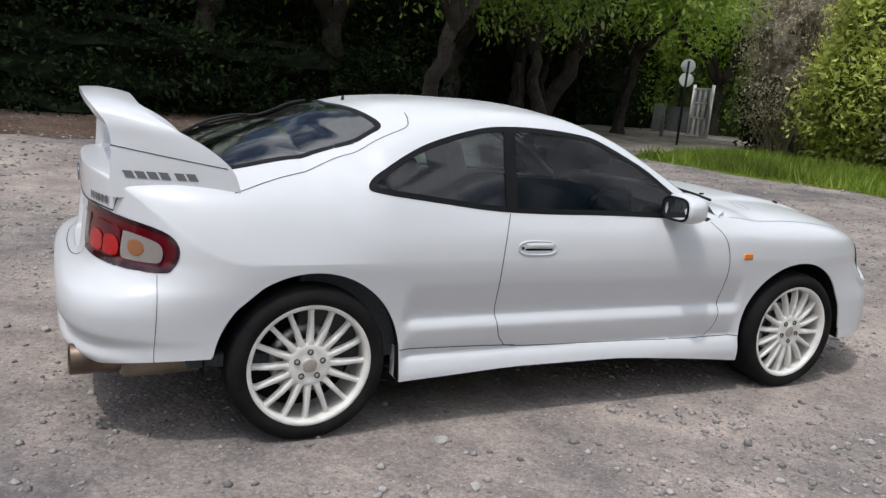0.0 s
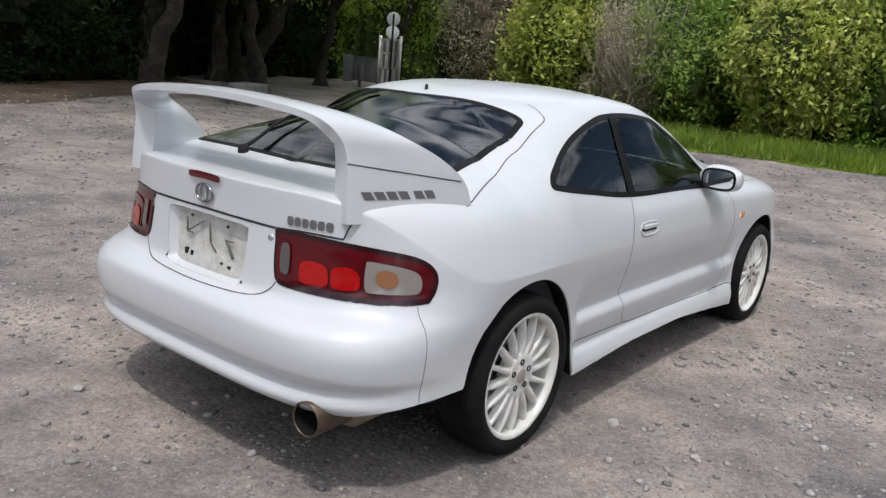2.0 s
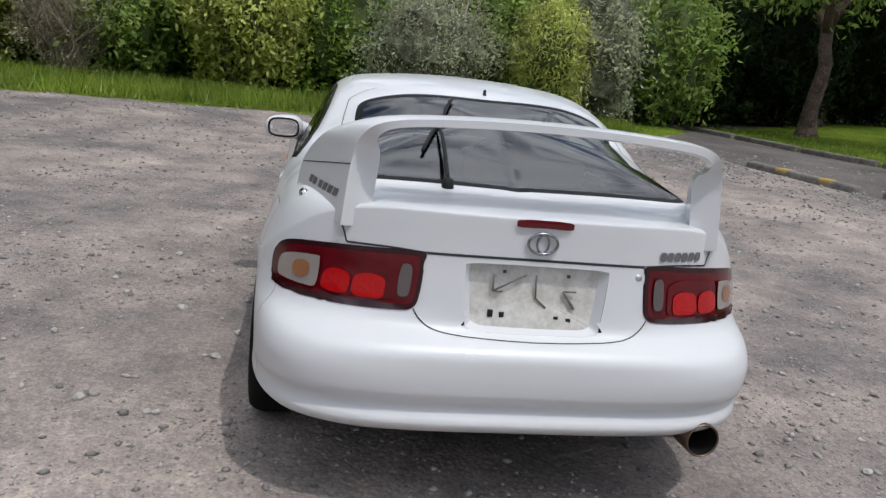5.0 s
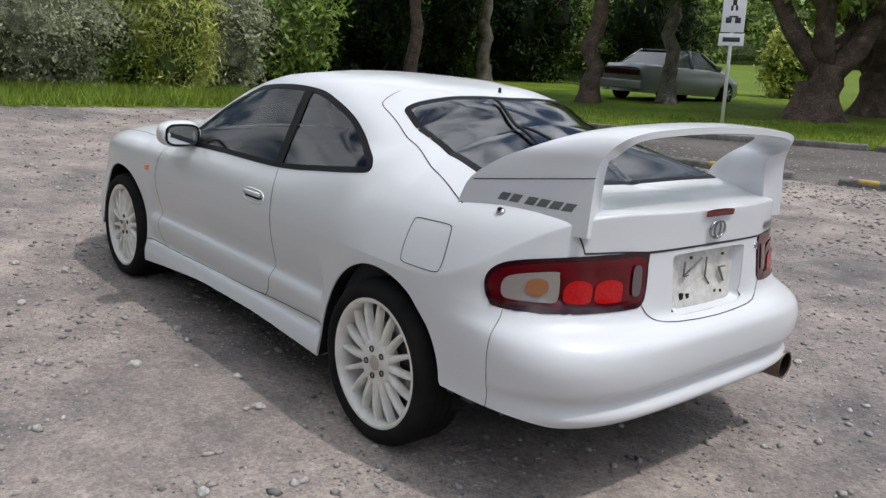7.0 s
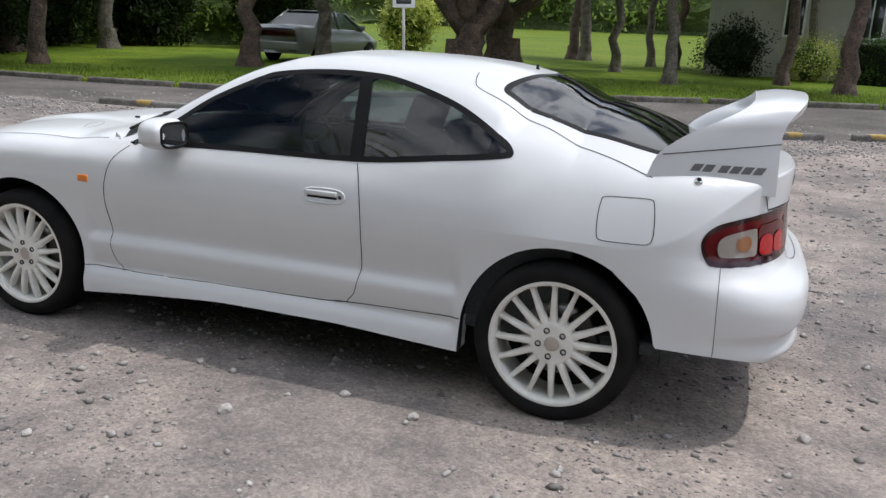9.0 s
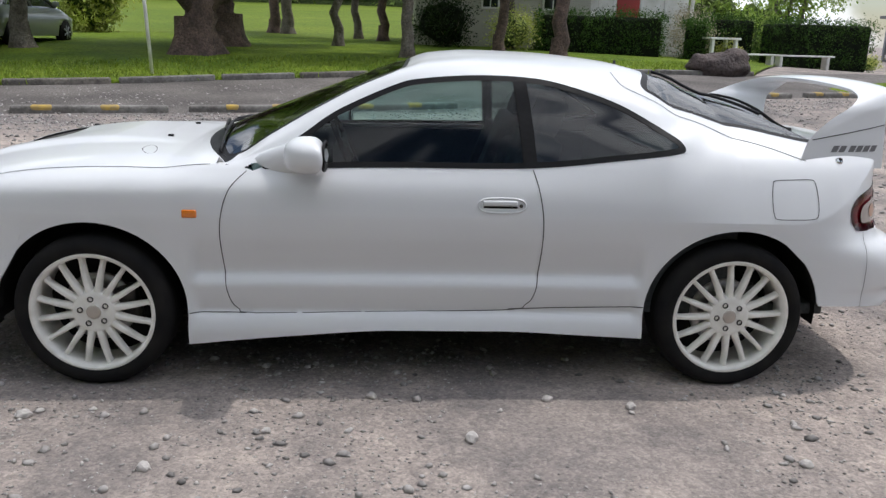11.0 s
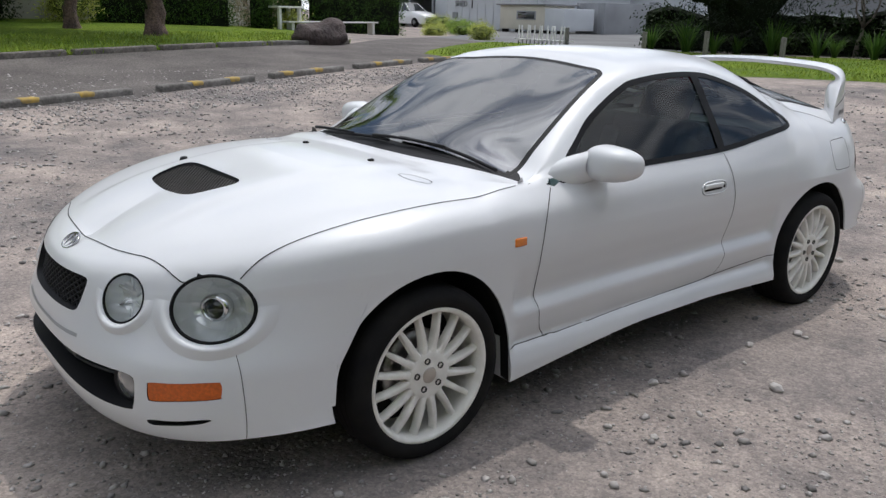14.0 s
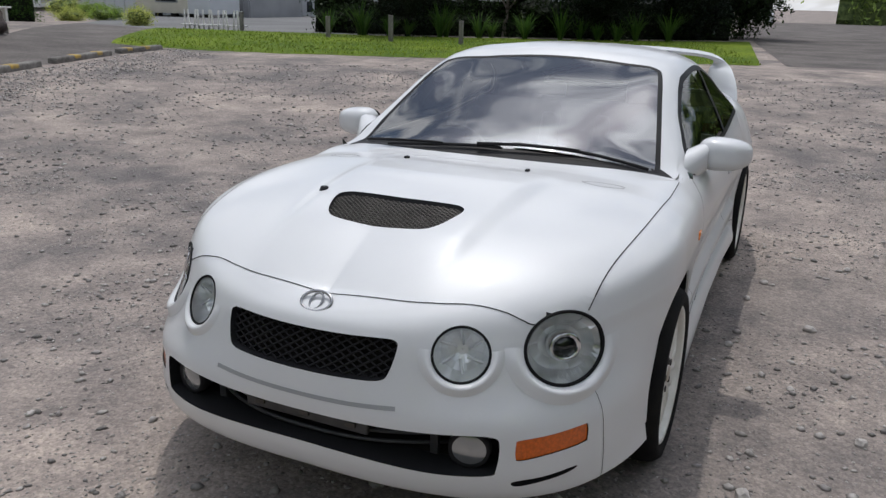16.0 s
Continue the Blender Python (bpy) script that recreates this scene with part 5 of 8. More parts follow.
for s in (1, -1):
    line = []
    for t in np.linspace(0, 1, 24):
        hit, n = on_wing(-1.556 - 0.396 * t, 1.016 + 0.056 * t, s)
        if hit:
            line.append(hit + n * 0.0005)
    if len(line) > 3:
        part("wing_gap", tube(line, 0.0018, 5), M_SEAM, wing)
    for k in range(6):
        x0 = -1.674 - k * 0.0385 - (0.012 if k > 1 else 0.0)
        wide, zz = 0.031, 0.980 - 0.004 * (k / 5)
        lean = 0.007
        rows = []
        for u in (0.0, 0.5, 1.0):
            for v in (-1, 1):
                rows.append(on_wing(x0 - wide * u - lean * v, zz + 0.0125 * v, s))
        if all(c[0] for c in rows):
            part("badge_bar", ([c[0] + c[1] * 0.002 for c in rows], [(0, 2, 3, 1), (2, 4, 5, 3)]), M_BADGE, wing, smooth=False)


# ---- cabin ----
C = V[FACES].mean(1)
m = np.isin(LABEL, ("body",)) & (C[:, 2] > 0.86) & (C[:, 0] > -1.72) & (C[:, 0] < 0.9)
used, inv = np.unique(FACES[m], return_inverse=True)
part("cabin_lining", (V[used] - VN[used] * 0.022, inv.reshape(-1, 4)), M_TRIMIN, car, "dark cabin lining")
part("cabin_floor", bbox(-1.70, 0.85, -0.76, 0.76, 0.29, 0.34, 0.01), M_TRIMIN, car)
for s in (1, -1):
    part("door_card", bbox(-1.30, 0.80, s * 0.745 - 0.012, s * 0.745 + 0.012, 0.32, 0.868, 0.01), M_TRIMIN, car, "dark door card")
part("load_cover", bbox(-1.72, -1.05, -0.66, 0.66, 0.86, 0.88, 0.01), M_TRIMIN, car, "dark load cover")
part("firewall", bbox(0.80, 0.84, -0.74, 0.74, 0.32, 0.84, 0.01), M_TRIMIN, car)
bm = bbox(0.46, 0.86, -0.74, 0.74, 0.58, 0.855, 0.05, 4)
part("dashboard", bm, M_TRIMIN, car, "dark moulded dashboard")
part("binnacle", bbox(0.42, 0.62, -0.54, -0.20, 0.80, 0.895, 0.04, 4), M_TRIMIN, car)
sw = Matrix.Translation((0.36, -0.37, 0.79)) @ Matrix.Rotation(radians(-66), 4, "Y")
wheel = part("steering_wheel", (lambda vf: ([sw @ Vector(v) for v in vf[0]], vf[1]))(revolve([(0.185 + 0.014 * math.cos(a), 0.014 * math.sin(a)) for a in [k * math.pi / 5 for k in range(10)]], 36, "z", closed=True)), M_BLACK, car, "black steering wheel")
part("wheel_hub", bbox(-0.06, 0.06, -0.07, 0.07, -0.03, 0.015, 0.02, 3, sw), M_BLACK, wheel)
for a in (0.4, math.pi - 0.4, -math.pi / 2):
    part("wheel_spoke", tube([sw @ Vector((0.05 * math.sin(a), 0.05 * math.cos(a), 0)), sw @ Vector((0.18 * math.sin(a), 0.18 * math.cos(a), 0))], 0.014, 6), M_BLACK, wheel)


def make_seat():
    st = new("front_seat")
    st.parent = car
    st["label"] = "dark cloth front seat with headrest"
    part("cushion", bbox(-0.25, 0.26, -0.25, 0.25, 0.38, 0.54, 0.06, 4), M_SEAT, st)
    back = Matrix.Translation((-0.24, 0, 0.50)) @ Matrix.Rotation(radians(-20), 4, "Y")
    part("backrest", bbox(-0.07, 0.07, -0.25, 0.25, 0.0, 0.50, 0.055, 4, back), M_SEAT, st)
    for q in (-0.22, 0.22):
        part("bolster", bbox(-0.02, 0.11, q - 0.045, q + 0.045, 0.03, 0.42, 0.04, 3, back), M_SEAT, st)
    part("headrest", bbox(-0.05, 0.05, -0.13, 0.13, 0.49, 0.66, 0.045, 4, back), M_SEAT, st)
    return st


seat = make_seat()
seat.location = (-0.12, -0.37, 0.02)
copy_thing(seat, Matrix.Translation((-0.12, 0.37, 0.02)))
part("rear_seat", bbox(-1.06, -0.94, -0.60, 0.60, 0.42, 0.93, 0.06, 4), M_SEAT, car, "dark cloth rear seat")
part("rear_cushion", bbox(-0.96, -0.55, -0.60, 0.60, 0.36, 0.52, 0.06, 4), M_SEAT, car)
part("rear_view_mirror", bbox(0.20, 0.23, -0.12, 0.12, 1.10, 1.16, 0.015, 3), M_BLACK, car, "black interior mirror")


# ---- the ground ----
def ground_z(x, y):
    r = math.hypot(x, y)
    u = -y - 10.8
    d = min(0.5 * (u + math.sqrt(u * u + 1.2)), 90.0)
    lawn = (0.33 * (1 - math.exp(-d / 3.0)) + 0.021 * d + 0.032 * max(0.0, d - 19.0)) * smooth(-22, -2, x)
    return 0.40 * (1 - math.exp(-(r / 8.2) ** 3)) + lawn


def ground_mat():
    """Dusty grey gravel: pale trodden patches, darker loose grit, fine chips."""
    m = bpy.data.materials.new("grey_gravel")
    m.use_nodes = True
    n, l = m.node_tree.nodes, m.node_tree.links
    p = n["Principled BSDF"]
    p.inputs["Roughness"].default_value = 0.93
    tc = n.new("ShaderNodeTexCoord")

    def noise_of(scale, detail=6, rough=0.6):
        k = n.new("ShaderNodeTexNoise")
        k.inputs["Scale"].default_value, k.inputs["Detail"].default_value, k.inputs["Roughness"].default_value = scale, detail, rough
        l.new(tc.outputs["Object"], k.inputs["Vector"])
        return k.outputs["Fac"]

    def ramp(src, p0, p1, c0, c1):
        k = n.new("ShaderNodeValToRGB")
        k.color_ramp.elements[0].position, k.color_ramp.elements[1].position = p0, p1
        k.color_ramp.elements[0].color, k.color_ramp.elements[1].color = (*c0, 1), (*c1, 1)
        l.new(src, k.inputs["Fac"])
        return k.outputs["Color"]

    def mul(x, y, mode="MULTIPLY", fac=1.0):
        k = n.new("ShaderNodeMix")
        k.data_type, k.blend_type = "RGBA", mode
        k.inputs["Factor"].default_value = fac
        l.new(x, k.inputs["A"])
        l.new(y, k.inputs["B"])
        return k.outputs["Result"]
    big = ramp(noise_of(0.55, 6, 0.65), 0.36, 0.64, (0.186, 0.173, 0.170), (0.402, 0.350, 0.314))
    mid = ramp(noise_of(2.2, 7, 0.7), 0.30, 0.70, (0.76, 0.76, 0.77), (1.18, 1.165, 1.14))
    fine = ramp(noise_of(46, 6, 0.8), 0.28, 0.72, (0.78, 0.78, 0.79), (1.17, 1.16, 1.15))

    def chip(scale, lo, hi):
        k = n.new("ShaderNodeTexVoronoi")
        k.inputs["Scale"].default_value, k.inputs["Randomness"].default_value = scale, 1.0
        l.new(tc.outputs["Object"], k.inputs["Vector"])
        sp = n.new("ShaderNodeSeparateColor")
        l.new(k.outputs["Color"], sp.inputs["Color"])
        return k, ramp(sp.outputs["Red"], 0.0, 1.0, (lo, lo, lo * 1.01), (hi, hi * 0.99, hi * 0.98))
    vo, chips = chip(42, 0.88, 1.11)
    vo2, grit = chip(115, 0.80, 1.18)
    c = mul(mul(mul(mul(big, mid), fine), chips), grit)
    l.new(c, p.inputs["Base Color"])
    ad = n.new("ShaderNodeMath")
    ad.operation = "MULTIPLY_ADD"
    l.new(vo.outputs["Distance"], ad.inputs[0])
    ad.inputs[1].default_value = -0.9
    l.new(noise_of(34, 7, 0.78), ad.inputs[2])
    bu = n.new("ShaderNodeBump")
    bu.inputs["Strength"].default_value, bu.inputs["Distance"].default_value = 0.5, 0.012
    l.new(ad.outputs[0], bu.inputs["Height"])
    l.new(bu.outputs["Normal"], p.inputs["Normal"])
    return m


M_GRAVEL = ground_mat()
M_STONE = mat("loose_stone", (0.31, 0.290, 0.276), 0.9, fine=0.25, fscale=40, island=0.48)
M_ASPH = mat("old_asphalt", (0.105, 0.095, 0.090), 0.9, vary=0.5, scale=0.9, tint=(0.180, 0.163, 0.153), fine=0.45, fscale=40, bump=0.5, bscale=70)
M_CONC = mat("pale_concrete_yard", (0.205, 0.205, 0.205), 0.9, vary=0.25, scale=0.3, fine=0.12, fscale=15)
M_LAWN = mat("lawn", (0.075, 0.128, 0.011), 0.9, vary=0.6, scale=0.55, tint=(0.155, 0.212, 0.021), fine=0.45, fscale=14, bump=0.8, bscale=22)
M_LAWNFAR = mat("sunny_lawn", (0.095, 0.145, 0.016), 0.9, vary=0.6, scale=0.22, tint=(0.145, 0.190, 0.026), fine=0.4, fscale=8)
M_LITTER = mat("leaf_litter", (0.085, 0.055, 0.042), 0.95, vary=0.5, scale=1.2, tint=(0.16, 0.12, 0.095), fine=0.5, fscale=20, bump=0.8, bscale=30)
M_BLADE = leaf_mat("grass_blade", (0.14, 0.225, 0.022), (0.28, 0.35, 0.050))
M_BARK = mat("reddish_bark", (0.16, 0.105, 0.085), 0.95, vary=0.6, scale=4, tint=(0.07, 0.05, 0.045), fine=0.4, fscale=25, bump=1.0, bscale=18)
# bark of the north trees, darkened to stand for the shade there
M_BARKD = mat("bark_dark_as_shade", (0.055, 0.045, 0.037), 0.95, vary=0.5, scale=4, tint=(0.025, 0.02, 0.017), fine=0.4, fscale=25, bump=1.0, bscale=18)
M_BARKG = mat("grey_bark", (0.19, 0.165, 0.14), 0.95, vary=0.5, scale=4, tint=(0.09, 0.075, 0.06), fine=0.4, fscale=25, bump=1.0, bscale=18)
M_TWIG = mat("dry_twig", (0.40, 0.33, 0.27), 0.95, island=0.4)
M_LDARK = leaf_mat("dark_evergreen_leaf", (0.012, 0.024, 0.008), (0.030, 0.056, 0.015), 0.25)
M_LMID = leaf_mat("green_leaf", (0.17, 0.275, 0.055), (0.39, 0.51, 0.115))
M_LYEL = leaf_mat("yellow_green_leaf", (0.33, 0.40, 0.07), (0.68, 0.70, 0.21))
# paler leaf colour that stands for sky light coming through the crowns
M_LSKY = leaf_mat("leaf_painted_backlit", (0.28, 0.43, 0.06), (0.52, 0.64, 0.15), 0.62)
M_LBRIGHT = leaf_mat("fresh_green_leaf", (0.17, 0.30, 0.045), (0.36, 0.48, 0.09), 0.5)
M_LGREY = leaf_mat("grey_green_leaf", (0.27, 0.30, 0.17), (0.52, 0.54, 0.38))
M_LBROWN = leaf_mat("dry_brown_leaf", (0.32, 0.285, 0.185), (0.56, 0.51, 0.36))
# solid plant cores: their dark colours stand for shade between the leaves
M_CORE = mat("dark_shade_core", (0.014, 0.020, 0.009), 1.0, vary=0.5, scale=3, tint=(0.006, 0.008, 0.005))
M_CORE2 = mat("green_shade_core", (0.115, 0.155, 0.045), 1.0, vary=0.6, scale=4, tint=(0.035, 0.055, 0.016))
M_CORE_BROWN = mat("brown_shade_core", (0.24, 0.20, 0.15), 1.0, vary=0.7, scale=6, tint=(0.04, 0.03, 0.02), fine=0.5, fscale=40)
M_CORE_GREY = mat("grey_shade_core", (0.21, 0.22, 0.14), 1.0, vary=0.7, scale=6, tint=(0.04, 0.045, 0.025), fine=0.5, fscale=40)
M_HEDGE = leaf_mat("hedge_leaf", (0.035, 0.085, 0.018), (0.085, 0.16, 0.030))
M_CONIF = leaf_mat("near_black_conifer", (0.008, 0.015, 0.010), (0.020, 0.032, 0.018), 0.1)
for m_ in (M_LAWN, M_LAWNFAR, M_LITTER, M_ASPH, M_CONC, M_GRAVEL, M_LDARK, M_CONIF, M_HEDGE, M_CORE):
    m_.node_tree.nodes["Principled BSDF"].inputs["Specular IOR Level"].default_value = 0.12

far = [-900, -300, -120, -70, -50, -44, -40, -36, -33, -30, -28, -26, -24, -22, -20.5]
axis = far + [-20 + 0.5 * i for i in range(81)] + [-v for v in far[::-1]]
vs = [(x, y, ground_z(x, y)) for x in axis for y in axis]
na = len(axis)
fs = [(i * na + j, (i + 1) * na + j, (i + 1) * na + j + 1, i * na + j + 1) for i in range(na - 1) for j in range(na - 1)]
tagged(part("ground", (vs, fs), M_GRAVEL), "grey gravel parking ground with loose stones", "ground", kind="structure")


def resample(P, n):
    P = [Vector((*p, 0)) for p in P]
    d = [0.0]
    for a_, b_ in zip(P, P[1:]):
        d.append(d[-1] + (b_ - a_).length)
    out = []
    for i in range(n):
        s = d[-1] * i / (n - 1)
        k = max(j for j in range(len(d) - 1) if d[j] <= s + 1e-9)
        t = (s - d[k]) / max(d[k + 1] - d[k], 1e-9)
        out.append(P[k].lerp(P[k + 1], min(t, 1)))
    return out


def strip(name, A, B, material, lift, label, category, nu=60, nv=24, ragged=0.0, power=1.0):
    """A stretch of ground between two lines, laid on the slope. ragged: how unevenly its first edge runs."""
    rng = random.Random(len(label))
    a_, b_ = resample(A, nu), resample(B, nu)
    vs, fs = [], []
    for p, q in zip(a_, b_):
        k = (q - p).normalized() * rng.uniform(-ragged, ragged)
        for j in range(nv):
            r = (p + k).lerp(q, (j / (nv - 1)) ** power)
            vs.append((r.x, r.y, ground_z(r.x, r.y) + (lift if j else min(lift, 0.004))))
    for i in range(nu - 1):
        for j in range(nv - 1):
            fs.append((i * nv + j, i * nv + j + 1, (i + 1) * nv + j + 1, (i + 1) * nv + j))
    return tagged(part(name, (vs, fs), material), label, category, kind="structure")


KERB = [(14.5, -8.3), (10.0, -8.6), (6.4, -9.4), (3.3, -11.1), (0.6, -12.15), (-2.9, -13.1), (-5.6, -13.9), (-8.2, -14.6)]
STOPS = [(9.5, -5.4), (5.0, -6.5), (2.5, -7.3), (-0.6, -8.2), (-3.0, -9.2), (-5.0, -9.9), (-7.5, -10.7), (-8.9, -11.0)]
strip("asphalt_lane", STOPS, KERB, M_ASPH, 0.008, "worn dark asphalt lane beside the gravel", "road", ragged=0.15)
strip("lawn_south", KERB, [(45, -60), (30, -62), (20, -62), (8, -62), (-2, -62), (-10, -62), (-16, -60), (-22, -40)], M_LAWN, 0.06, "mown green lawn under trees", "lawn", 90, 60, power=2.0)
strip("field", [(30, -27), (16, -27), (4, -26), (-3, -27)], [(60, -120), (20, -130), (-5, -130), (-25, -120)], M_LAWNFAR, 0.10, "sunlit green field behind the trees", "field", 30, 12)
strip("verge_east", [(7.3, 8.1), (7.75, 7.2), (7.95, 6.2), (8.75, 4.6), (9.05, 3.4), (9.4, 1.2), (9.5, -0.7), (9.75, -3.9), (10.3, -5.4), (12.5, -7.4)],
      [(12.5, 11), (13, 9), (14, 7), (15, 4.6), (15, 3), (15, 1), (15, -1), (15, -4), (16, -6), (17, -8)], M_LAWN, 0.05, "strip of long green grass below shrubs", "grass", 60, 20, 0.12)
strip("verge_west", [(-8.7, -12.2), (-9.2, -10.9), (-9.9, -9.3), (-10.9, -6.6), (-11.9, -4.8), (-13.1, -2.4), (-13.7, 0.1)],
      [(-15.0, -17.0), (-17.5, -13.5), (-18.4, -10.4), (-20, -8), (-21.5, -5.0), (-23, -3.0), (-25, -1.0)], M_LAWN, 0.05, "green grass strip along the gravel edge", "grass", 50, 20, 0.1)
strip("driveway", [(-8.2, -14.6), (-8.5, -13.4), (-8.7, -12.2)], [(-17.0, -22.5), (-16.2, -19.8), (-15.0, -17.0)], M_ASPH, 0.010, "grey asphalt driveway between lawns", "road", 20, 16)
strip("yard", [(-17.0, -22.5), (-16.2, -19.8), (-15.0, -17.0), (-17.5, -13.5), (-20, -11.8)], [(-60, -60), (-60, -50), (-60, -40), (-60, -28), (-60, -18)], M_CONC, 0.010, "pale concrete yard in front of sheds", "yard", 30, 16)
strip("road_west", [(-13.9, 0.6), (-14.2, 2.5), (-14.4, 6), (-14.6, 12)], [(-70, -6.5), (-70, 2), (-70, 10), (-70, 25)], M_ASPH, 0.010, "grey asphalt road leading away", "road", 20, 24)
strip("litter_north", [(-9, 6.6), (-5, 6.9), (-2.8, 7.6), (-0.5, 8.5), (1.2, 9.2), (4, 10.6), (7, 12.2)], [(-9, 18), (-5, 18), (-2, 18), (1, 18), (4, 18), (7, 18), (9, 18)], M_LITTER, 0.012, "brown leaf litter under dark trees", "ground", 40, 16, 0.25)


# ---- plants ----
def cloud(blobs, count, leaf=0.08, seed=1, flat=0.0, clump=28, spread=0.16, droop=0.0, slim=0.42, even=False):
    """Leaves in clumps on and inside rounded volumes (x, y, z, rx, ry, rz)."""
    rng = np.random.default_rng(seed)
    vol = np.array([(b[3] * b[4] + b[4] * b[5] + b[3] * b[5]) for b in blobs])
    pick = np.arange(len(blobs)) if even else rng.choice(len(blobs), size=max(1, count // clump), p=vol / vol.sum())
    B = np.array(blobs)[pick]
    dirs = rng.normal(size=(len(B), 3))
    dirs /= np.linalg.norm(dirs, axis=1, keepdims=True)
    rad = 0.45 + 0.60 * rng.random(len(B)) ** 0.6
    centres = B[:, :3] + dirs * B[:, 3:] * rad[:, None]
    size = rng.uniform(0.6, 1.5, len(B))
    c = np.repeat(np.arange(len(B)), clump)
    n = len(c)
    pos = centres[c] + rng.normal(size=(n, 3)) * spread * size[c][:, None] * (1, 1, 1 - 0.5 * flat)
    d = rng.normal(size=(n, 3)) + dirs[c] * 0.8 + (0, 0, -droop)
    d /= np.linalg.norm(d, axis=1, keepdims=True)
    u = np.cross(d, rng.normal(size=(n, 3)) * 0.75 + dirs[c] * 0.5 + (-0.25, -0.15, 1.0))
    u /= np.maximum(np.linalg.norm(u, axis=1, keepdims=True), 1e-9)
    w = np.cross(d, u)
    L = leaf * rng.uniform(0.6, 1.4, n)[:, None]
    W = L * slim
    vs = np.stack([pos, pos + d * L * 0.5 + u * W * 0.5 + w * W * 0.12, pos + d * L, pos + d * L * 0.5 - u * W * 0.5 + w * W * 0.12], 1).reshape(-1, 3)
    fs = np.arange(n * 4).reshape(-1, 4)
    return vs, fs


def fast_part(name, data, material, parent=None, label=""):
    vs, fs = np.asarray(data[0], np.float32), np.asarray(data[1], np.int32)
    me = bpy.data.meshes.new(name)
    me.vertices.add(len(vs))
    me.vertices.foreach_set("co", vs.ravel())
    k = fs.shape[1]
    me.loops.add(fs.size)
    me.loops.foreach_set("vertex_index", fs.ravel())
    me.polygons.add(len(fs))
    me.polygons.foreach_set("loop_start", np.arange(0, fs.size, k, dtype=np.int32))
    me.materials.append(material)
    me.update(calc_edges=True)
    me.validate()
    ob = new(name, me)
    ob.parent = parent
    if label:
        ob["label"] = label
    return ob


def limb(p0, p1, r0, r1, seed, wob=0.12, n=7):
    rng = random.Random(seed)
    a_, b_ = Vector(p0), Vector(p1)
    L = (b_ - a_).length
    pts = []
    for i in range(n):
        t = i / (n - 1)
        o = Vector((rng.uniform(-1, 1), rng.uniform(-1, 1), rng.uniform(-0.3, 0.3))) * wob * L * math.sin(math.pi * t) * 0.5
        pts.append(a_.lerp(b_, t) + o)
    return tube(pts, r0, 10, r1)


def flare(x, y, z, r, h, seed):
    """A trunk's foot, spreading into roots."""
    rng = random.Random(seed)
    vs, fs = [], []
    n, k = 18, 6
    ph = rng.uniform(0, 6)
    for j in range(k):
        t = j / (k - 1)
        for i in range(n):
            a_ = 2 * math.pi * i / n
            rr = r * (1 + 0.75 * (1 - t) ** 2.2 * (1 + 0.55 * math.sin(5 * a_ + ph)) + 0.06 * math.sin(3 * a_ + 4 * t + ph))
            vs.append((x + rr * math.cos(a_), y + rr * math.sin(a_), z - 0.12 + t * h))
    for j in range(k - 1):
        for i in range(n):
            fs.append((j * n + i, j * n + (i + 1) % n, (j + 1) * n + (i + 1) % n, (j + 1) * n + i))
    return vs, fs


def tree(x, y, r, height, crown, label, seed, leaves=M_LMID, bark=M_BARK, count=4000, leaf=0.11, lean=(0, 0), forks=3, first=0.4, group="park trees", clear=2.2):
    """A tapered trunk with limbs, and a crown of small leaves."""
    rng = random.Random(seed)
    z = ground_z(x, y)
    t = thing("tree", label, "tree", group=group)
    t.location = (x, y, z)
    f = height * first
    top = Vector((lean[0] * f, lean[1] * f, f))
    pieces = [limb((0, 0, 0.1), top, r, r * 0.75, seed, 0.10), flare(0, 0, 0, r * 0.98, 0.55 + r, seed)]
    ends = []
    for i in range(forks):
        a_ = 2 * math.pi * (i + rng.random() * 0.5) / forks
        e = top + Vector((math.cos(a_) * crown * 0.55, math.sin(a_) * crown * 0.55, height * rng.uniform(0.32, 0.55)))
        pieces.append(limb(top - Vector((0, 0, r * 0.7)), e, r * 0.62, r * 0.16, seed + i + 1, 0.18))
        ends.append(e)
        for k in range(3):
            m_ = top.lerp(e, rng.uniform(0.35, 0.8))
            q = m_ + Vector((rng.uniform(-1, 1), rng.uniform(-1, 1), rng.uniform(-0.1, 0.7))) * crown * 0.45
            pieces.append(limb(m_, q, r * 0.22, r * 0.05, seed * 7 + i * 3 + k, 0.2, 5))
            ends.append(q)
    part("trunk", joined(*pieces), bark, t, "rough bark trunk with limbs")
    blobs = []
    for e in ends:
        s = crown * rng.uniform(0.30, 0.5)
        blobs.append((e.x, e.y, max(e.z, clear + s * 0.4), s, s, s * 0.6))
    if count:
        fast_part("crown", cloud(blobs, count, leaf, seed, droop=0.4, spread=0.2), leaves, t, "uneven leafy crown")
    return t


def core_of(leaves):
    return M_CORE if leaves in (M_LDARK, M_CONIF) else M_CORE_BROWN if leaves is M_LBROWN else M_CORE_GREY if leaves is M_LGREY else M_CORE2


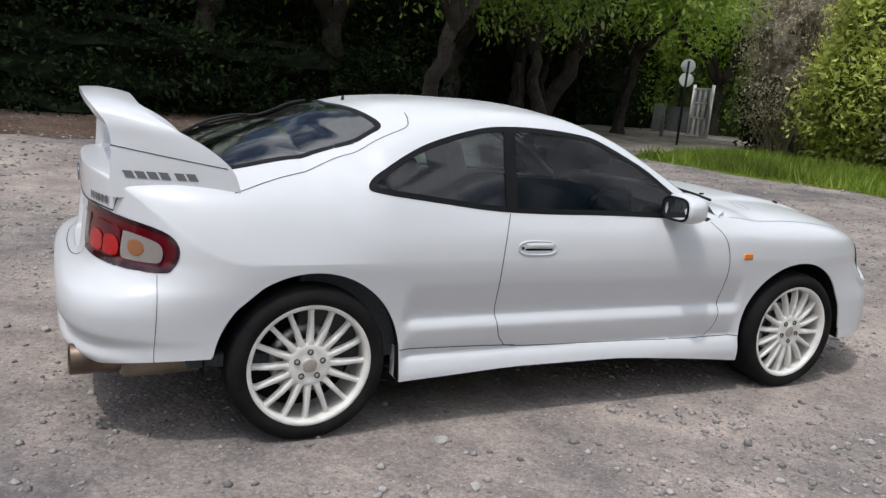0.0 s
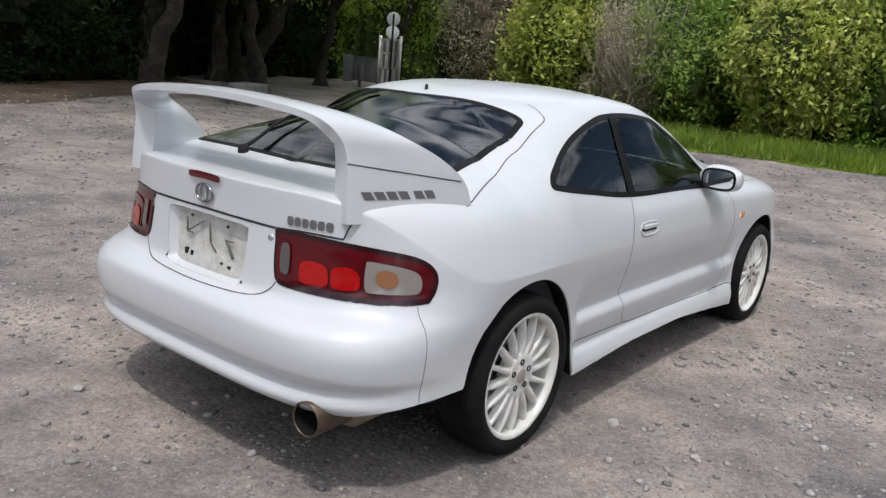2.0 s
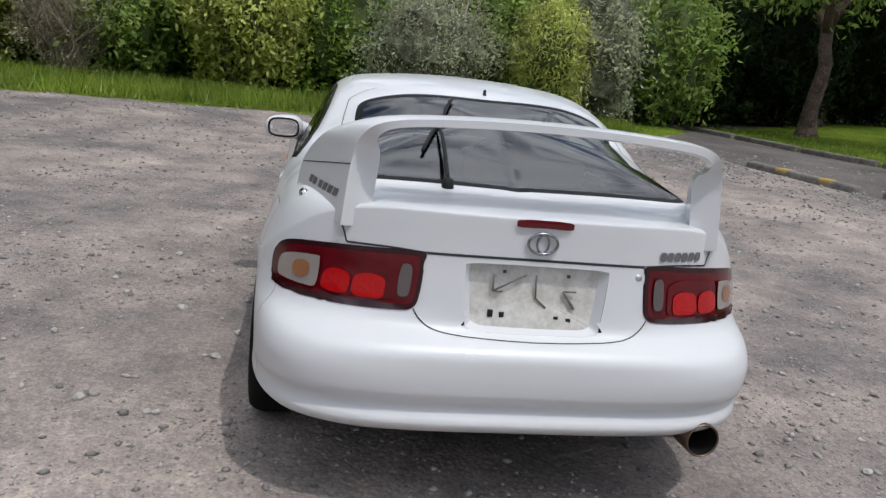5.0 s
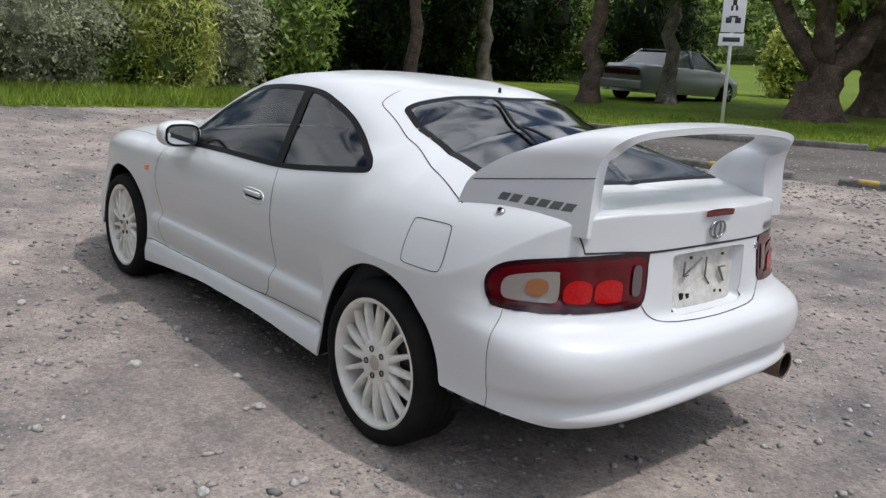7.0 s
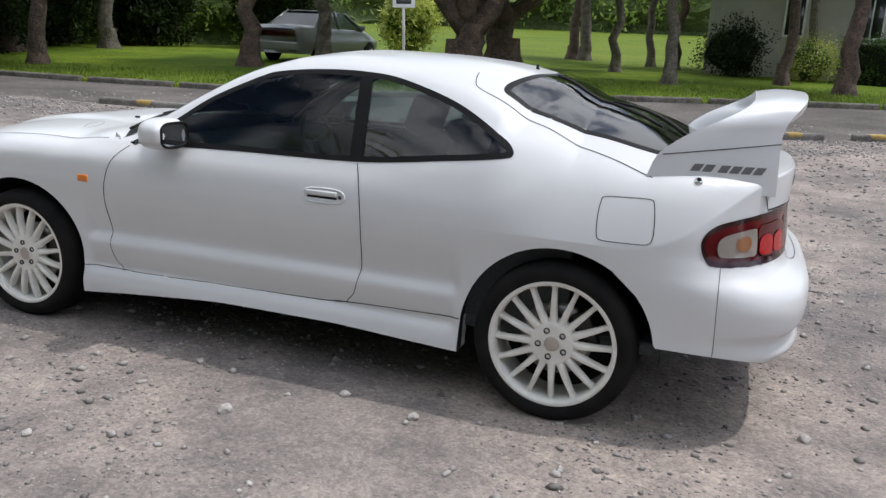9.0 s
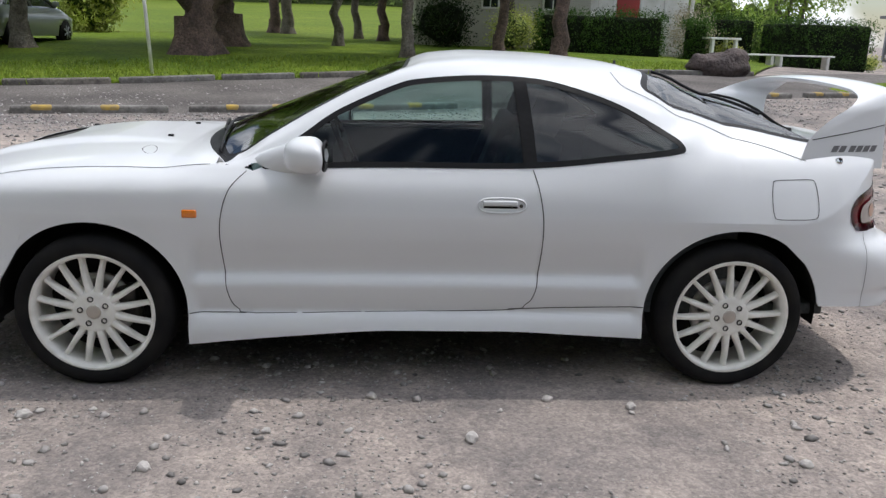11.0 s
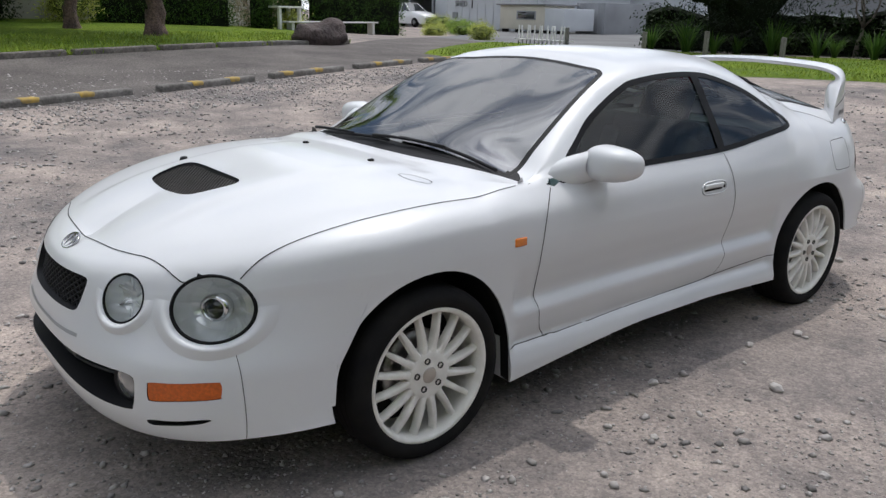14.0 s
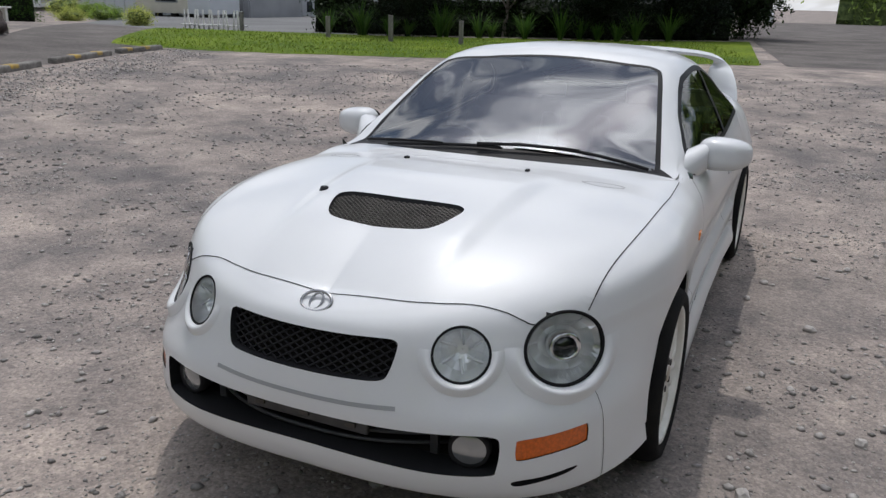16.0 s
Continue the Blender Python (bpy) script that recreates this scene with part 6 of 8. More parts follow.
def shrub(x, y, rx, ry, h, label, seed, leaves, count, leaf=0.08, twigs=14, group="roadside shrubs", name="shrub", clump=26, spread=0.13, low=0.12, slim=0.42, twig_mat=None, droop=0.0, core=True):
    rng = random.Random(seed)
    z = ground_z(x, y)
    t = thing(name, label, name, group=group)
    t.location = (x, y, z)
    pieces = []
    for i in range(twigs):
        a_ = rng.uniform(0, 2 * math.pi)
        e = (math.cos(a_) * rx * rng.uniform(0.3, 0.95), math.sin(a_) * ry * rng.uniform(0.3, 0.95), h * rng.uniform(0.45, 0.98))
        pieces.append(limb((rng.uniform(-0.2, 0.2) * rx, rng.uniform(-0.2, 0.2) * ry, 0), e, 0.013 if twig_mat else 0.028, 0.003 if twig_mat else 0.006, seed * 31 + i, 0.3, 6))
    if pieces:
        part("stem_tangle", joined(*pieces), twig_mat or M_BARKG, t, "thin branching stems")
    def bulge(d):
        return 0.74 + 0.34 * noise.noise(d * 1.9 + Vector((seed, 0, 0))) + 0.16 * noise.noise(d * 4.7)
    # solid core, coloured as the shade seen through the leaves
    if core:
        bm = bmesh.new()
        bmesh.ops.create_icosphere(bm, subdivisions=3, radius=1)
        for v in bm.verts:
            k = bulge(v.co) * 0.80
            v.co = Vector((v.co.x * k * rx, v.co.y * k * ry, h * 0.46 + v.co.z * k * h * 0.58))
        part("shade_core", bm, core_of(leaves), t, "solid core darkened to stand for inner shade", smooth=False)
    rg = np.random.default_rng(seed)
    tufts = max(1, int(count * 1.5) // clump)
    blobs = []
    for i in range(tufts):
        d = Vector(rg.normal(size=3)).normalized()
        k = bulge(d) * rg.uniform(0.80, 1.12)
        blobs.append((d.x * k * rx, d.y * k * ry, max(h * 0.46 + d.z * k * h * 0.60, 0.08), 0.02, 0.02, 0.02))
    fast_part("crown", cloud(blobs, int(count * 1.5), leaf, seed, clump=clump, spread=spread, slim=slim, droop=droop, even=True), leaves, t)
    return t


def belt(points, height, label, seed, leaves, count, leaf=0.16, group="thickets", clump=30, spread=0.22, depth=0.8):
    """A long uneven wall of growth."""
    t = thing("thicket", label, "thicket", group=group)
    P = resample(points, 40)
    rg = np.random.default_rng(seed)
    vs, fs = [], []

    def at(u, v):
        k = min(int(u * 39), 38)
        p = P[k].lerp(P[k + 1], u * 39 - k)
        tow = Vector((-p.x, -p.y, 0)).normalized()
        top = height * (0.85 + 0.35 * noise.noise(Vector((u * 9, seed, 0))))
        out = depth * (noise.noise(Vector((u * 14, v * 3.5, seed))) + 0.5 * noise.noise(Vector((u * 40, v * 9, seed)))) - depth * 0.6 * v * v
        q = p + tow * out
        return Vector((q.x, q.y, ground_z(p.x, p.y) - 0.1 + v * top)), tow
    for i in range(60):
        for j in range(14):
            vs.append(at(i / 59, j / 13)[0])
    for i in range(59):
        for j in range(13):
            fs.append((i * 14 + j, (i + 1) * 14 + j, (i + 1) * 14 + j + 1, i * 14 + j + 1))
    part("shade_core", (vs, fs), core_of(leaves), t, "solid core darkened to stand for inner shade", smooth=False)
    blobs = []
    for i in range(max(1, count // clump)):
        q, tow = at(rg.random() * 0.999, rg.random() ** 0.8 * 1.05)
        q = q + tow * rg.uniform(0.0, 0.45)
        blobs.append((q.x, q.y, q.z, 0.02, 0.02, 0.02))
    fast_part("crown", cloud(blobs, count, leaf, seed, clump=clump, spread=spread, even=True), leaves, t)
    return t


# east side: shrubs behind the long grass
shrub(13.35, 10.1, 1.7, 1.7, 5.0, "brownish half-bare shrub beside the gate", 11, M_LBROWN, 8500, 0.080, 90, twig_mat=M_TWIG)
shrub(14.6, 11.8, 1.0, 0.8, 2.2, "dark shrub beside the gate post", 12, M_LDARK, 3000, 0.121)
shrub(13.0, 7.7, 1.35, 1.4, 4.3, "broad-leaved yellow-green shrub on grass strip", 13, M_LYEL, 11000, 0.135, slim=0.5, clump=22, spread=0.16)
shrub(12.45, 5.55, 1.2, 1.2, 2.9, "tangled half-bare brown twiggy shrub", 14, M_LBROWN, 3200, 0.070, 340, twig_mat=M_TWIG, core=False)
shrub(14.2, 7.0, 1.2, 1.6, 4.8, "tall dark green shrub behind others", 15, M_LMID, 5000, 0.149)
shrub(13.2, 4.6, 1.4, 1.5, 3.4, "mid green dense roadside shrub", 16, M_LMID, 6500, 0.135)
shrub(12.4, 2.2, 1.3, 1.4, 3.6, "yellow-green fine-leaved shrub on grass strip", 17, M_LYEL, 8000, 0.135)
shrub(14.2, 3.3, 1.5, 1.8, 4.6, "tall mid green shrub behind others", 18, M_LMID, 6000, 0.162)
shrub(13.6, 0.4, 1.5, 1.6, 4.2, "fresh green shrub behind grey one", 19, M_LBRIGHT, 6500, 0.149)
shrub(12.1, -1.4, 1.3, 1.65, 2.7, "grey-green small-leaved sprawling shrub", 20, M_LGREY, 9500, 0.074, 60, clump=20, twig_mat=M_TWIG)
shrub(13.7, -2.6, 1.4, 1.6, 4.4, "dark green tall shrub behind others", 21, M_LMID, 5500, 0.149)
shrub(12.0, -3.9, 0.9, 0.85, 2.6, "feathery yellow-green conifer shrub", 22, M_LYEL, 6500, 0.135, slim=0.2, droop=0.5)
shrub(13.0, -5.3, 1.2, 1.2, 3.4, "grey-green upright leafy shrub", 23, M_LGREY, 4500, 0.108)
shrub(14.6, -4.8, 1.4, 1.6, 4.6, "dark evergreen shrub behind others", 24, M_LMID, 5000, 0.162)
shrub(14.2, -7.4, 1.5, 1.5, 3.8, "dark green shrub with hollow base", 25, M_LMID, 5000, 0.149, low=0.25)
shrub(16.4, -9.2, 1.9, 1.7, 4.4, "dark evergreen shrub below trees", 26, M_LDARK, 6000, 0.162)
shrub(17.6, -12.6, 2.0, 1.9, 4.6, "dark evergreen shrub below trees", 27, M_LDARK, 6000, 0.176)
shrub(19.5, -16.4, 2.2, 2.2, 5.0, "dark evergreen shrub below trees", 28, M_LDARK, 6000, 0.189)
shrub(19.0, -20.6, 2.4, 2.4, 5.0, "dark evergreen shrub behind parked car", 29, M_LDARK, 6000, 0.203)
shrub(15.5, -24.2, 2.4, 2.0, 4.6, "dark evergreen shrub behind parked car", 30, M_LDARK, 6000, 0.203)
shrub(11.0, -26.4, 1.3, 1.3, 2.6, "pale yellow-green bush on the lawn", 31, M_LYEL, 4000, 0.176)
belt([(17.2, 13.6), (15.8, 10.5), (15.2, 5), (15.0, 0), (15.2, -4), (16.2, -8), (19.5, -12.5), (22, -17), (22, -22), (17.5, -27.5)], 5.2, "mixed green thicket behind the shrubs", 32, M_LMID, 26000, 0.216)
belt([(14.6, 10.6), (14.0, 8), (14.0, 4), (13.9, 0), (14.2, -4), (15.4, -7.6)], 2.4, "green undergrowth below the shrubs", 33, M_LMID, 9000, 0.162)

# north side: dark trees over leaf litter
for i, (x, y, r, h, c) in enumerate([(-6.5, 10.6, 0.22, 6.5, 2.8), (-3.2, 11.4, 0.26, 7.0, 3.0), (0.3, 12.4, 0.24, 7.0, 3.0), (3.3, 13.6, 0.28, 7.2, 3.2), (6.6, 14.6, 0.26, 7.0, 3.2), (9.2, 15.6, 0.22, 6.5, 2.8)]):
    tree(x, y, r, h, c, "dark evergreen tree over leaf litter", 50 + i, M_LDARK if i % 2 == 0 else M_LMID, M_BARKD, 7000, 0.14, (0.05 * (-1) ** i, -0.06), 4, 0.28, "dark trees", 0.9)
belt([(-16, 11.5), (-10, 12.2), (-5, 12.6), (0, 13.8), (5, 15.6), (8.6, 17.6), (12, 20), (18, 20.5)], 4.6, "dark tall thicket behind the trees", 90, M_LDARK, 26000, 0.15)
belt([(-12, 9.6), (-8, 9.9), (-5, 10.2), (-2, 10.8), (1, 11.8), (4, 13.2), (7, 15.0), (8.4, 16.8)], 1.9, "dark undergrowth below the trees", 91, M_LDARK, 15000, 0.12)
tree(8.0, 12.4, 0.16, 6.0, 2.6, "leaning green tree beside the lane", 64, M_LMID, M_BARKD, 11000, 0.14, (-0.25, -0.10), 3, 0.32, "dark trees", 2.0)
tree(4.2, 10.6, 0.17, 7.0, 4.4, "green tree with low overhanging boughs", 65, M_LBRIGHT, M_BARKD, 16000, 0.14, (0.0, -0.5), 5, 0.30, "dark trees", 2.4)

tree(9.4, 14.8, 0.24, 7.5, 4.8, "green spreading tree over the lane", 66, M_LSKY, M_BARKD, 14000, 0.16, (0.25, -0.4), 5, 0.3, "dark trees", 2.7)
tree(12.6, 15.4, 0.15, 6.2, 3.0, "bright leafy green tree beside the round sign", 67, M_LSKY, M_BARKD, 12000, 0.17, (0.05, -0.12), 5, 0.36, "dark trees", 2.9)
for i, (x, y) in enumerate([(10.8, 17.2), (13.0, 19.6), (19.6, 19.0), (22.5, 13.5)]):
    tree(x, y, 0.22, 7.5, 4.2, "dark green tree round the gate", 70 + i, M_LDARK if i < 2 else M_LSKY, M_BARKD, 11000, 0.17, (0.04, -0.05), 4, 0.25, "dark trees", 1.2)
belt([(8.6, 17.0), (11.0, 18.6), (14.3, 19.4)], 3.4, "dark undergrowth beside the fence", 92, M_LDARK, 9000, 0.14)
belt([(14.5, 21.5), (19, 20.4), (22, 17.5), (22, 13)], 7.5, "bright green trees behind the gate", 93, M_LSKY, 14000, 0.22)

# south lawn trees
tree(4.66, -15.1, 0.44, 8.0, 4.2, "large red-barked tree with spreading fork", 101, M_LMID, M_BARK, 11000, 0.2, (-0.12, 0.02), 4, 0.16, clear=2.9)
tree(4.70, -18.5, 0.46, 7.5, 4.2, "large red-barked tree with heavy low limbs", 102, M_LMID, M_BARK, 11000, 0.2, (0.1, 0.0), 4, 0.18, clear=2.9)
for i, (x, y, r, h, c) in enumerate([(-0.15, -15.6, 0.15, 5, 1.8), (-2.6, -18.0, 0.15, 5, 1.9), (-3.4, -21.6, 0.14, 5, 1.8), (-3.8, -15.8, 0.19, 5.5, 2.0), (1.8, -20.2, 0.14, 5.5, 2.0), (0.6, -25.3, 0.17, 6, 2.4), (4.5, -29.6, 0.24, 6, 2.4), (5.1, -30.0, 0.22, 6, 2.2), (1.55, -26.8, 0.15, 6, 2.2), (9.7, -13.6, 0.24, 7, 3.2), (8.7, -15.5, 0.21, 7, 3.0), (17.5, -13.6, 0.25, 8, 3.4), (17.2, -17.0, 0.25, 8, 3.4), (14.0, -11.2, 0.20, 7, 3.0)]):
    tree(x, y, r, h, c, "slim grey-brown park tree on lawn", 110 + i, M_LMID if i % 3 else M_LBRIGHT, M_BARK if i % 2 else M_BARKG, 6500, 0.19, (0.04 * (-1) ** i, 0.02), 3, 0.5 if i < 9 else 0.38, clear=2.9)
belt([(60, -70), (35, -80), (15, -82), (0, -82), (-15, -80), (-30, -74)], 9.0, "far dark green tree belt", 140, M_LMID, 9000, 0.7, "far trees", spread=0.9, depth=3.0)
# unseen north-west: what stands behind the camera
belt([(-34, 6), (-32, 16), (-24, 24), (-12, 26), (0, 27)], 6.5, "tree row across the gravel", 160, M_LMID, 9000, 0.45, "far trees", spread=0.6, depth=2.0)


# ---- grass ----
def blades(name, A, B, count, h0, h1, seed, label, wide=0.012, bias=1.0):
    rng = np.random.default_rng(seed)
    a_, b_ = resample(A, 200), resample(B, 200)
    vs = np.zeros((count, 3, 3), np.float32)
    for i in range(count):
        k = int(rng.integers(0, 200))
        p = a_[k].lerp(b_[k], rng.random() ** bias)
        x, y = p.x + rng.normal() * 0.1, p.y + rng.normal() * 0.1
        z = ground_z(x, y) + 0.03
        an, h = rng.random() * 6.283, rng.uniform(h0, h1)
        dx, dy = math.cos(an) * wide, math.sin(an) * wide
        lx, ly = rng.normal() * h * 0.4, rng.normal() * h * 0.4
        vs[i] = ((x - dx, y - dy, z), (x + dx, y + dy, z), (x + lx, y + ly, z + h))
    ob = fast_part(name, (vs.reshape(-1, 3), np.arange(count * 3).reshape(-1, 3)), M_BLADE)
    return tagged(ob, label, "grass", kind="stuff")


EAST = [(7.4, 8.1), (7.8, 7.2), (8.0, 6.2), (8.8, 4.6), (9.1, 3.4), (9.45, 1.2), (9.55, -0.7), (9.8, -3.9), (10.4, -5.4)]
EAST2 = [(12, 9.4), (12, 8), (12, 6.5), (12, 4.6), (12, 3.4), (12, 1.2), (12, -0.7), (12, -3.9), (12.4, -5.6)]
blades("long_grass", EAST, EAST2, 22000, 0.08, 0.27, 5, "long green grass below the shrubs", 0.014, 1.2)
blades("lawn_edge_grass", KERB, [(x + 0.5, y - 3.0) for x, y in KERB], 12000, 0.05, 0.13, 6, "short lawn grass along the kerb", 0.016)
blades("verge_grass", [(-8.8, -12.0), (-9.9, -9.3), (-11.9, -4.8), (-13.6, 0.0)], [(-15.0, -16.5), (-17.5, -11.5), (-20, -6), (-23, -2)], 9000, 0.03, 0.09, 7, "short verge grass", 0.02)


# ---- gravel stones ----
def pebbles(name, count, region, s0, s1, seed, label, power=3.0):
    """Loose chips, each a squashed irregular lump, half sunk."""
    rng = np.random.default_rng(seed)
    base = np.array([(1, 0, 0.1), (0.3, 0.9, 0), (-0.8, 0.5, 0.1), (-0.7, -0.6, 0), (0.4, -0.9, 0.1), (0.35, 0.2, 0.8), (-0.35, -0.1, 0.7), (0, 0, -0.5)])
    tri = np.array([(0, 1, 5), (1, 2, 6), (1, 6, 5), (2, 3, 6), (3, 4, 6), (4, 5, 6), (4, 0, 5), (1, 0, 7), (2, 1, 7), (3, 2, 7), (4, 3, 7), (0, 4, 7)])
    xy = region(rng, count)
    s = s0 + (s1 - s0) * rng.random(count) ** power
    b = base[None] * rng.uniform(0.72, 1.28, (count, 8, 3)) * np.stack([s * rng.uniform(0.8, 1.2, count), s * rng.uniform(0.6, 1.0, count), s * rng.uniform(0.5, 0.9, count)], 1)[:, None]
    a = rng.random(count) * 6.283
    c, q = np.cos(a)[:, None], np.sin(a)[:, None]
    z = np.array([ground_z(x, y) for x, y in xy])
    V_ = np.stack([b[..., 0] * c - b[..., 1] * q + xy[:, :1], b[..., 0] * q + b[..., 1] * c + xy[:, 1:], b[..., 2] + (z + s * 0.10)[:, None]], 2)
    F_ = tri[None] + 8 * np.arange(count)[:, None, None]
    return tagged(fast_part(name, (V_.reshape(-1, 3), F_.reshape(-1, 3)), M_STONE), label, "gravel", kind="stuff")


def ring(r0, r1, patchy=0.0):
    def f(rng, count):
        out = []
        while len(out) < count:
            r, a_ = math.sqrt(rng.uniform(r0 * r0, r1 * r1)), rng.random() * 6.283
            x, y = r * math.cos(a_), r * math.sin(a_)
            if not patchy or noise.noise(Vector((x * 0.9, y * 0.9, 3.1))) + 0.5 * noise.noise(Vector((x * 2.7, y * 2.7, 8.0))) > rng.uniform(-0.5, 0.5) * patchy:
                out.append((x, y))
        return np.array(out)
    return f


def along_stops(rng, count):
    t, o = rng.random(count), rng.uniform(-0.4, 1.2, count)
    return np.stack([9 - 18 * t + o * 0.3, -5.0 - 5.6 * t + o], 1)


pebbles("gravel_grit", 42000, ring(0.3, 4.6, 1.0), 0.0025, 0.009, 21, "fine loose grey grit round the car", 1.6)
pebbles("gravel_near", 9000, ring(0.3, 4.6, 1.2), 0.007, 0.026, 24, "small loose grey stones round the car", 3.2)
pebbles("gravel_far", 34000, ring(4.4, 11.0, 1.0), 0.006, 0.032, 22, "loose grey stones on the parking ground", 3.0)
pebbles("gravel_heap", 5000, along_stops, 0.01, 0.035, 23, "loose stones along the wheel stops")


def stone(x, y, s, seed, turn=0.0):
    rng = random.Random(seed)
    bm = bmesh.new()
    bmesh.ops.create_icosphere(bm, subdivisions=2, radius=s)
    for v in bm.verts:
        k = 1 + 0.35 * noise.noise(v.co * (1.3 / s) + Vector((seed, 0, 0)))
        v.co = Vector((v.co.x * k, v.co.y * k * 0.8, v.co.z * k * 0.62))
    ob = part("stone", bm, M_STONE, None, smooth=False)
    ob.matrix_basis = Matrix.Translation((x, y, ground_z(x, y) + s * 0.35)) @ Matrix.Rotation(turn, 4, "Z")
    return tagged(ob, "loose grey stone lying on the gravel", "stone", "loose stones")


for i, (x, y, s) in enumerate([(-0.765, -1.0, 0.028), (-0.80, -1.364, 0.024), (-2.18, 0.606, 0.026), (-0.506, 0.994, 0.022), (-0.178, 1.311, 0.030), (0.185, 0.971, 0.022), (1.435, 1.14, 0.030), (-0.823, 1.058, 0.024),
                               (0.9, 1.5, 0.026), (1.7, 1.35, 0.03), (0.3, 1.75, 0.02), (-1.3, 1.5, 0.024), (-2.9, -0.4, 0.022), (-2.6, 0.9, 0.02), (1.1, -1.5, 0.024), (-0.3, -1.7, 0.02), (2.6, -0.9, 0.03), (2.9, 0.3, 0.024), (0.55, 1.25, 0.018), (-1.75, -1.5, 0.022)]):
    stone(x, y, s, i + 1, i * 1.1)


# ---- kerb, wheel stops, boulder ----
M_TIMBER = mat("weathered_timber", (0.20, 0.18, 0.155), 0.9, vary=0.5, scale=6, tint=(0.10, 0.09, 0.08), fine=0.3, fscale=30, bump=0.6, bscale=40)
M_CURB = mat("old_concrete", (0.21, 0.20, 0.185), 0.9, vary=0.5, scale=5, tint=(0.13, 0.12, 0.11), fine=0.25, fscale=30, bump=0.5, bscale=40)
M_YELLOW = mat("worn_yellow_paint", (0.50, 0.33, 0.06), 0.8, vary=0.5, scale=10, tint=(0.26, 0.20, 0.10))


def along(p, q, s):
    return p[0] + (q[0] - p[0]) * s, p[1] + (q[1] - p[1]) * s


def bar(name, p, q, w, h, material, label, category, group, bevel=0.02):
    L = math.hypot(q[0] - p[0], q[1] - p[1])
    a_ = math.atan2(q[1] - p[1], q[0] - p[0])
    z = min(ground_z(*p), ground_z(*q))
    ob = part(name, bbox(0, L, -w / 2, w / 2, -0.06, h, bevel, 2), material)
    dz = ground_z(*q) - ground_z(*p)
    ob.matrix_basis = Matrix.Translation((p[0], p[1], ground_z(*p))) @ Matrix.Rotation(a_, 4, "Z") @ Matrix.Rotation(-math.atan2(dz, L), 4, "Y")
    return tagged(ob, label, category, group)


for i in range(len(KERB) - 1):
    for k in range(2):
        p, q = along(KERB[i], KERB[i + 1], 0.5 * k + 0.01), along(KERB[i], KERB[i + 1], 0.5 * k + 0.47)
        bar("kerb_log", p, q, 0.16, 0.11, M_TIMBER if (i + k) % 3 else M_CURB, "weathered low kerb piece along the lawn", "kerb", "lawn kerb", 0.03)
for i, (p, q) in enumerate([((7.2, -5.95), (5.3, -6.45)), ((5.0, -6.65), (3.2, -7.3)), ((2.95, -7.4), (1.42, -7.85)), ((0.9, -7.97), (-0.82, -8.55)), ((-1.25, -8.65), (-2.95, -9.2)), ((-3.35, -9.35), (-5.05, -9.92)), ((-5.45, -10.08), (-7.1, -10.6)), ((-7.45, -10.72), (-8.75, -10.95))]):
    w = bar("wheel_stop", p, q, 0.17, 0.095, M_CURB, "worn concrete wheel stop with yellow paint patches", "wheel stop", "wheel stops", 0.035)
    L = math.hypot(q[0] - p[0], q[1] - p[1])
    for s in ((0.12, 0.26), (0.55, 0.68)) if i % 2 else ((0.30, 0.42), (0.70, 0.82)):
        part("paint_patch", bbox(L * s[0], L * s[1], -0.089, 0.089, 0.02, 0.0985, 0.03), M_YELLOW, w, "worn yellow paint")

bm = bmesh.new()
bmesh.ops.create_icosphere(bm, subdivisions=4, radius=1)
for v in bm.verts:
    c_ = v.co.copy()
    k = 1 + 0.30 * noise.noise(c_ * 1.3 + Vector((3, 1, 7))) + 0.07 * noise.noise(c_ * 8) + 0.20 * noise.cell(c_ * 1.7 + Vector((5, 2, 9)))
    v.co = Vector((c_.x * k * 0.86, c_.y * k * 0.52, max(c_.z * k * 0.40, -0.3)))
bmesh.ops.smooth_vert(bm, verts=bm.verts, factor=0.5, use_axis_x=True, use_axis_y=True, use_axis_z=True)
M_ROCK = mat("dark_basalt", (0.105, 0.080, 0.072), 0.9, vary=0.6, scale=2.2, tint=(0.045, 0.034, 0.034), fine=0.35, fscale=18, bump=0.9, bscale=14)
rock = tagged(part("boulder", bm, M_ROCK), "large dark reddish-brown boulder beside driveway", "boulder")
rock.matrix_basis = pose(-7.3, -14.5, ground_z(-7.3, -14.5) + 0.15, 0, 0, 12)


blk = tagged(part("concrete_block", bbox(-0.40, 0.40, -0.25, 0.25, -0.05, 0.36, 0.03), M_CURB), "weathered grey concrete block beside the leaf litter", "block")
blk.matrix_basis = pose(5.4, 9.4, ground_z(5.4, 9.4), 0, 0, 35)


# ---- signs, gate, fence ----
M_GALV = mat("galvanised_steel", (0.42, 0.43, 0.44), 0.45, metal=0.7, vary=0.2, scale=12)
M_SIGNW = mat("white_sign_face", (0.78, 0.79, 0.80), 0.4, vary=0.08, scale=8)
M_SIGNK = mat("black_sign_print", (0.03, 0.03, 0.03), 0.5)
M_WHITEW = mat("white_painted_wood", (0.72, 0.72, 0.70), 0.6, vary=0.15, scale=3, tint=(0.55, 0.54, 0.50), fine=0.06)
M_CREAM = mat("cream_weatherboard", (0.40, 0.385, 0.325), 0.65, vary=0.15, scale=1.5, fine=0.06)
M_REDDOOR = mat("red_door_paint", (0.30, 0.025, 0.022), 0.5, vary=0.15, scale=4)
M_ROOF = mat("grey_iron_roof", (0.22, 0.22, 0.23), 0.5, vary=0.2, scale=2)
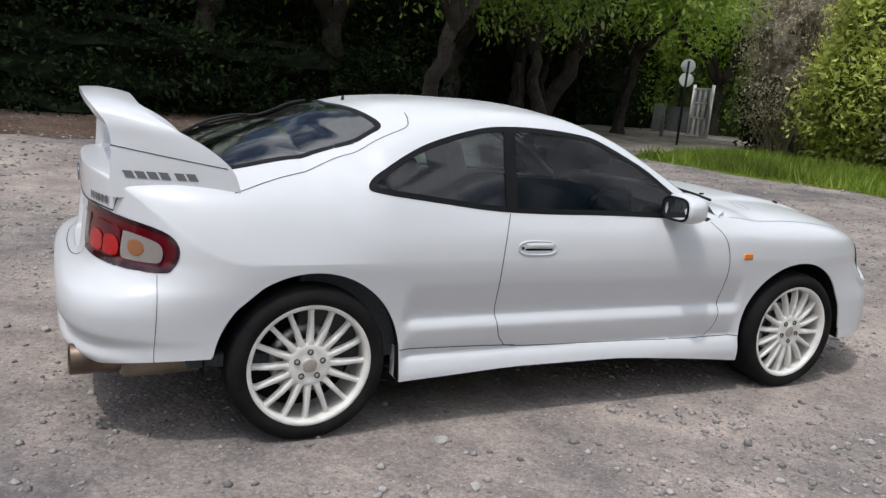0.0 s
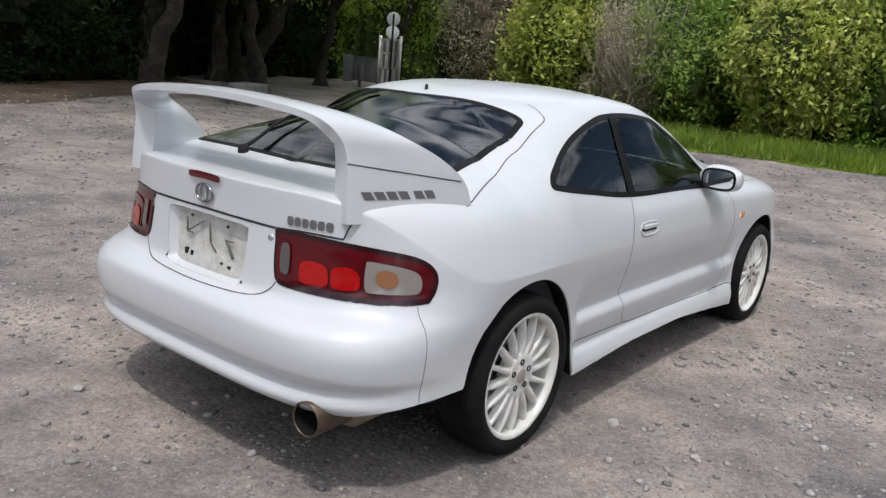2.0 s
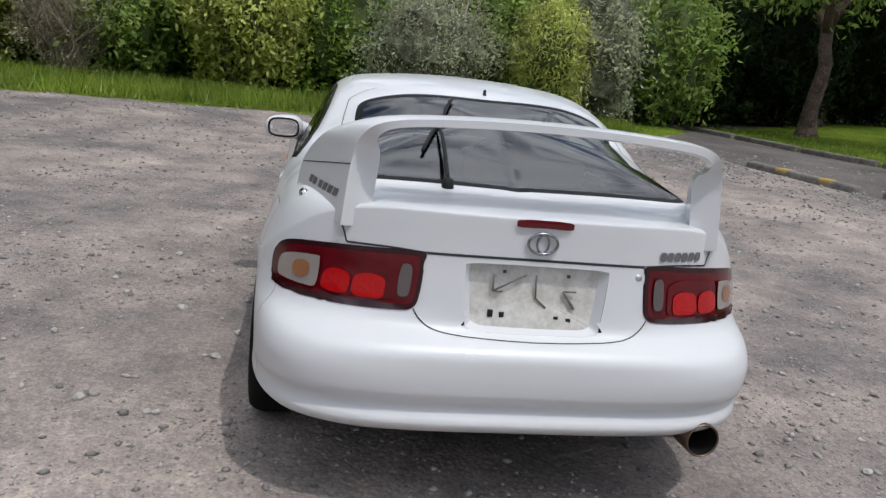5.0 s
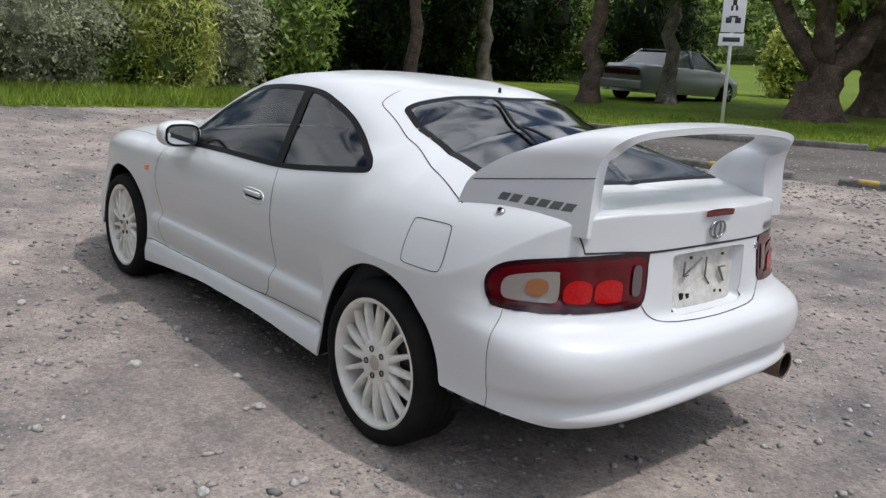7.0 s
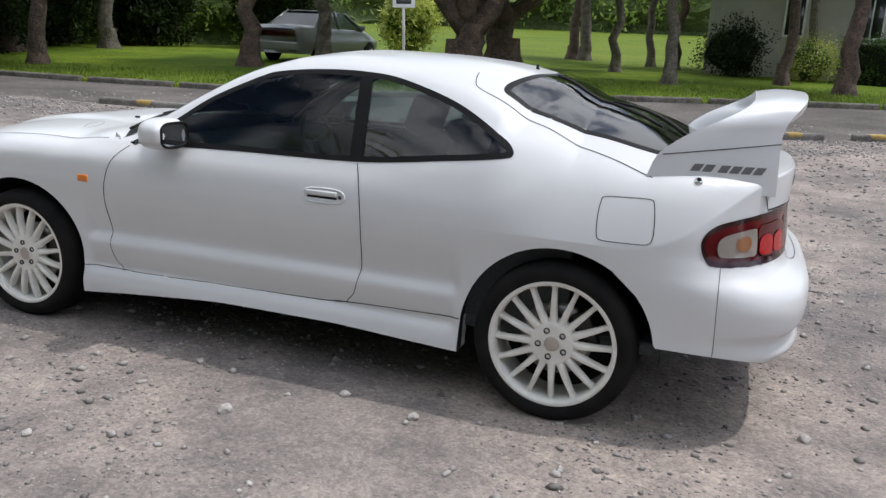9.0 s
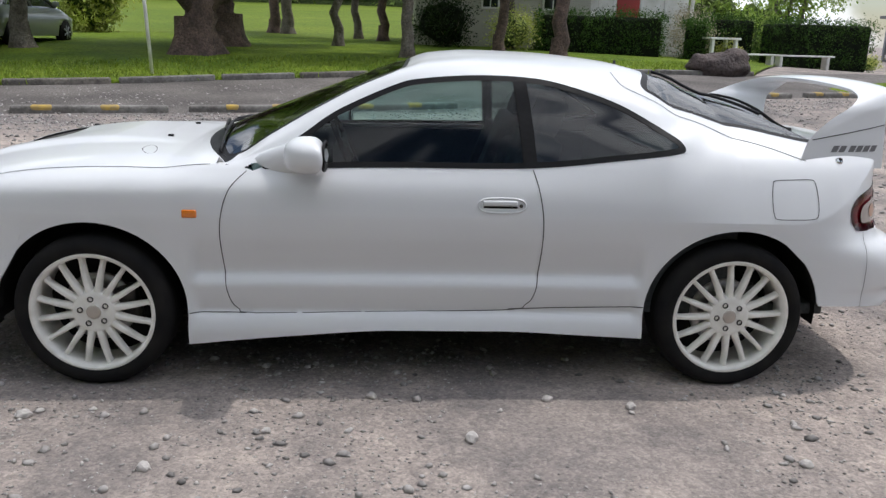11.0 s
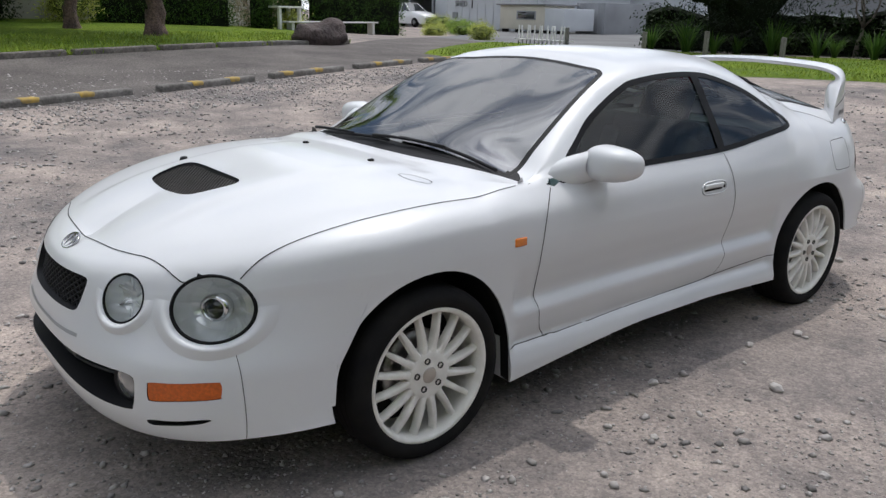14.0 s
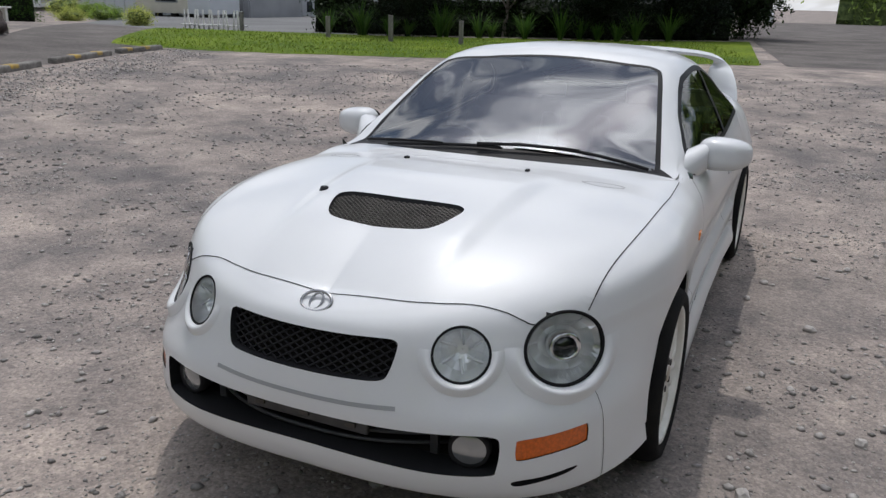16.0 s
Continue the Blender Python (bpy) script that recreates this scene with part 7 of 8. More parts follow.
M_SHED = mat("white_cladding", (0.56, 0.585, 0.62), 0.55, vary=0.12, scale=0.8, fine=0.04)
M_CABIN = mat("beige_cabin_panel", (0.58, 0.55, 0.47), 0.6, vary=0.1, scale=1.2)
M_GREYW = mat("grey_rendered_wall", (0.30, 0.31, 0.33), 0.8, vary=0.2, scale=0.8)
M_DARKW = mat("dark_window_pane", (0.03, 0.035, 0.04), 0.12, coat=0.5)
M_FENCE = mat("grey_fence_sheet", (0.16, 0.17, 0.17), 0.6, vary=0.3, scale=3)
M_SILVER = mat("silver_car_paint", (0.30, 0.31, 0.31), 0.32, metal=0.5, coat=0.4)
M_DARKCAR = mat("dark_car_paint", (0.05, 0.055, 0.065), 0.3, coat=0.5)
M_WHITECAR = mat("white_car_paint", (0.70, 0.71, 0.72), 0.35, coat=0.4)


def pole(name, x, y, h, r, material, label, category, lean=0.0):
    z = ground_z(x, y)
    t = thing(name, label, category)
    t.matrix_basis = Matrix.Translation((x, y, z)) @ Matrix.Rotation(lean, 4, "Y")
    part("post", tube([(0, 0, -0.1), (0, 0, h)], r, 12), material, t)
    return t


def facing(x, y):
    return math.atan2(-y, -x)


sg = pole("round_sign", 11.75, 11.9, 2.05, 0.03, M_BLACK, "black pole with two round white signs", "sign")
for z in (1.93, 1.60):
    part("sign_disc", revolve([(0.0, 0.012), (0.165, 0.012), (0.17, 0.008), (0.17, 0.0), (0.0, 0.0)], 32, m=Matrix.Translation((0, 0, z)) @ Matrix.Rotation(facing(11.75, 11.9) - math.pi / 2, 4, "Z")), M_SIGNW, sg, "white round sign plate")

sg = pole("path_sign", 4.55, -11.25, 2.75, 0.032, M_WHITEW, "white pole with path sign plate beside kerb", "sign", 0.045)
rot = Matrix.Rotation(facing(8.6, -13.5) - math.pi / 2, 4, "Z")
plate = part("sign_plate", bbox(-0.20, 0.20, 0.030, 0.040, 1.86, 2.72, 0.004, 2, rot), M_SIGNW, sg, "white sign plate with black marks")
part("sign_plate", bbox(-0.22, 0.22, 0.032, 0.042, 1.62, 1.84, 0.004, 2, rot), M_SIGNW, sg)
for z0, z1, x0, x1 in ((2.33, 2.52, -0.035, 0.035), (2.24, 2.33, -0.06, -0.02), (2.24, 2.33, 0.02, 0.06), (2.02, 2.12, -0.13, -0.03), (2.02, 2.12, 0.03, 0.13), (2.12, 2.15, -0.08, 0.08), (2.60, 2.70, -0.02, 0.02), (1.69, 1.77, -0.15, 0.15)):
    part("sign_mark", bbox(x0, x1, 0.041, 0.0445, z0, z1, 0.001, 1, rot), M_SIGNK, plate)

gate = thing("gate", "white slatted gate leaf beside low dark one", "gate")
p, q = Vector((17.3, 18.3, 0)), Vector((16.3, 15.7, 0))
a_ = math.atan2(q.y - p.y, q.x - p.x)
gate.matrix_basis = Matrix.Translation((p.x, p.y, ground_z(p.x, p.y))) @ Matrix.Rotation(a_, 4, "Z")
W = (q - p).length
leaf_w = part("white_leaf", bbox(W * 0.46, W, -0.02, 0.02, 0.02, 0.08, 0.005), M_WHITEW, gate, "white painted gate leaf")
for z in (0.62, 1.10, 1.55):
    part("gate_rail", bbox(W * 0.46, W, -0.02, 0.02, z - 0.03, z + 0.03, 0.005), M_WHITEW, leaf_w)
for k in range(7):
    x0 = W * (0.46 + 0.54 * k / 7)
    for z0, z1 in ((0.08, 0.59), (0.65, 1.07), (1.13, 1.52)):
        part("gate_slat", bbox(x0 + 0.008, x0 + W * 0.077 - 0.02, -0.012, 0.012, z0, z1, 0.003), M_WHITEW if (k + int(z0 * 3)) % 2 else M_GALV, leaf_w)
leaf_d = part("dark_leaf", bbox(-0.35 * W, W * 0.44, -0.02, 0.02, 0.86, 0.92, 0.005), M_FENCE, gate, "low dark grey gate leaf")
for k in range(11):
    x0 = W * (-0.35 + 0.79 * k / 11)
    part("gate_slat", bbox(x0, x0 + 0.15, -0.012, 0.012, 0.06, 0.86, 0.003), M_FENCE, leaf_d)
for x in (W * 0.45, W):
    part("gate_post", tube([(x, 0, -0.1), (x, 0, 1.68)], 0.05, 12), M_WHITEW, gate)
fence = thing("side_fence", "dark grey sheet fence beside the gate", "fence")
fence.matrix_basis = Matrix.Translation((16.0, 18.0, ground_z(16.0, 18.0))) @ Matrix.Rotation(math.atan2(0.4, 1.1), 4, "Z")
for k in range(6):
    part("fence_sheet", bbox(k * 0.13, k * 0.13 + 0.122, -0.01, 0.01 + 0.012 * (k % 2), 0.03, 0.95, 0.004), M_FENCE, fence)
pole("lane_bollard", 14.4, 15.6, 0.62, 0.05, M_FENCE, "short dark post before the gate", "bollard")

# ---- posts and picket fence west ----
for i, (x, y, h) in enumerate([(-15.4, -9.25, 0.72), (-15.6, -7.3, 0.64), (-15.7, -11.4, 0.62), (-16.6, -15.1, 0.60)]):
    t = tagged(part("verge_post", bbox(-0.05, 0.05, -0.05, 0.05, -0.1, h, 0.012), M_CURB), "short grey post on the verge", "post", "verge posts")
    t.location = (x, y, ground_z(x, y))
pf = thing("picket_fence", "row of leaning pale pickets at yard edge", "fence")
for k in range(13):
    s = k / 12
    x, y = -17.0 + 0.2 * s, -17.7 + 2.5 * s
    part("picket", bbox(-0.015, 0.015, -0.03, 0.03, -0.05, 0.62, 0.006, 1, Matrix.Translation((x, y, ground_z(x, y))) @ Matrix.Rotation(0.12 * math.sin(k * 2.3), 4, "X")), M_WHITEW, pf)
part("picket_rail", bbox(-17.03, -16.78, -17.7, -15.2, 0.60, 0.64, 0.005), M_WHITEW, pf)


# ---- houses and sheds ----
def boards(x0, x1, z0, z1, n, y=0.0, depth=0.018):
    """Overlapping boards on a wall that faces +y."""
    vs, fs = [], []
    h = (z1 - z0) / n
    for k in range(n):
        o = len(vs)
        za, zb = z0 + k * h, z0 + (k + 1) * h
        vs += [(x0, y + depth, za), (x1, y + depth, za), (x1, y, zb), (x0, y, zb), (x0, y, za), (x1, y, za)]
        fs += [(o, o + 3, o + 2, o + 1), (o + 4, o, o + 1, o + 5)]
    return vs, fs


def wall_block(t, x0, x1, y0, y1, h, material, n):
    part("wall", bbox(x0, x1, y0, y1 - 0.02, -0.3, h, 0), material, t, smooth=False)
    for k, (a0, a1, yy) in enumerate(((x0, x1, y1),)):
        for i in range(n):
            za, zb = -0.1 + (h + 0.1) * i / n, -0.1 + (h + 0.1) * (i + 1) / n
            part("weatherboard", boards(a0, a1, za, zb, 1, yy), material, t, smooth=False)


def gable(t, x0, x1, y0, y1, h, rise, over=0.4, along="x"):
    if along == "x":
        ym = (y0 + y1) / 2
        vs = [(x0 - over, y0 - over, h - 0.1), (x1 + over, y0 - over, h - 0.1), (x1 + over, ym, h + rise), (x0 - over, ym, h + rise), (x0 - over, y1 + over, h - 0.1), (x1 + over, y1 + over, h - 0.1)]
        fs = [(0, 1, 2, 3), (3, 2, 5, 4)]
    else:
        xm = (x0 + x1) / 2
        vs = [(x0 - over, y0 - over, h - 0.1), (x0 - over, y1 + over, h - 0.1), (xm, y1 + over, h + rise), (xm, y0 - over, h + rise), (x1 + over, y0 - over, h - 0.1), (x1 + over, y1 + over, h - 0.1)]
        fs = [(0, 1, 2, 3), (3, 2, 5, 4)]
    ob = part("roof", (vs + [(v[0], v[1], v[2] + 0.08) for v in vs], fs + [tuple(i + 6 for i in f[::-1]) for f in fs]), M_ROOF, t, smooth=False)


def window(t, x0, x1, z0, z1, y, sill=True):
    w = part("window", bbox(x0, x1, y - 0.02, y + 0.03, z0, z1, 0.004), M_WHITEW, t, "white window frame")
    part("pane", bbox(x0 + 0.06, (x0 + x1) / 2 - 0.02, y + 0.012, y + 0.034, z0 + 0.06, z1 - 0.06, 0), M_DARKW, w)
    part("pane", bbox((x0 + x1) / 2 + 0.02, x1 - 0.06, y + 0.012, y + 0.034, z0 + 0.06, z1 - 0.06, 0), M_DARKW, w)


house = thing("cottage", "cream weatherboard cottage behind park trees", "house")
house.location = (0, -23.0, ground_z(-3, -23.0))
wall_block(house, -6.2, -0.5, -6.0, 0.0, 2.9, M_CREAM, 20)
gable(house, -6.2, -0.5, -6.0, 0.0, 2.9, 1.6)
window(house, -5.3, -4.6, 1.25, 2.5, 0.02)
window(house, -3.2, -2.6, 1.25, 2.5, 0.02)
part("corner_board", bbox(-0.60, -0.48, -0.05, 0.045, -0.2, 2.9, 0.005), M_CREAM, house)
part("base_board", bbox(-6.2, -0.5, -0.02, 0.03, -0.3, 0.35, 0.005), M_CREAM, house)
porch = thing("porch_house", "white weatherboard gable with red door", "house")
porch.location = (0, -24.0, ground_z(-8, -24.0))
wall_block(porch, -9.8, -6.2, -5.0, 0.0, 2.7, M_WHITEW, 18)
gable(porch, -9.8, -6.2, -5.0, 0.0, 2.7, 1.7, 0.35, "y")
dr = part("door", bbox(-8.10, -7.32, 0.0, 0.05, 0.25, 2.15, 0.01), M_REDDOOR, porch, "red panelled front door")
for z0, z1 in ((0.4, 1.1), (1.2, 2.0)):
    part("door_panel", bbox(-7.98, -7.44, 0.045, 0.06, z0, z1, 0.008), M_REDDOOR, dr)
for x in (-8.18, -7.24):
    part("door_frame", bbox(x - 0.05, x + 0.05, 0.0, 0.06, 0.2, 2.25, 0.005), M_WHITEW, porch)
for x in (-9.6, -8.7, -6.5):
    part("porch_post", bbox(x - 0.05, x + 0.05, 0.9, 1.0, -0.3, 2.5, 0.008), M_WHITEW, porch)
part("porch_rail", bbox(-9.6, -8.7, 0.92, 0.97, 0.55, 0.62, 0.006), M_WHITEW, porch)
part("porch_deck", bbox(-9.8, -6.2, 0.03, 1.1, -0.3, 0.12, 0.01), M_WHITEW, porch)

shed = thing("white_shed", "white clad shed with lettering on gable wall", "shed")
shed.matrix_basis = Matrix.Translation((-33, 0, 0.30))
part("wall", bbox(-9, 0, -41.6, -32.2, -0.1, 3.6, 0), M_SHED, shed, smooth=False)
for k in range(12):
    part("wall_rib", bbox(-0.01, 0.02, -41.4 + k * 0.78, -41.34 + k * 0.78, -0.1, 3.6, 0), M_SHED, shed)
vs = [(-9.2, -41.9, 3.5), (0.3, -41.9, 3.5), (0.3, -36.9, 4.8), (-9.2, -36.9, 4.8), (-9.2, -31.9, 3.5), (0.3, -31.9, 3.5)]
part("roof", (vs, [(0, 1, 2, 3), (3, 2, 5, 4)]), M_ROOF, shed, smooth=False)
part("vent_box", bbox(0.0, 0.06, -40.75, -40.25, 0.75, 1.15, 0.01), M_GREYW, shed)


def lettering(text, m, size, material, parent):
    cu = bpy.data.curves.new("lettering", "FONT")
    cu.body, cu.size, cu.extrude = text, size, 0.01
    tmp = bpy.data.objects.new("lettering", cu)
    scene.collection.objects.link(tmp)
    me = bpy.data.meshes.new_from_object(tmp.evaluated_get(bpy.context.evaluated_depsgraph_get()))
    bpy.data.objects.remove(tmp)
    me.materials.clear()
    me.materials.append(material)
    ob = new("lettering", me)
    ob.parent = parent
    ob.matrix_basis = m
    return ob


wallm = Matrix(((0, 0, 1, 0), (1, 0, 0, 0), (0, 1, 0, 0), (0, 0, 0, 1)))
lettering("SHED", Matrix.Translation((0.03, -40.5, 1.52)) @ wallm, 0.52, M_SIGNK, shed)
lettering("1", Matrix.Translation((0.03, -38.98, 1.42)) @ wallm, 0.85, M_SIGNK, shed)
barn = thing("open_garage", "grey open garage with dark opening", "shed")
barn.matrix_basis = Matrix.Translation((-34, 0, 0.30))
part("wall", bbox(-6, -5.8, -52, -41.8, -0.1, 3.2, 0), M_GREYW, barn, smooth=False)
part("roof", bbox(-6.2, 0.4, -52.3, -41.7, 3.0, 3.2, 0.02), M_ROOF, barn, smooth=False)
part("side_wall", bbox(-6, 0, -52, -51.8, -0.1, 3.1, 0), M_GREYW, barn, smooth=False)
for y in (-50.0, -47.0, -44.2):
    part("garage_post", bbox(-0.1, 0.1, y - 0.1, y + 0.1, -0.1, 3.1, 0.01), M_GREYW, barn)
part("front_panel", bbox(-0.06, 0.0, -44.0, -41.7, -0.1, 3.0, 0.01), M_SHED, barn)

cabin = thing("site_cabin", "beige portable cabin on blocks", "cabin")
cabin.matrix_basis = Matrix.Translation((-30.2, 0, 0.40))
part("cabin_wall", bbox(-2.4, 0, -33.0, -29.4, 0.18, 1.5, 0.02), M_CABIN, cabin, "beige cabin wall")
part("white_section", bbox(-2.4, -0.02, -29.4, -27.9, 0.18, 1.34, 0.02), M_SHED, cabin, "white cabin section")
part("roof", bbox(-2.6, 0.15, -33.2, -29.2, 1.5, 1.58, 0.02, 2, None), M_ROOF, cabin)
w = part("window", bbox(-0.01, 0.03, -31.6, -30.05, 0.72, 1.20, 0.01), M_GREYW, cabin)
part("pane", bbox(0.02, 0.035, -31.5, -30.15, 0.78, 1.14, 0), M_DARKW, w)
for k in range(5):
    part("block", bbox(-0.3, 0.0, -32.8 + k * 1.1, -32.5 + k * 1.1, -0.1, 0.18, 0.01), M_SOOT_SHADE, cabin)
box_ = thing("grey_container", "grey steel container beside the cabin", "container")
box_.matrix_basis = Matrix.Translation((-33, 0, 0.35))
part("container_wall", bbox(-5, 0, -29.6, -27.5, 0.0, 1.75, 0.02), M_GREYW, box_)
for k in range(6):
    part("container_rib", bbox(-0.01, 0.03, -29.5 + k * 0.36, -29.38 + k * 0.36, 0.05, 1.7, 0.005), M_GREYW, box_)

office = thing("white_building", "white two-storey building across the yard", "building")
office.matrix_basis = Matrix.Translation((-41, 0, 0.1))
part("wall", bbox(-8, 0, -33.8, -26.5, -0.3, 4.5, 0), M_SHED, office, smooth=False)
for k in range(5):
    part("window", bbox(-0.01, 0.04, -33.2 + k * 0.55, -32.95 + k * 0.55, 0.75, 1.75, 0.005), M_DARKW, office)
part("window", bbox(-0.01, 0.04, -29.2, -28.8, 0.55, 1.2, 0.005), M_DARKW, office)
part("grey_door", bbox(-0.01, 0.05, -30.6, -29.9, -0.1, 2.2, 0.01), M_GREYW, office)
part("down_pipe", tube([(0.06, -28.0, -0.1), (0.06, -28.0, 4.4)], 0.04, 8), M_SHED, office)
part("roof", bbox(-8.3, 0.3, -34.1, -26.2, 4.4, 4.6, 0.02), M_ROOF, office)
back = thing("grey_building", "grey buildings at the back of yard", "building")
back.matrix_basis = Matrix.Translation((-58, 0, 0))
for y0, y1, h, m_ in ((-62, -52, 3.2, M_SHED), (-51, -44, 4.5, M_GREYW), (-44, -38, 3.0, M_CABIN), (-70, -62, 4.2, M_GREYW)):
    part("wall", bbox(-6, 0, y0, y1, -0.3, h, 0), m_, back, smooth=False)
longwall = thing("long_building", "long grey building behind dark trees", "building")
longwall.matrix_basis = Matrix.Translation((-27, 0, 0.40))
part("wall", bbox(-6, 0, -15.5, -2.5, -0.3, 3.4, 0), M_GREYW, longwall, smooth=False)
part("trim_band", bbox(0.0, 0.05, -15.5, -2.5, 1.15, 1.25, 0.01), M_SHED, longwall)
part("roof", bbox(-6.3, 0.4, -15.8, -2.2, 3.3, 3.5, 0.02), M_ROOF, longwall)


# ---- hedges ----
def hedge(x0, x1, y0, y1, h, label, seed, count, leaves=M_HEDGE, leaf=0.07):
    t = thing("hedge", label, "hedge", group="clipped hedges")
    cx, cy = (x0 + x1) / 2, (y0 + y1) / 2
    t.location = (cx, cy, ground_z(cx, cy))
    hx, hy = (x1 - x0) / 2, (y1 - y0) / 2
    # near-black block whose colour stands for shade inside the hedge
    part("shade_core", bbox(-hx + 0.08, hx - 0.08, -hy + 0.08, hy - 0.08, -0.1, h - 0.08, 0.12, 2), M_CORE, t)
    rg = np.random.default_rng(seed)
    blobs = []
    for i in range(count // 24):
        f = rg.random()
        u, v = rg.uniform(-1, 1, 2)
        k = 1 + 0.06 * noise.noise(Vector((u * 4, v * 4, seed)))
        p = (u * hx, hy * k, (v + 1) / 2 * h) if f < 0.42 else (u * hx, v * hy, h * k) if f < 0.70 else (math.copysign(hx * k, u), v * hy, rg.random() * h)
        blobs.append((*p, 0.02, 0.02, 0.02))
    fast_part("crown", cloud(blobs, count, leaf, seed, clump=24, spread=0.09, even=True), leaves, t)


hedge(-8.2, -4.3, -22.3, -21.3, 1.25, "clipped dark green hedge before cottage", 201, 9000)
hedge(-9.6, -8.9, -21.9, -21.1, 1.15, "small clipped green hedge block", 202, 3500)
hedge(-16.2, -12.8, -25.0, -23.4, 1.55, "clipped rounded green hedge", 203, 9000)
hedge(-12.6, -10.6, -26.0, -24.6, 1.50, "clipped dark green hedge", 204, 5000)
shrub(-9.6, -23.0, 0.9, 0.8, 1.7, "brownish twiggy shrub beside porch", 205, M_LBROWN, 3000, 0.07, 30, twig_mat=M_TWIG, core=False)
shrub(-10.3, -21.4, 0.4, 0.4, 0.55, "small yellow-green bush by hedge", 206, M_LYEL, 1500, 0.06, 4)
shrub(-1.3, -21.7, 1.1, 0.7, 1.7, "dark shrub against cottage wall", 207, M_LDARK, 3000, 0.09)
shrub(-3.4, -21.3, 0.8, 0.7, 1.3, "pale yellow-green shrub against cottage", 208, M_LYEL, 3000, 0.07, 20)
for i, (x, y, r, h) in enumerate([(-22.5, -27.0, 1.0, 0.6), (-20.2, -26.5, 0.7, 0.45), (-17.5, -20.2, 0.6, 0.6), (-24.5, -30.0, 0.9, 0.7), (-26.0, -33.5, 1.2, 0.9), (-19.5, -29.5, 0.9, 0.6)]):
    shrub(x, y, r, r * 0.7, h, "low rounded yellow-green bush", 210 + i, M_LYEL if i % 3 else M_LBRIGHT, 2600, 0.06, 0, "yard bushes", spread=0.08)
tree(-18.0, -33.0, 0.2, 6.5, 4.0, "broad green tree with low crown", 220, M_LBRIGHT, M_BARKG, 9000, 0.17, (0, 0), 4, 0.25, "yard trees", 2.2)
tree(-10.0, -31.0, 0.25, 8.0, 4.0, "tall green tree behind house", 221, M_LMID, M_BARKG, 8000, 0.17, (0, 0), 4, 0.3, "yard trees", 2.4)
belt([(-9, -33), (-14, -34), (-19, -38), (-22, -43)], 3.4, "green growth behind the hedges", 222, M_LMID, 8000, 0.2)


# ---- dark trees and flax on the west side ----
def flax(x, y, n, h, seed):
    rg = random.Random(seed)
    t = thing("flax", "spiky green flax clump on the verge", "plant", group="flax clumps")
    t.location = (x, y, ground_z(x, y))
    vs, fs = [], []
    for k in range(n):
        a_, L, w = rg.uniform(0, 6.283), h * rg.uniform(0.6, 1.2), rg.uniform(0.018, 0.03)
        out = rg.uniform(0.2, 0.7)
        o = len(vs)
        for j in range(5):
            s = j / 4
            r = 0.05 + out * L * s ** 1.6
            z = L * (s - 0.35 * out * s ** 3)
            ww = w * (1 - s ** 2) + 0.002
            vs += [(r * math.cos(a_) - ww * math.sin(a_), r * math.sin(a_) + ww * math.cos(a_), z), (r * math.cos(a_) + ww * math.sin(a_), r * math.sin(a_) - ww * math.cos(a_), z)]
        for j in range(4):
            fs.append((o + 2 * j, o + 2 * j + 1, o + 2 * j + 3, o + 2 * j + 2))
    part("leaf_fan", (vs, fs), M_HEDGE, t)


for i in range(17):
    s = i / 16
    flax(-17.6 - 4.4 * s - 0.5 * math.sin(i * 1.7), -12.6 + 9.2 * s + 0.3 * math.sin(i * 2.9), 46, 0.85 + 0.25 * math.sin(i * 1.3), 300 + i)
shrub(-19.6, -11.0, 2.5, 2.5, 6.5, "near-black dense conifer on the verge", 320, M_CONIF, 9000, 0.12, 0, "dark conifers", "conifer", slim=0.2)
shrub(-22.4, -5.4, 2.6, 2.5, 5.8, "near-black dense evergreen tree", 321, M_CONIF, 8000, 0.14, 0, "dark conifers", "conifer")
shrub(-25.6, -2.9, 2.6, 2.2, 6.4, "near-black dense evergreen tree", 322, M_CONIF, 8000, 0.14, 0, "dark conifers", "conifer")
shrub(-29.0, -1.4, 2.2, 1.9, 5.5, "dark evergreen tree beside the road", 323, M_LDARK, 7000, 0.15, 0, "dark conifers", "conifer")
tree(-22.2, -8.6, 0.06, 3.6, 1.6, "thin dark bare-stemmed small tree", 324, M_LDARK, M_BARKG, 1200, 0.08, (0, 0.1), 4, 0.25, "dark conifers", 1.0)
belt([(-60, -20), (-56, -8), (-52, -5)], 6.0, "far trees beyond the road", 325, M_LMID, 5000, 0.4, "far trees", spread=0.5)
belt([(-70, 2), (-72, 10), (-68, 20), (-55, 30), (-40, 30)], 7.0, "far trees across the road", 326, M_LMID, 6000, 0.5, "far trees", spread=0.6)


belt([(-19.6, -14.4), (-20.8, -11.6), (-22.4, -8.6), (-24.0, -5.2), (-26.5, -1.8)], 1.5, "dark undergrowth behind the flax", 327, M_LDARK, 9000, 0.12, "thickets")


# ---- bench and table ----
def bench(x, y, turn, L, h, label):
    t = thing("bench", label, "bench", group="white benches")
    t.matrix_basis = Matrix.Translation((x, y, ground_z(x, y))) @ Matrix.Rotation(turn, 4, "Z")
    for k in range(2):
        part("seat_board", bbox(-L / 2, L / 2, -0.18 + k * 0.19, -0.01 + k * 0.19, h - 0.05, h, 0.01), M_WHITEW, t)
    for q in (-L / 2 + 0.2, L / 2 - 0.2):
        part("leg", bbox(q - 0.05, q + 0.05, -0.15, 0.15, -0.05, h - 0.05, 0.01), M_WHITEW, t)


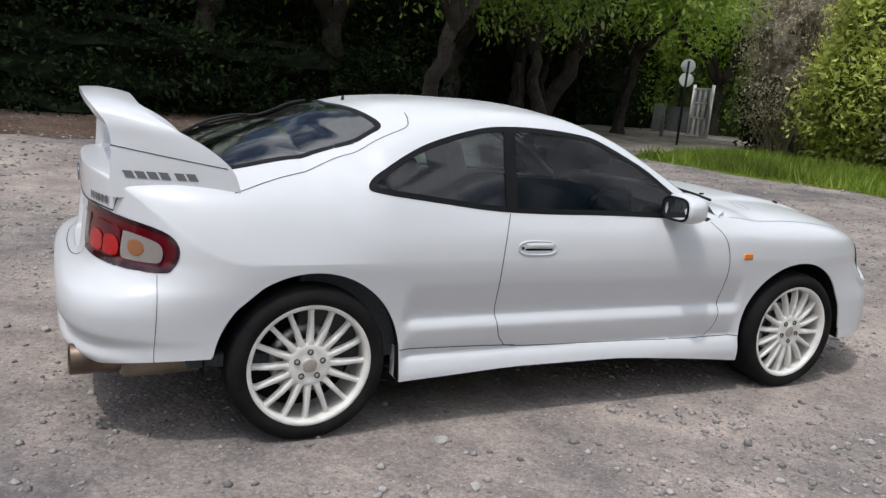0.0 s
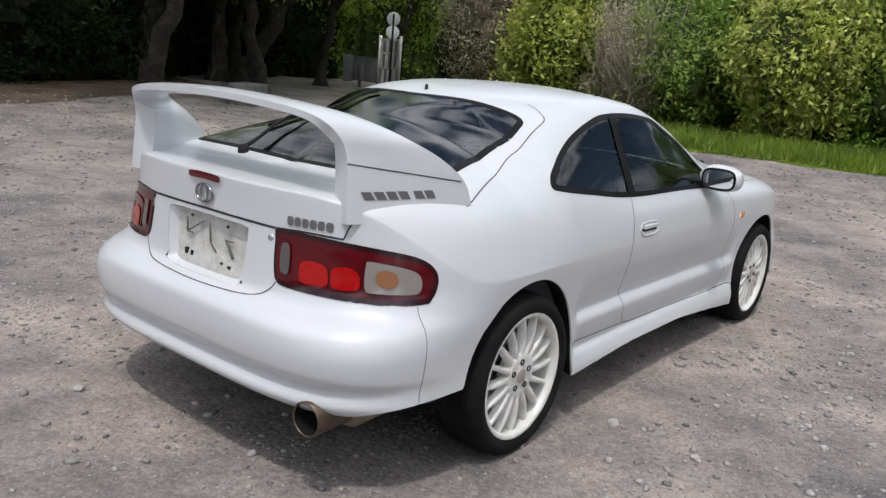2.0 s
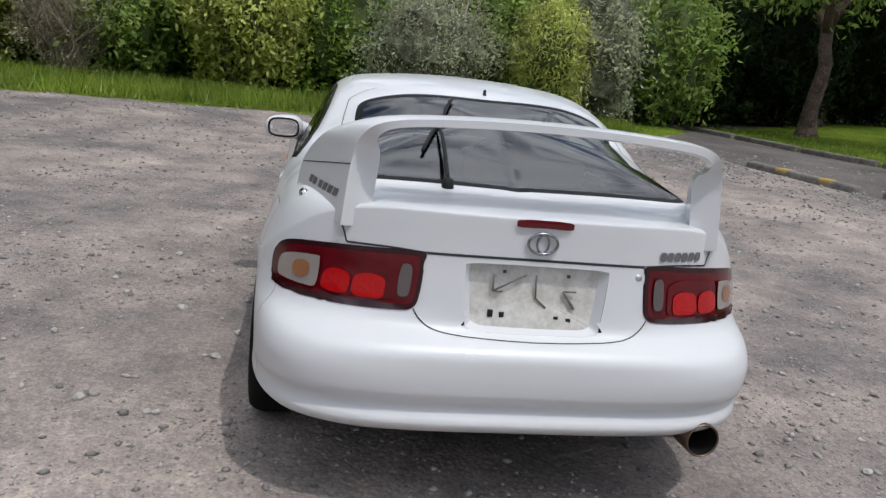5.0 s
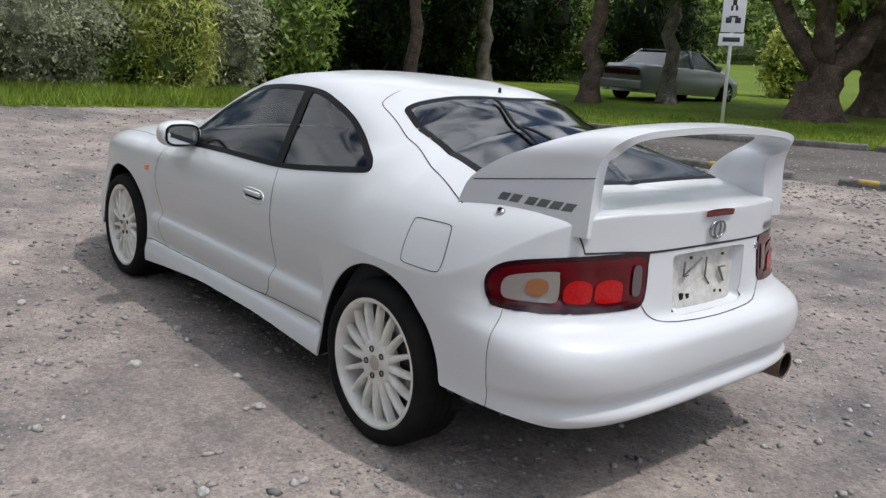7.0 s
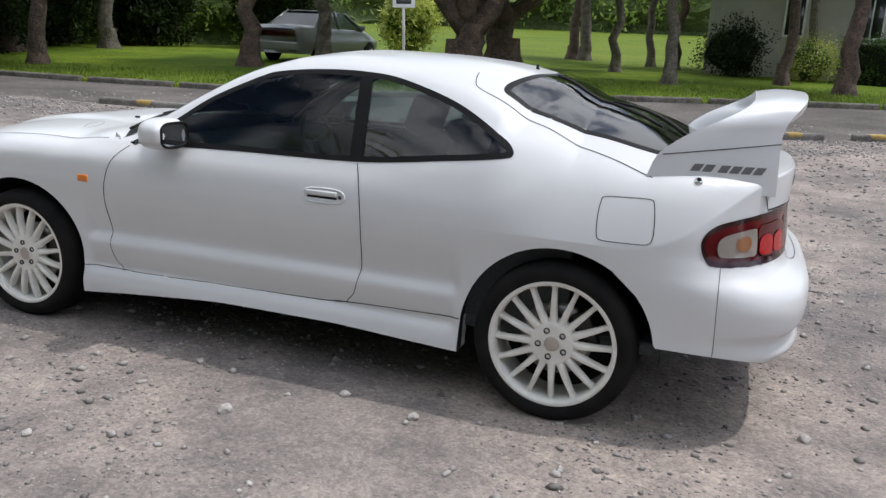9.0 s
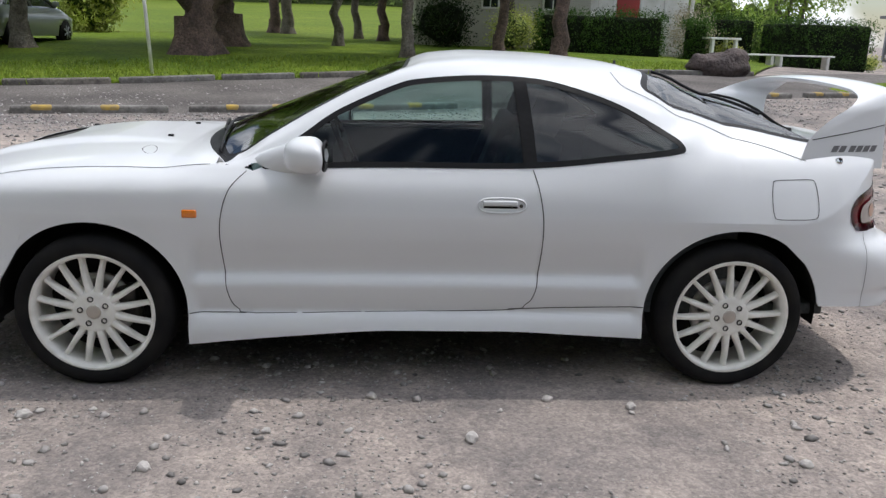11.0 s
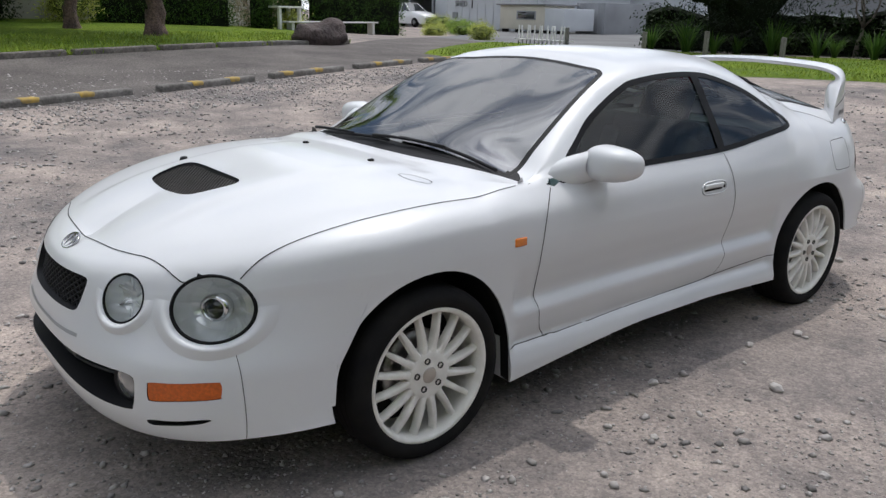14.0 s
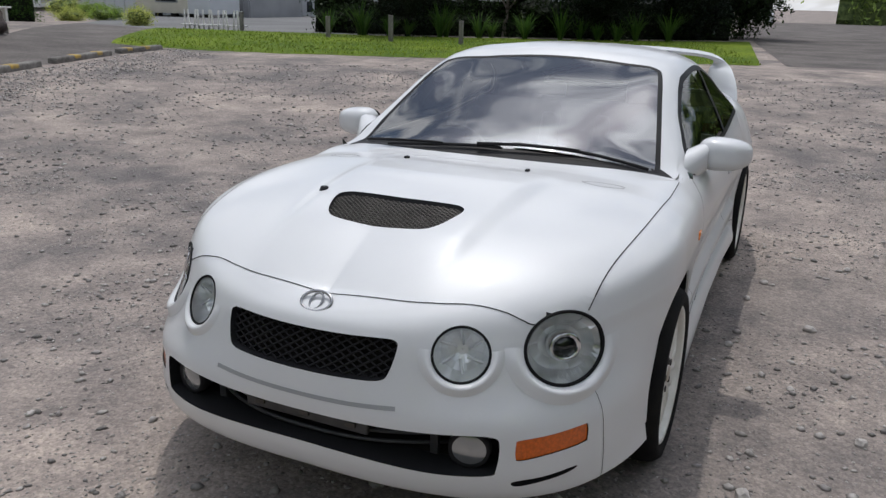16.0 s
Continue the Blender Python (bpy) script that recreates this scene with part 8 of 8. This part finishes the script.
bench(-13.2, -22.3, 0.12, 2.1, 0.42, "low white bench before the hedge")
bench(-10.7, -20.9, 0.12, 2.0, 0.36, "low white bench beside the table")
tb = thing("picnic_table", "white wooden table on the lawn", "table")
tb.matrix_basis = Matrix.Translation((-9.9, -21.2, ground_z(-9.9, -21.2))) @ Matrix.Rotation(0.25, 4, "Z")
part("table_top", bbox(-0.55, 0.55, -0.35, 0.35, 0.72, 0.78, 0.01), M_WHITEW, tb)
for x in (-0.42, 0.42):
    for y in (-0.25, 0.25):
        part("leg", bbox(x - 0.05, x + 0.05, y - 0.05, y + 0.05, -0.05, 0.72, 0.01), M_WHITEW, tb)


# ---- other vehicles ----
def parked(name, label, x, y, turn, paint, roof0, roof1, deck=0.95, nose=0.85, roof=1.40, L=4.5):
    """A simple saloon: lower body, glasshouse, wheels, lamps."""
    t = thing(name, label, "car")
    t.matrix_basis = Matrix.Translation((x, y, ground_z(x, y))) @ Matrix.Rotation(turn, 4, "Z")
    half = L / 2
    top = curve((-half, deck - 0.10), (-half + 0.08, deck - 0.02), (-half + 0.3, deck), (roof0, deck + 0.02), (roof1, nose + 0.10), (half - 0.5, nose - 0.04), (half - 0.12, nose - 0.14), (half, nose - 0.26))
    wid = curve((-half, 0.66), (-half + 0.15, 0.78), (-half + 0.7, 0.84), (0, 0.85), (half - 0.8, 0.84), (half - 0.2, 0.74), (half, 0.58))
    vs, fs = [], []
    n = 36
    for i in range(n + 1):
        x_ = -half + L * i / n
        w, z = wid(x_), top(x_)
        wheel_gap = max(0, 0.33 ** 2 - min((x_ - half + 0.85) ** 2, (x_ + half - 0.95) ** 2))
        zb = max(0.22, 0.31 + math.sqrt(wheel_gap) if wheel_gap > 0 else 0.22)
        prof = [(w - 0.04, zb), (w, max(zb, 0.5)), (w - 0.01, max(zb, 0.66)), (w - 0.06, z - 0.06), (w - 0.14, z), (0, z + 0.02)]
        vs += [(x_, p[0], p[1]) for p in prof] + [(x_, -p[0], p[1]) for p in prof[-2::-1]]
    k = 11
    for i in range(n):
        for j in range(k - 1):
            fs.append((i * k + j, i * k + j + 1, (i + 1) * k + j + 1, (i + 1) * k + j))
    fs += [tuple(range(k)), tuple(n * k + j for j in range(k))[::-1]]
    part("body", (vs, fs), paint, t)
    g = [(roof0 - 0.05, deck), (roof0 + 0.55, roof - 0.04), (roof0 + 0.9, roof), (roof1 - 0.95, roof), (roof1 - 0.65, roof - 0.05), (roof1 + 0.05, nose + 0.09)]
    gs = []
    for (x_, z) in g:
        f = (z - deck) / (roof - deck)
        yb = 0.74 - 0.20 * max(0, f)
        gs += [(x_, yb, z), (x_, -yb, z)]
    low = [(roof0, 0.77, deck - 0.02), (roof1, 0.77, nose + 0.06), (roof0, -0.77, deck - 0.02), (roof1, -0.77, nose + 0.06)]
    o = len(gs)
    part("glasshouse", (gs + low, [(0, 1, 3, 2), (2, 3, 5, 4), (6, 7, 9, 8), (8, 9, 11, 10), (0, 2, 4, 6, 8, 10, o + 1, o), (1, 3, 5, 7, 9, 11, o + 3, o + 2)]), M_DARKW, t, "dark car windows", smooth=False)
    part("roof_panel", (lambda: ([(g[2][0] - 0.4, 0.565, roof - 0.025), (g[2][0] - 0.4, -0.565, roof - 0.025), (g[2][0], 0.545, roof + 0.012), (g[2][0], -0.545, roof + 0.012), (g[3][0], 0.545, roof + 0.012), (g[3][0], -0.545, roof + 0.012), (g[4][0], 0.565, roof - 0.035), (g[4][0], -0.565, roof - 0.035)], [(0, 1, 3, 2), (2, 3, 5, 4), (4, 5, 7, 6)]))(), paint, t)
    for s in (1, -1):
        for xa, za, xb, zb in ((roof0 - 0.02, deck, roof0 + 0.6, roof - 0.02), (roof1, nose + 0.1, roof1 - 0.7, roof - 0.03), ((roof0 + roof1) / 2 - 0.05, deck - 0.02, (roof0 + roof1) / 2 - 0.02, roof)):
            part("pillar", tube([(xa, s * 0.765, za), (xb, s * 0.558, zb)], 0.04, 6), paint, t)
        for xw in (half - 0.85, -half + 0.95):
            wv = part("wheel", revolve([(0.0, 0.02), (0.20, 0.02), (0.205, 0.0), (0.30, 0.0), (0.315, -0.03), (0.315, -0.17), (0.0, -0.17)], 28, m=Matrix.Translation((xw, s * 0.84, 0.315)) @ Matrix.Rotation(0 if s > 0 else math.pi, 4, "Z")), M_TYRE, t)
            for q in range(7):
                an = 2 * math.pi * q / 7
                part("rim_spoke", tube([(xw, s * 0.862, 0.315), (xw + 0.18 * math.cos(an), s * 0.862, 0.315 + 0.18 * math.sin(an))], 0.02, 5), M_GALV, wv)
    part("tail_panel", bbox(-half - 0.012, -half + 0.02, -0.60, 0.60, deck - 0.30, deck - 0.14, 0.01), M_REDK, t, "dark red tail lamp band")
    part("bumper", bbox(-half - 0.06, -half + 0.1, -0.70, 0.70, 0.30, 0.52, 0.04, 3), paint, t)
    part("bumper", bbox(half - 0.12, half + 0.04, -0.62, 0.62, 0.26, 0.46, 0.04, 3), paint, t)
    part("exhaust", tube([(-half - 0.04, 0.4, 0.26), (-half + 0.2, 0.4, 0.26)], 0.025, 8), M_STEEL, t)
    for s in (1, -1):
        part("mirror", bbox(roof1 - 0.35, roof1 - 0.22, s * 0.90 - 0.09, s * 0.90 + 0.06, deck, deck + 0.13, 0.03, 2), paint, t)
    return t


parked("sedan", "silver saloon car parked on grass under trees", 9.9, -17.5, radians(-93), M_SILVER, -1.45, 1.05)
parked("parked_car", "dark hatchback car parked in the yard", -39.3, -31.4, radians(100), M_DARKCAR, -2.0, 0.9, 1.0, 0.9, 1.45, 4.0)
parked("utility_car", "white utility vehicle in the open garage", -32.0, -44.5, radians(95), M_WHITECAR, -0.9, 1.0, 0.95, 0.95, 1.6, 4.8)
parked("road_car", "white car parked far down the road", -60.0, -3.2, radians(10), M_WHITECAR, -1.5, 1.0)
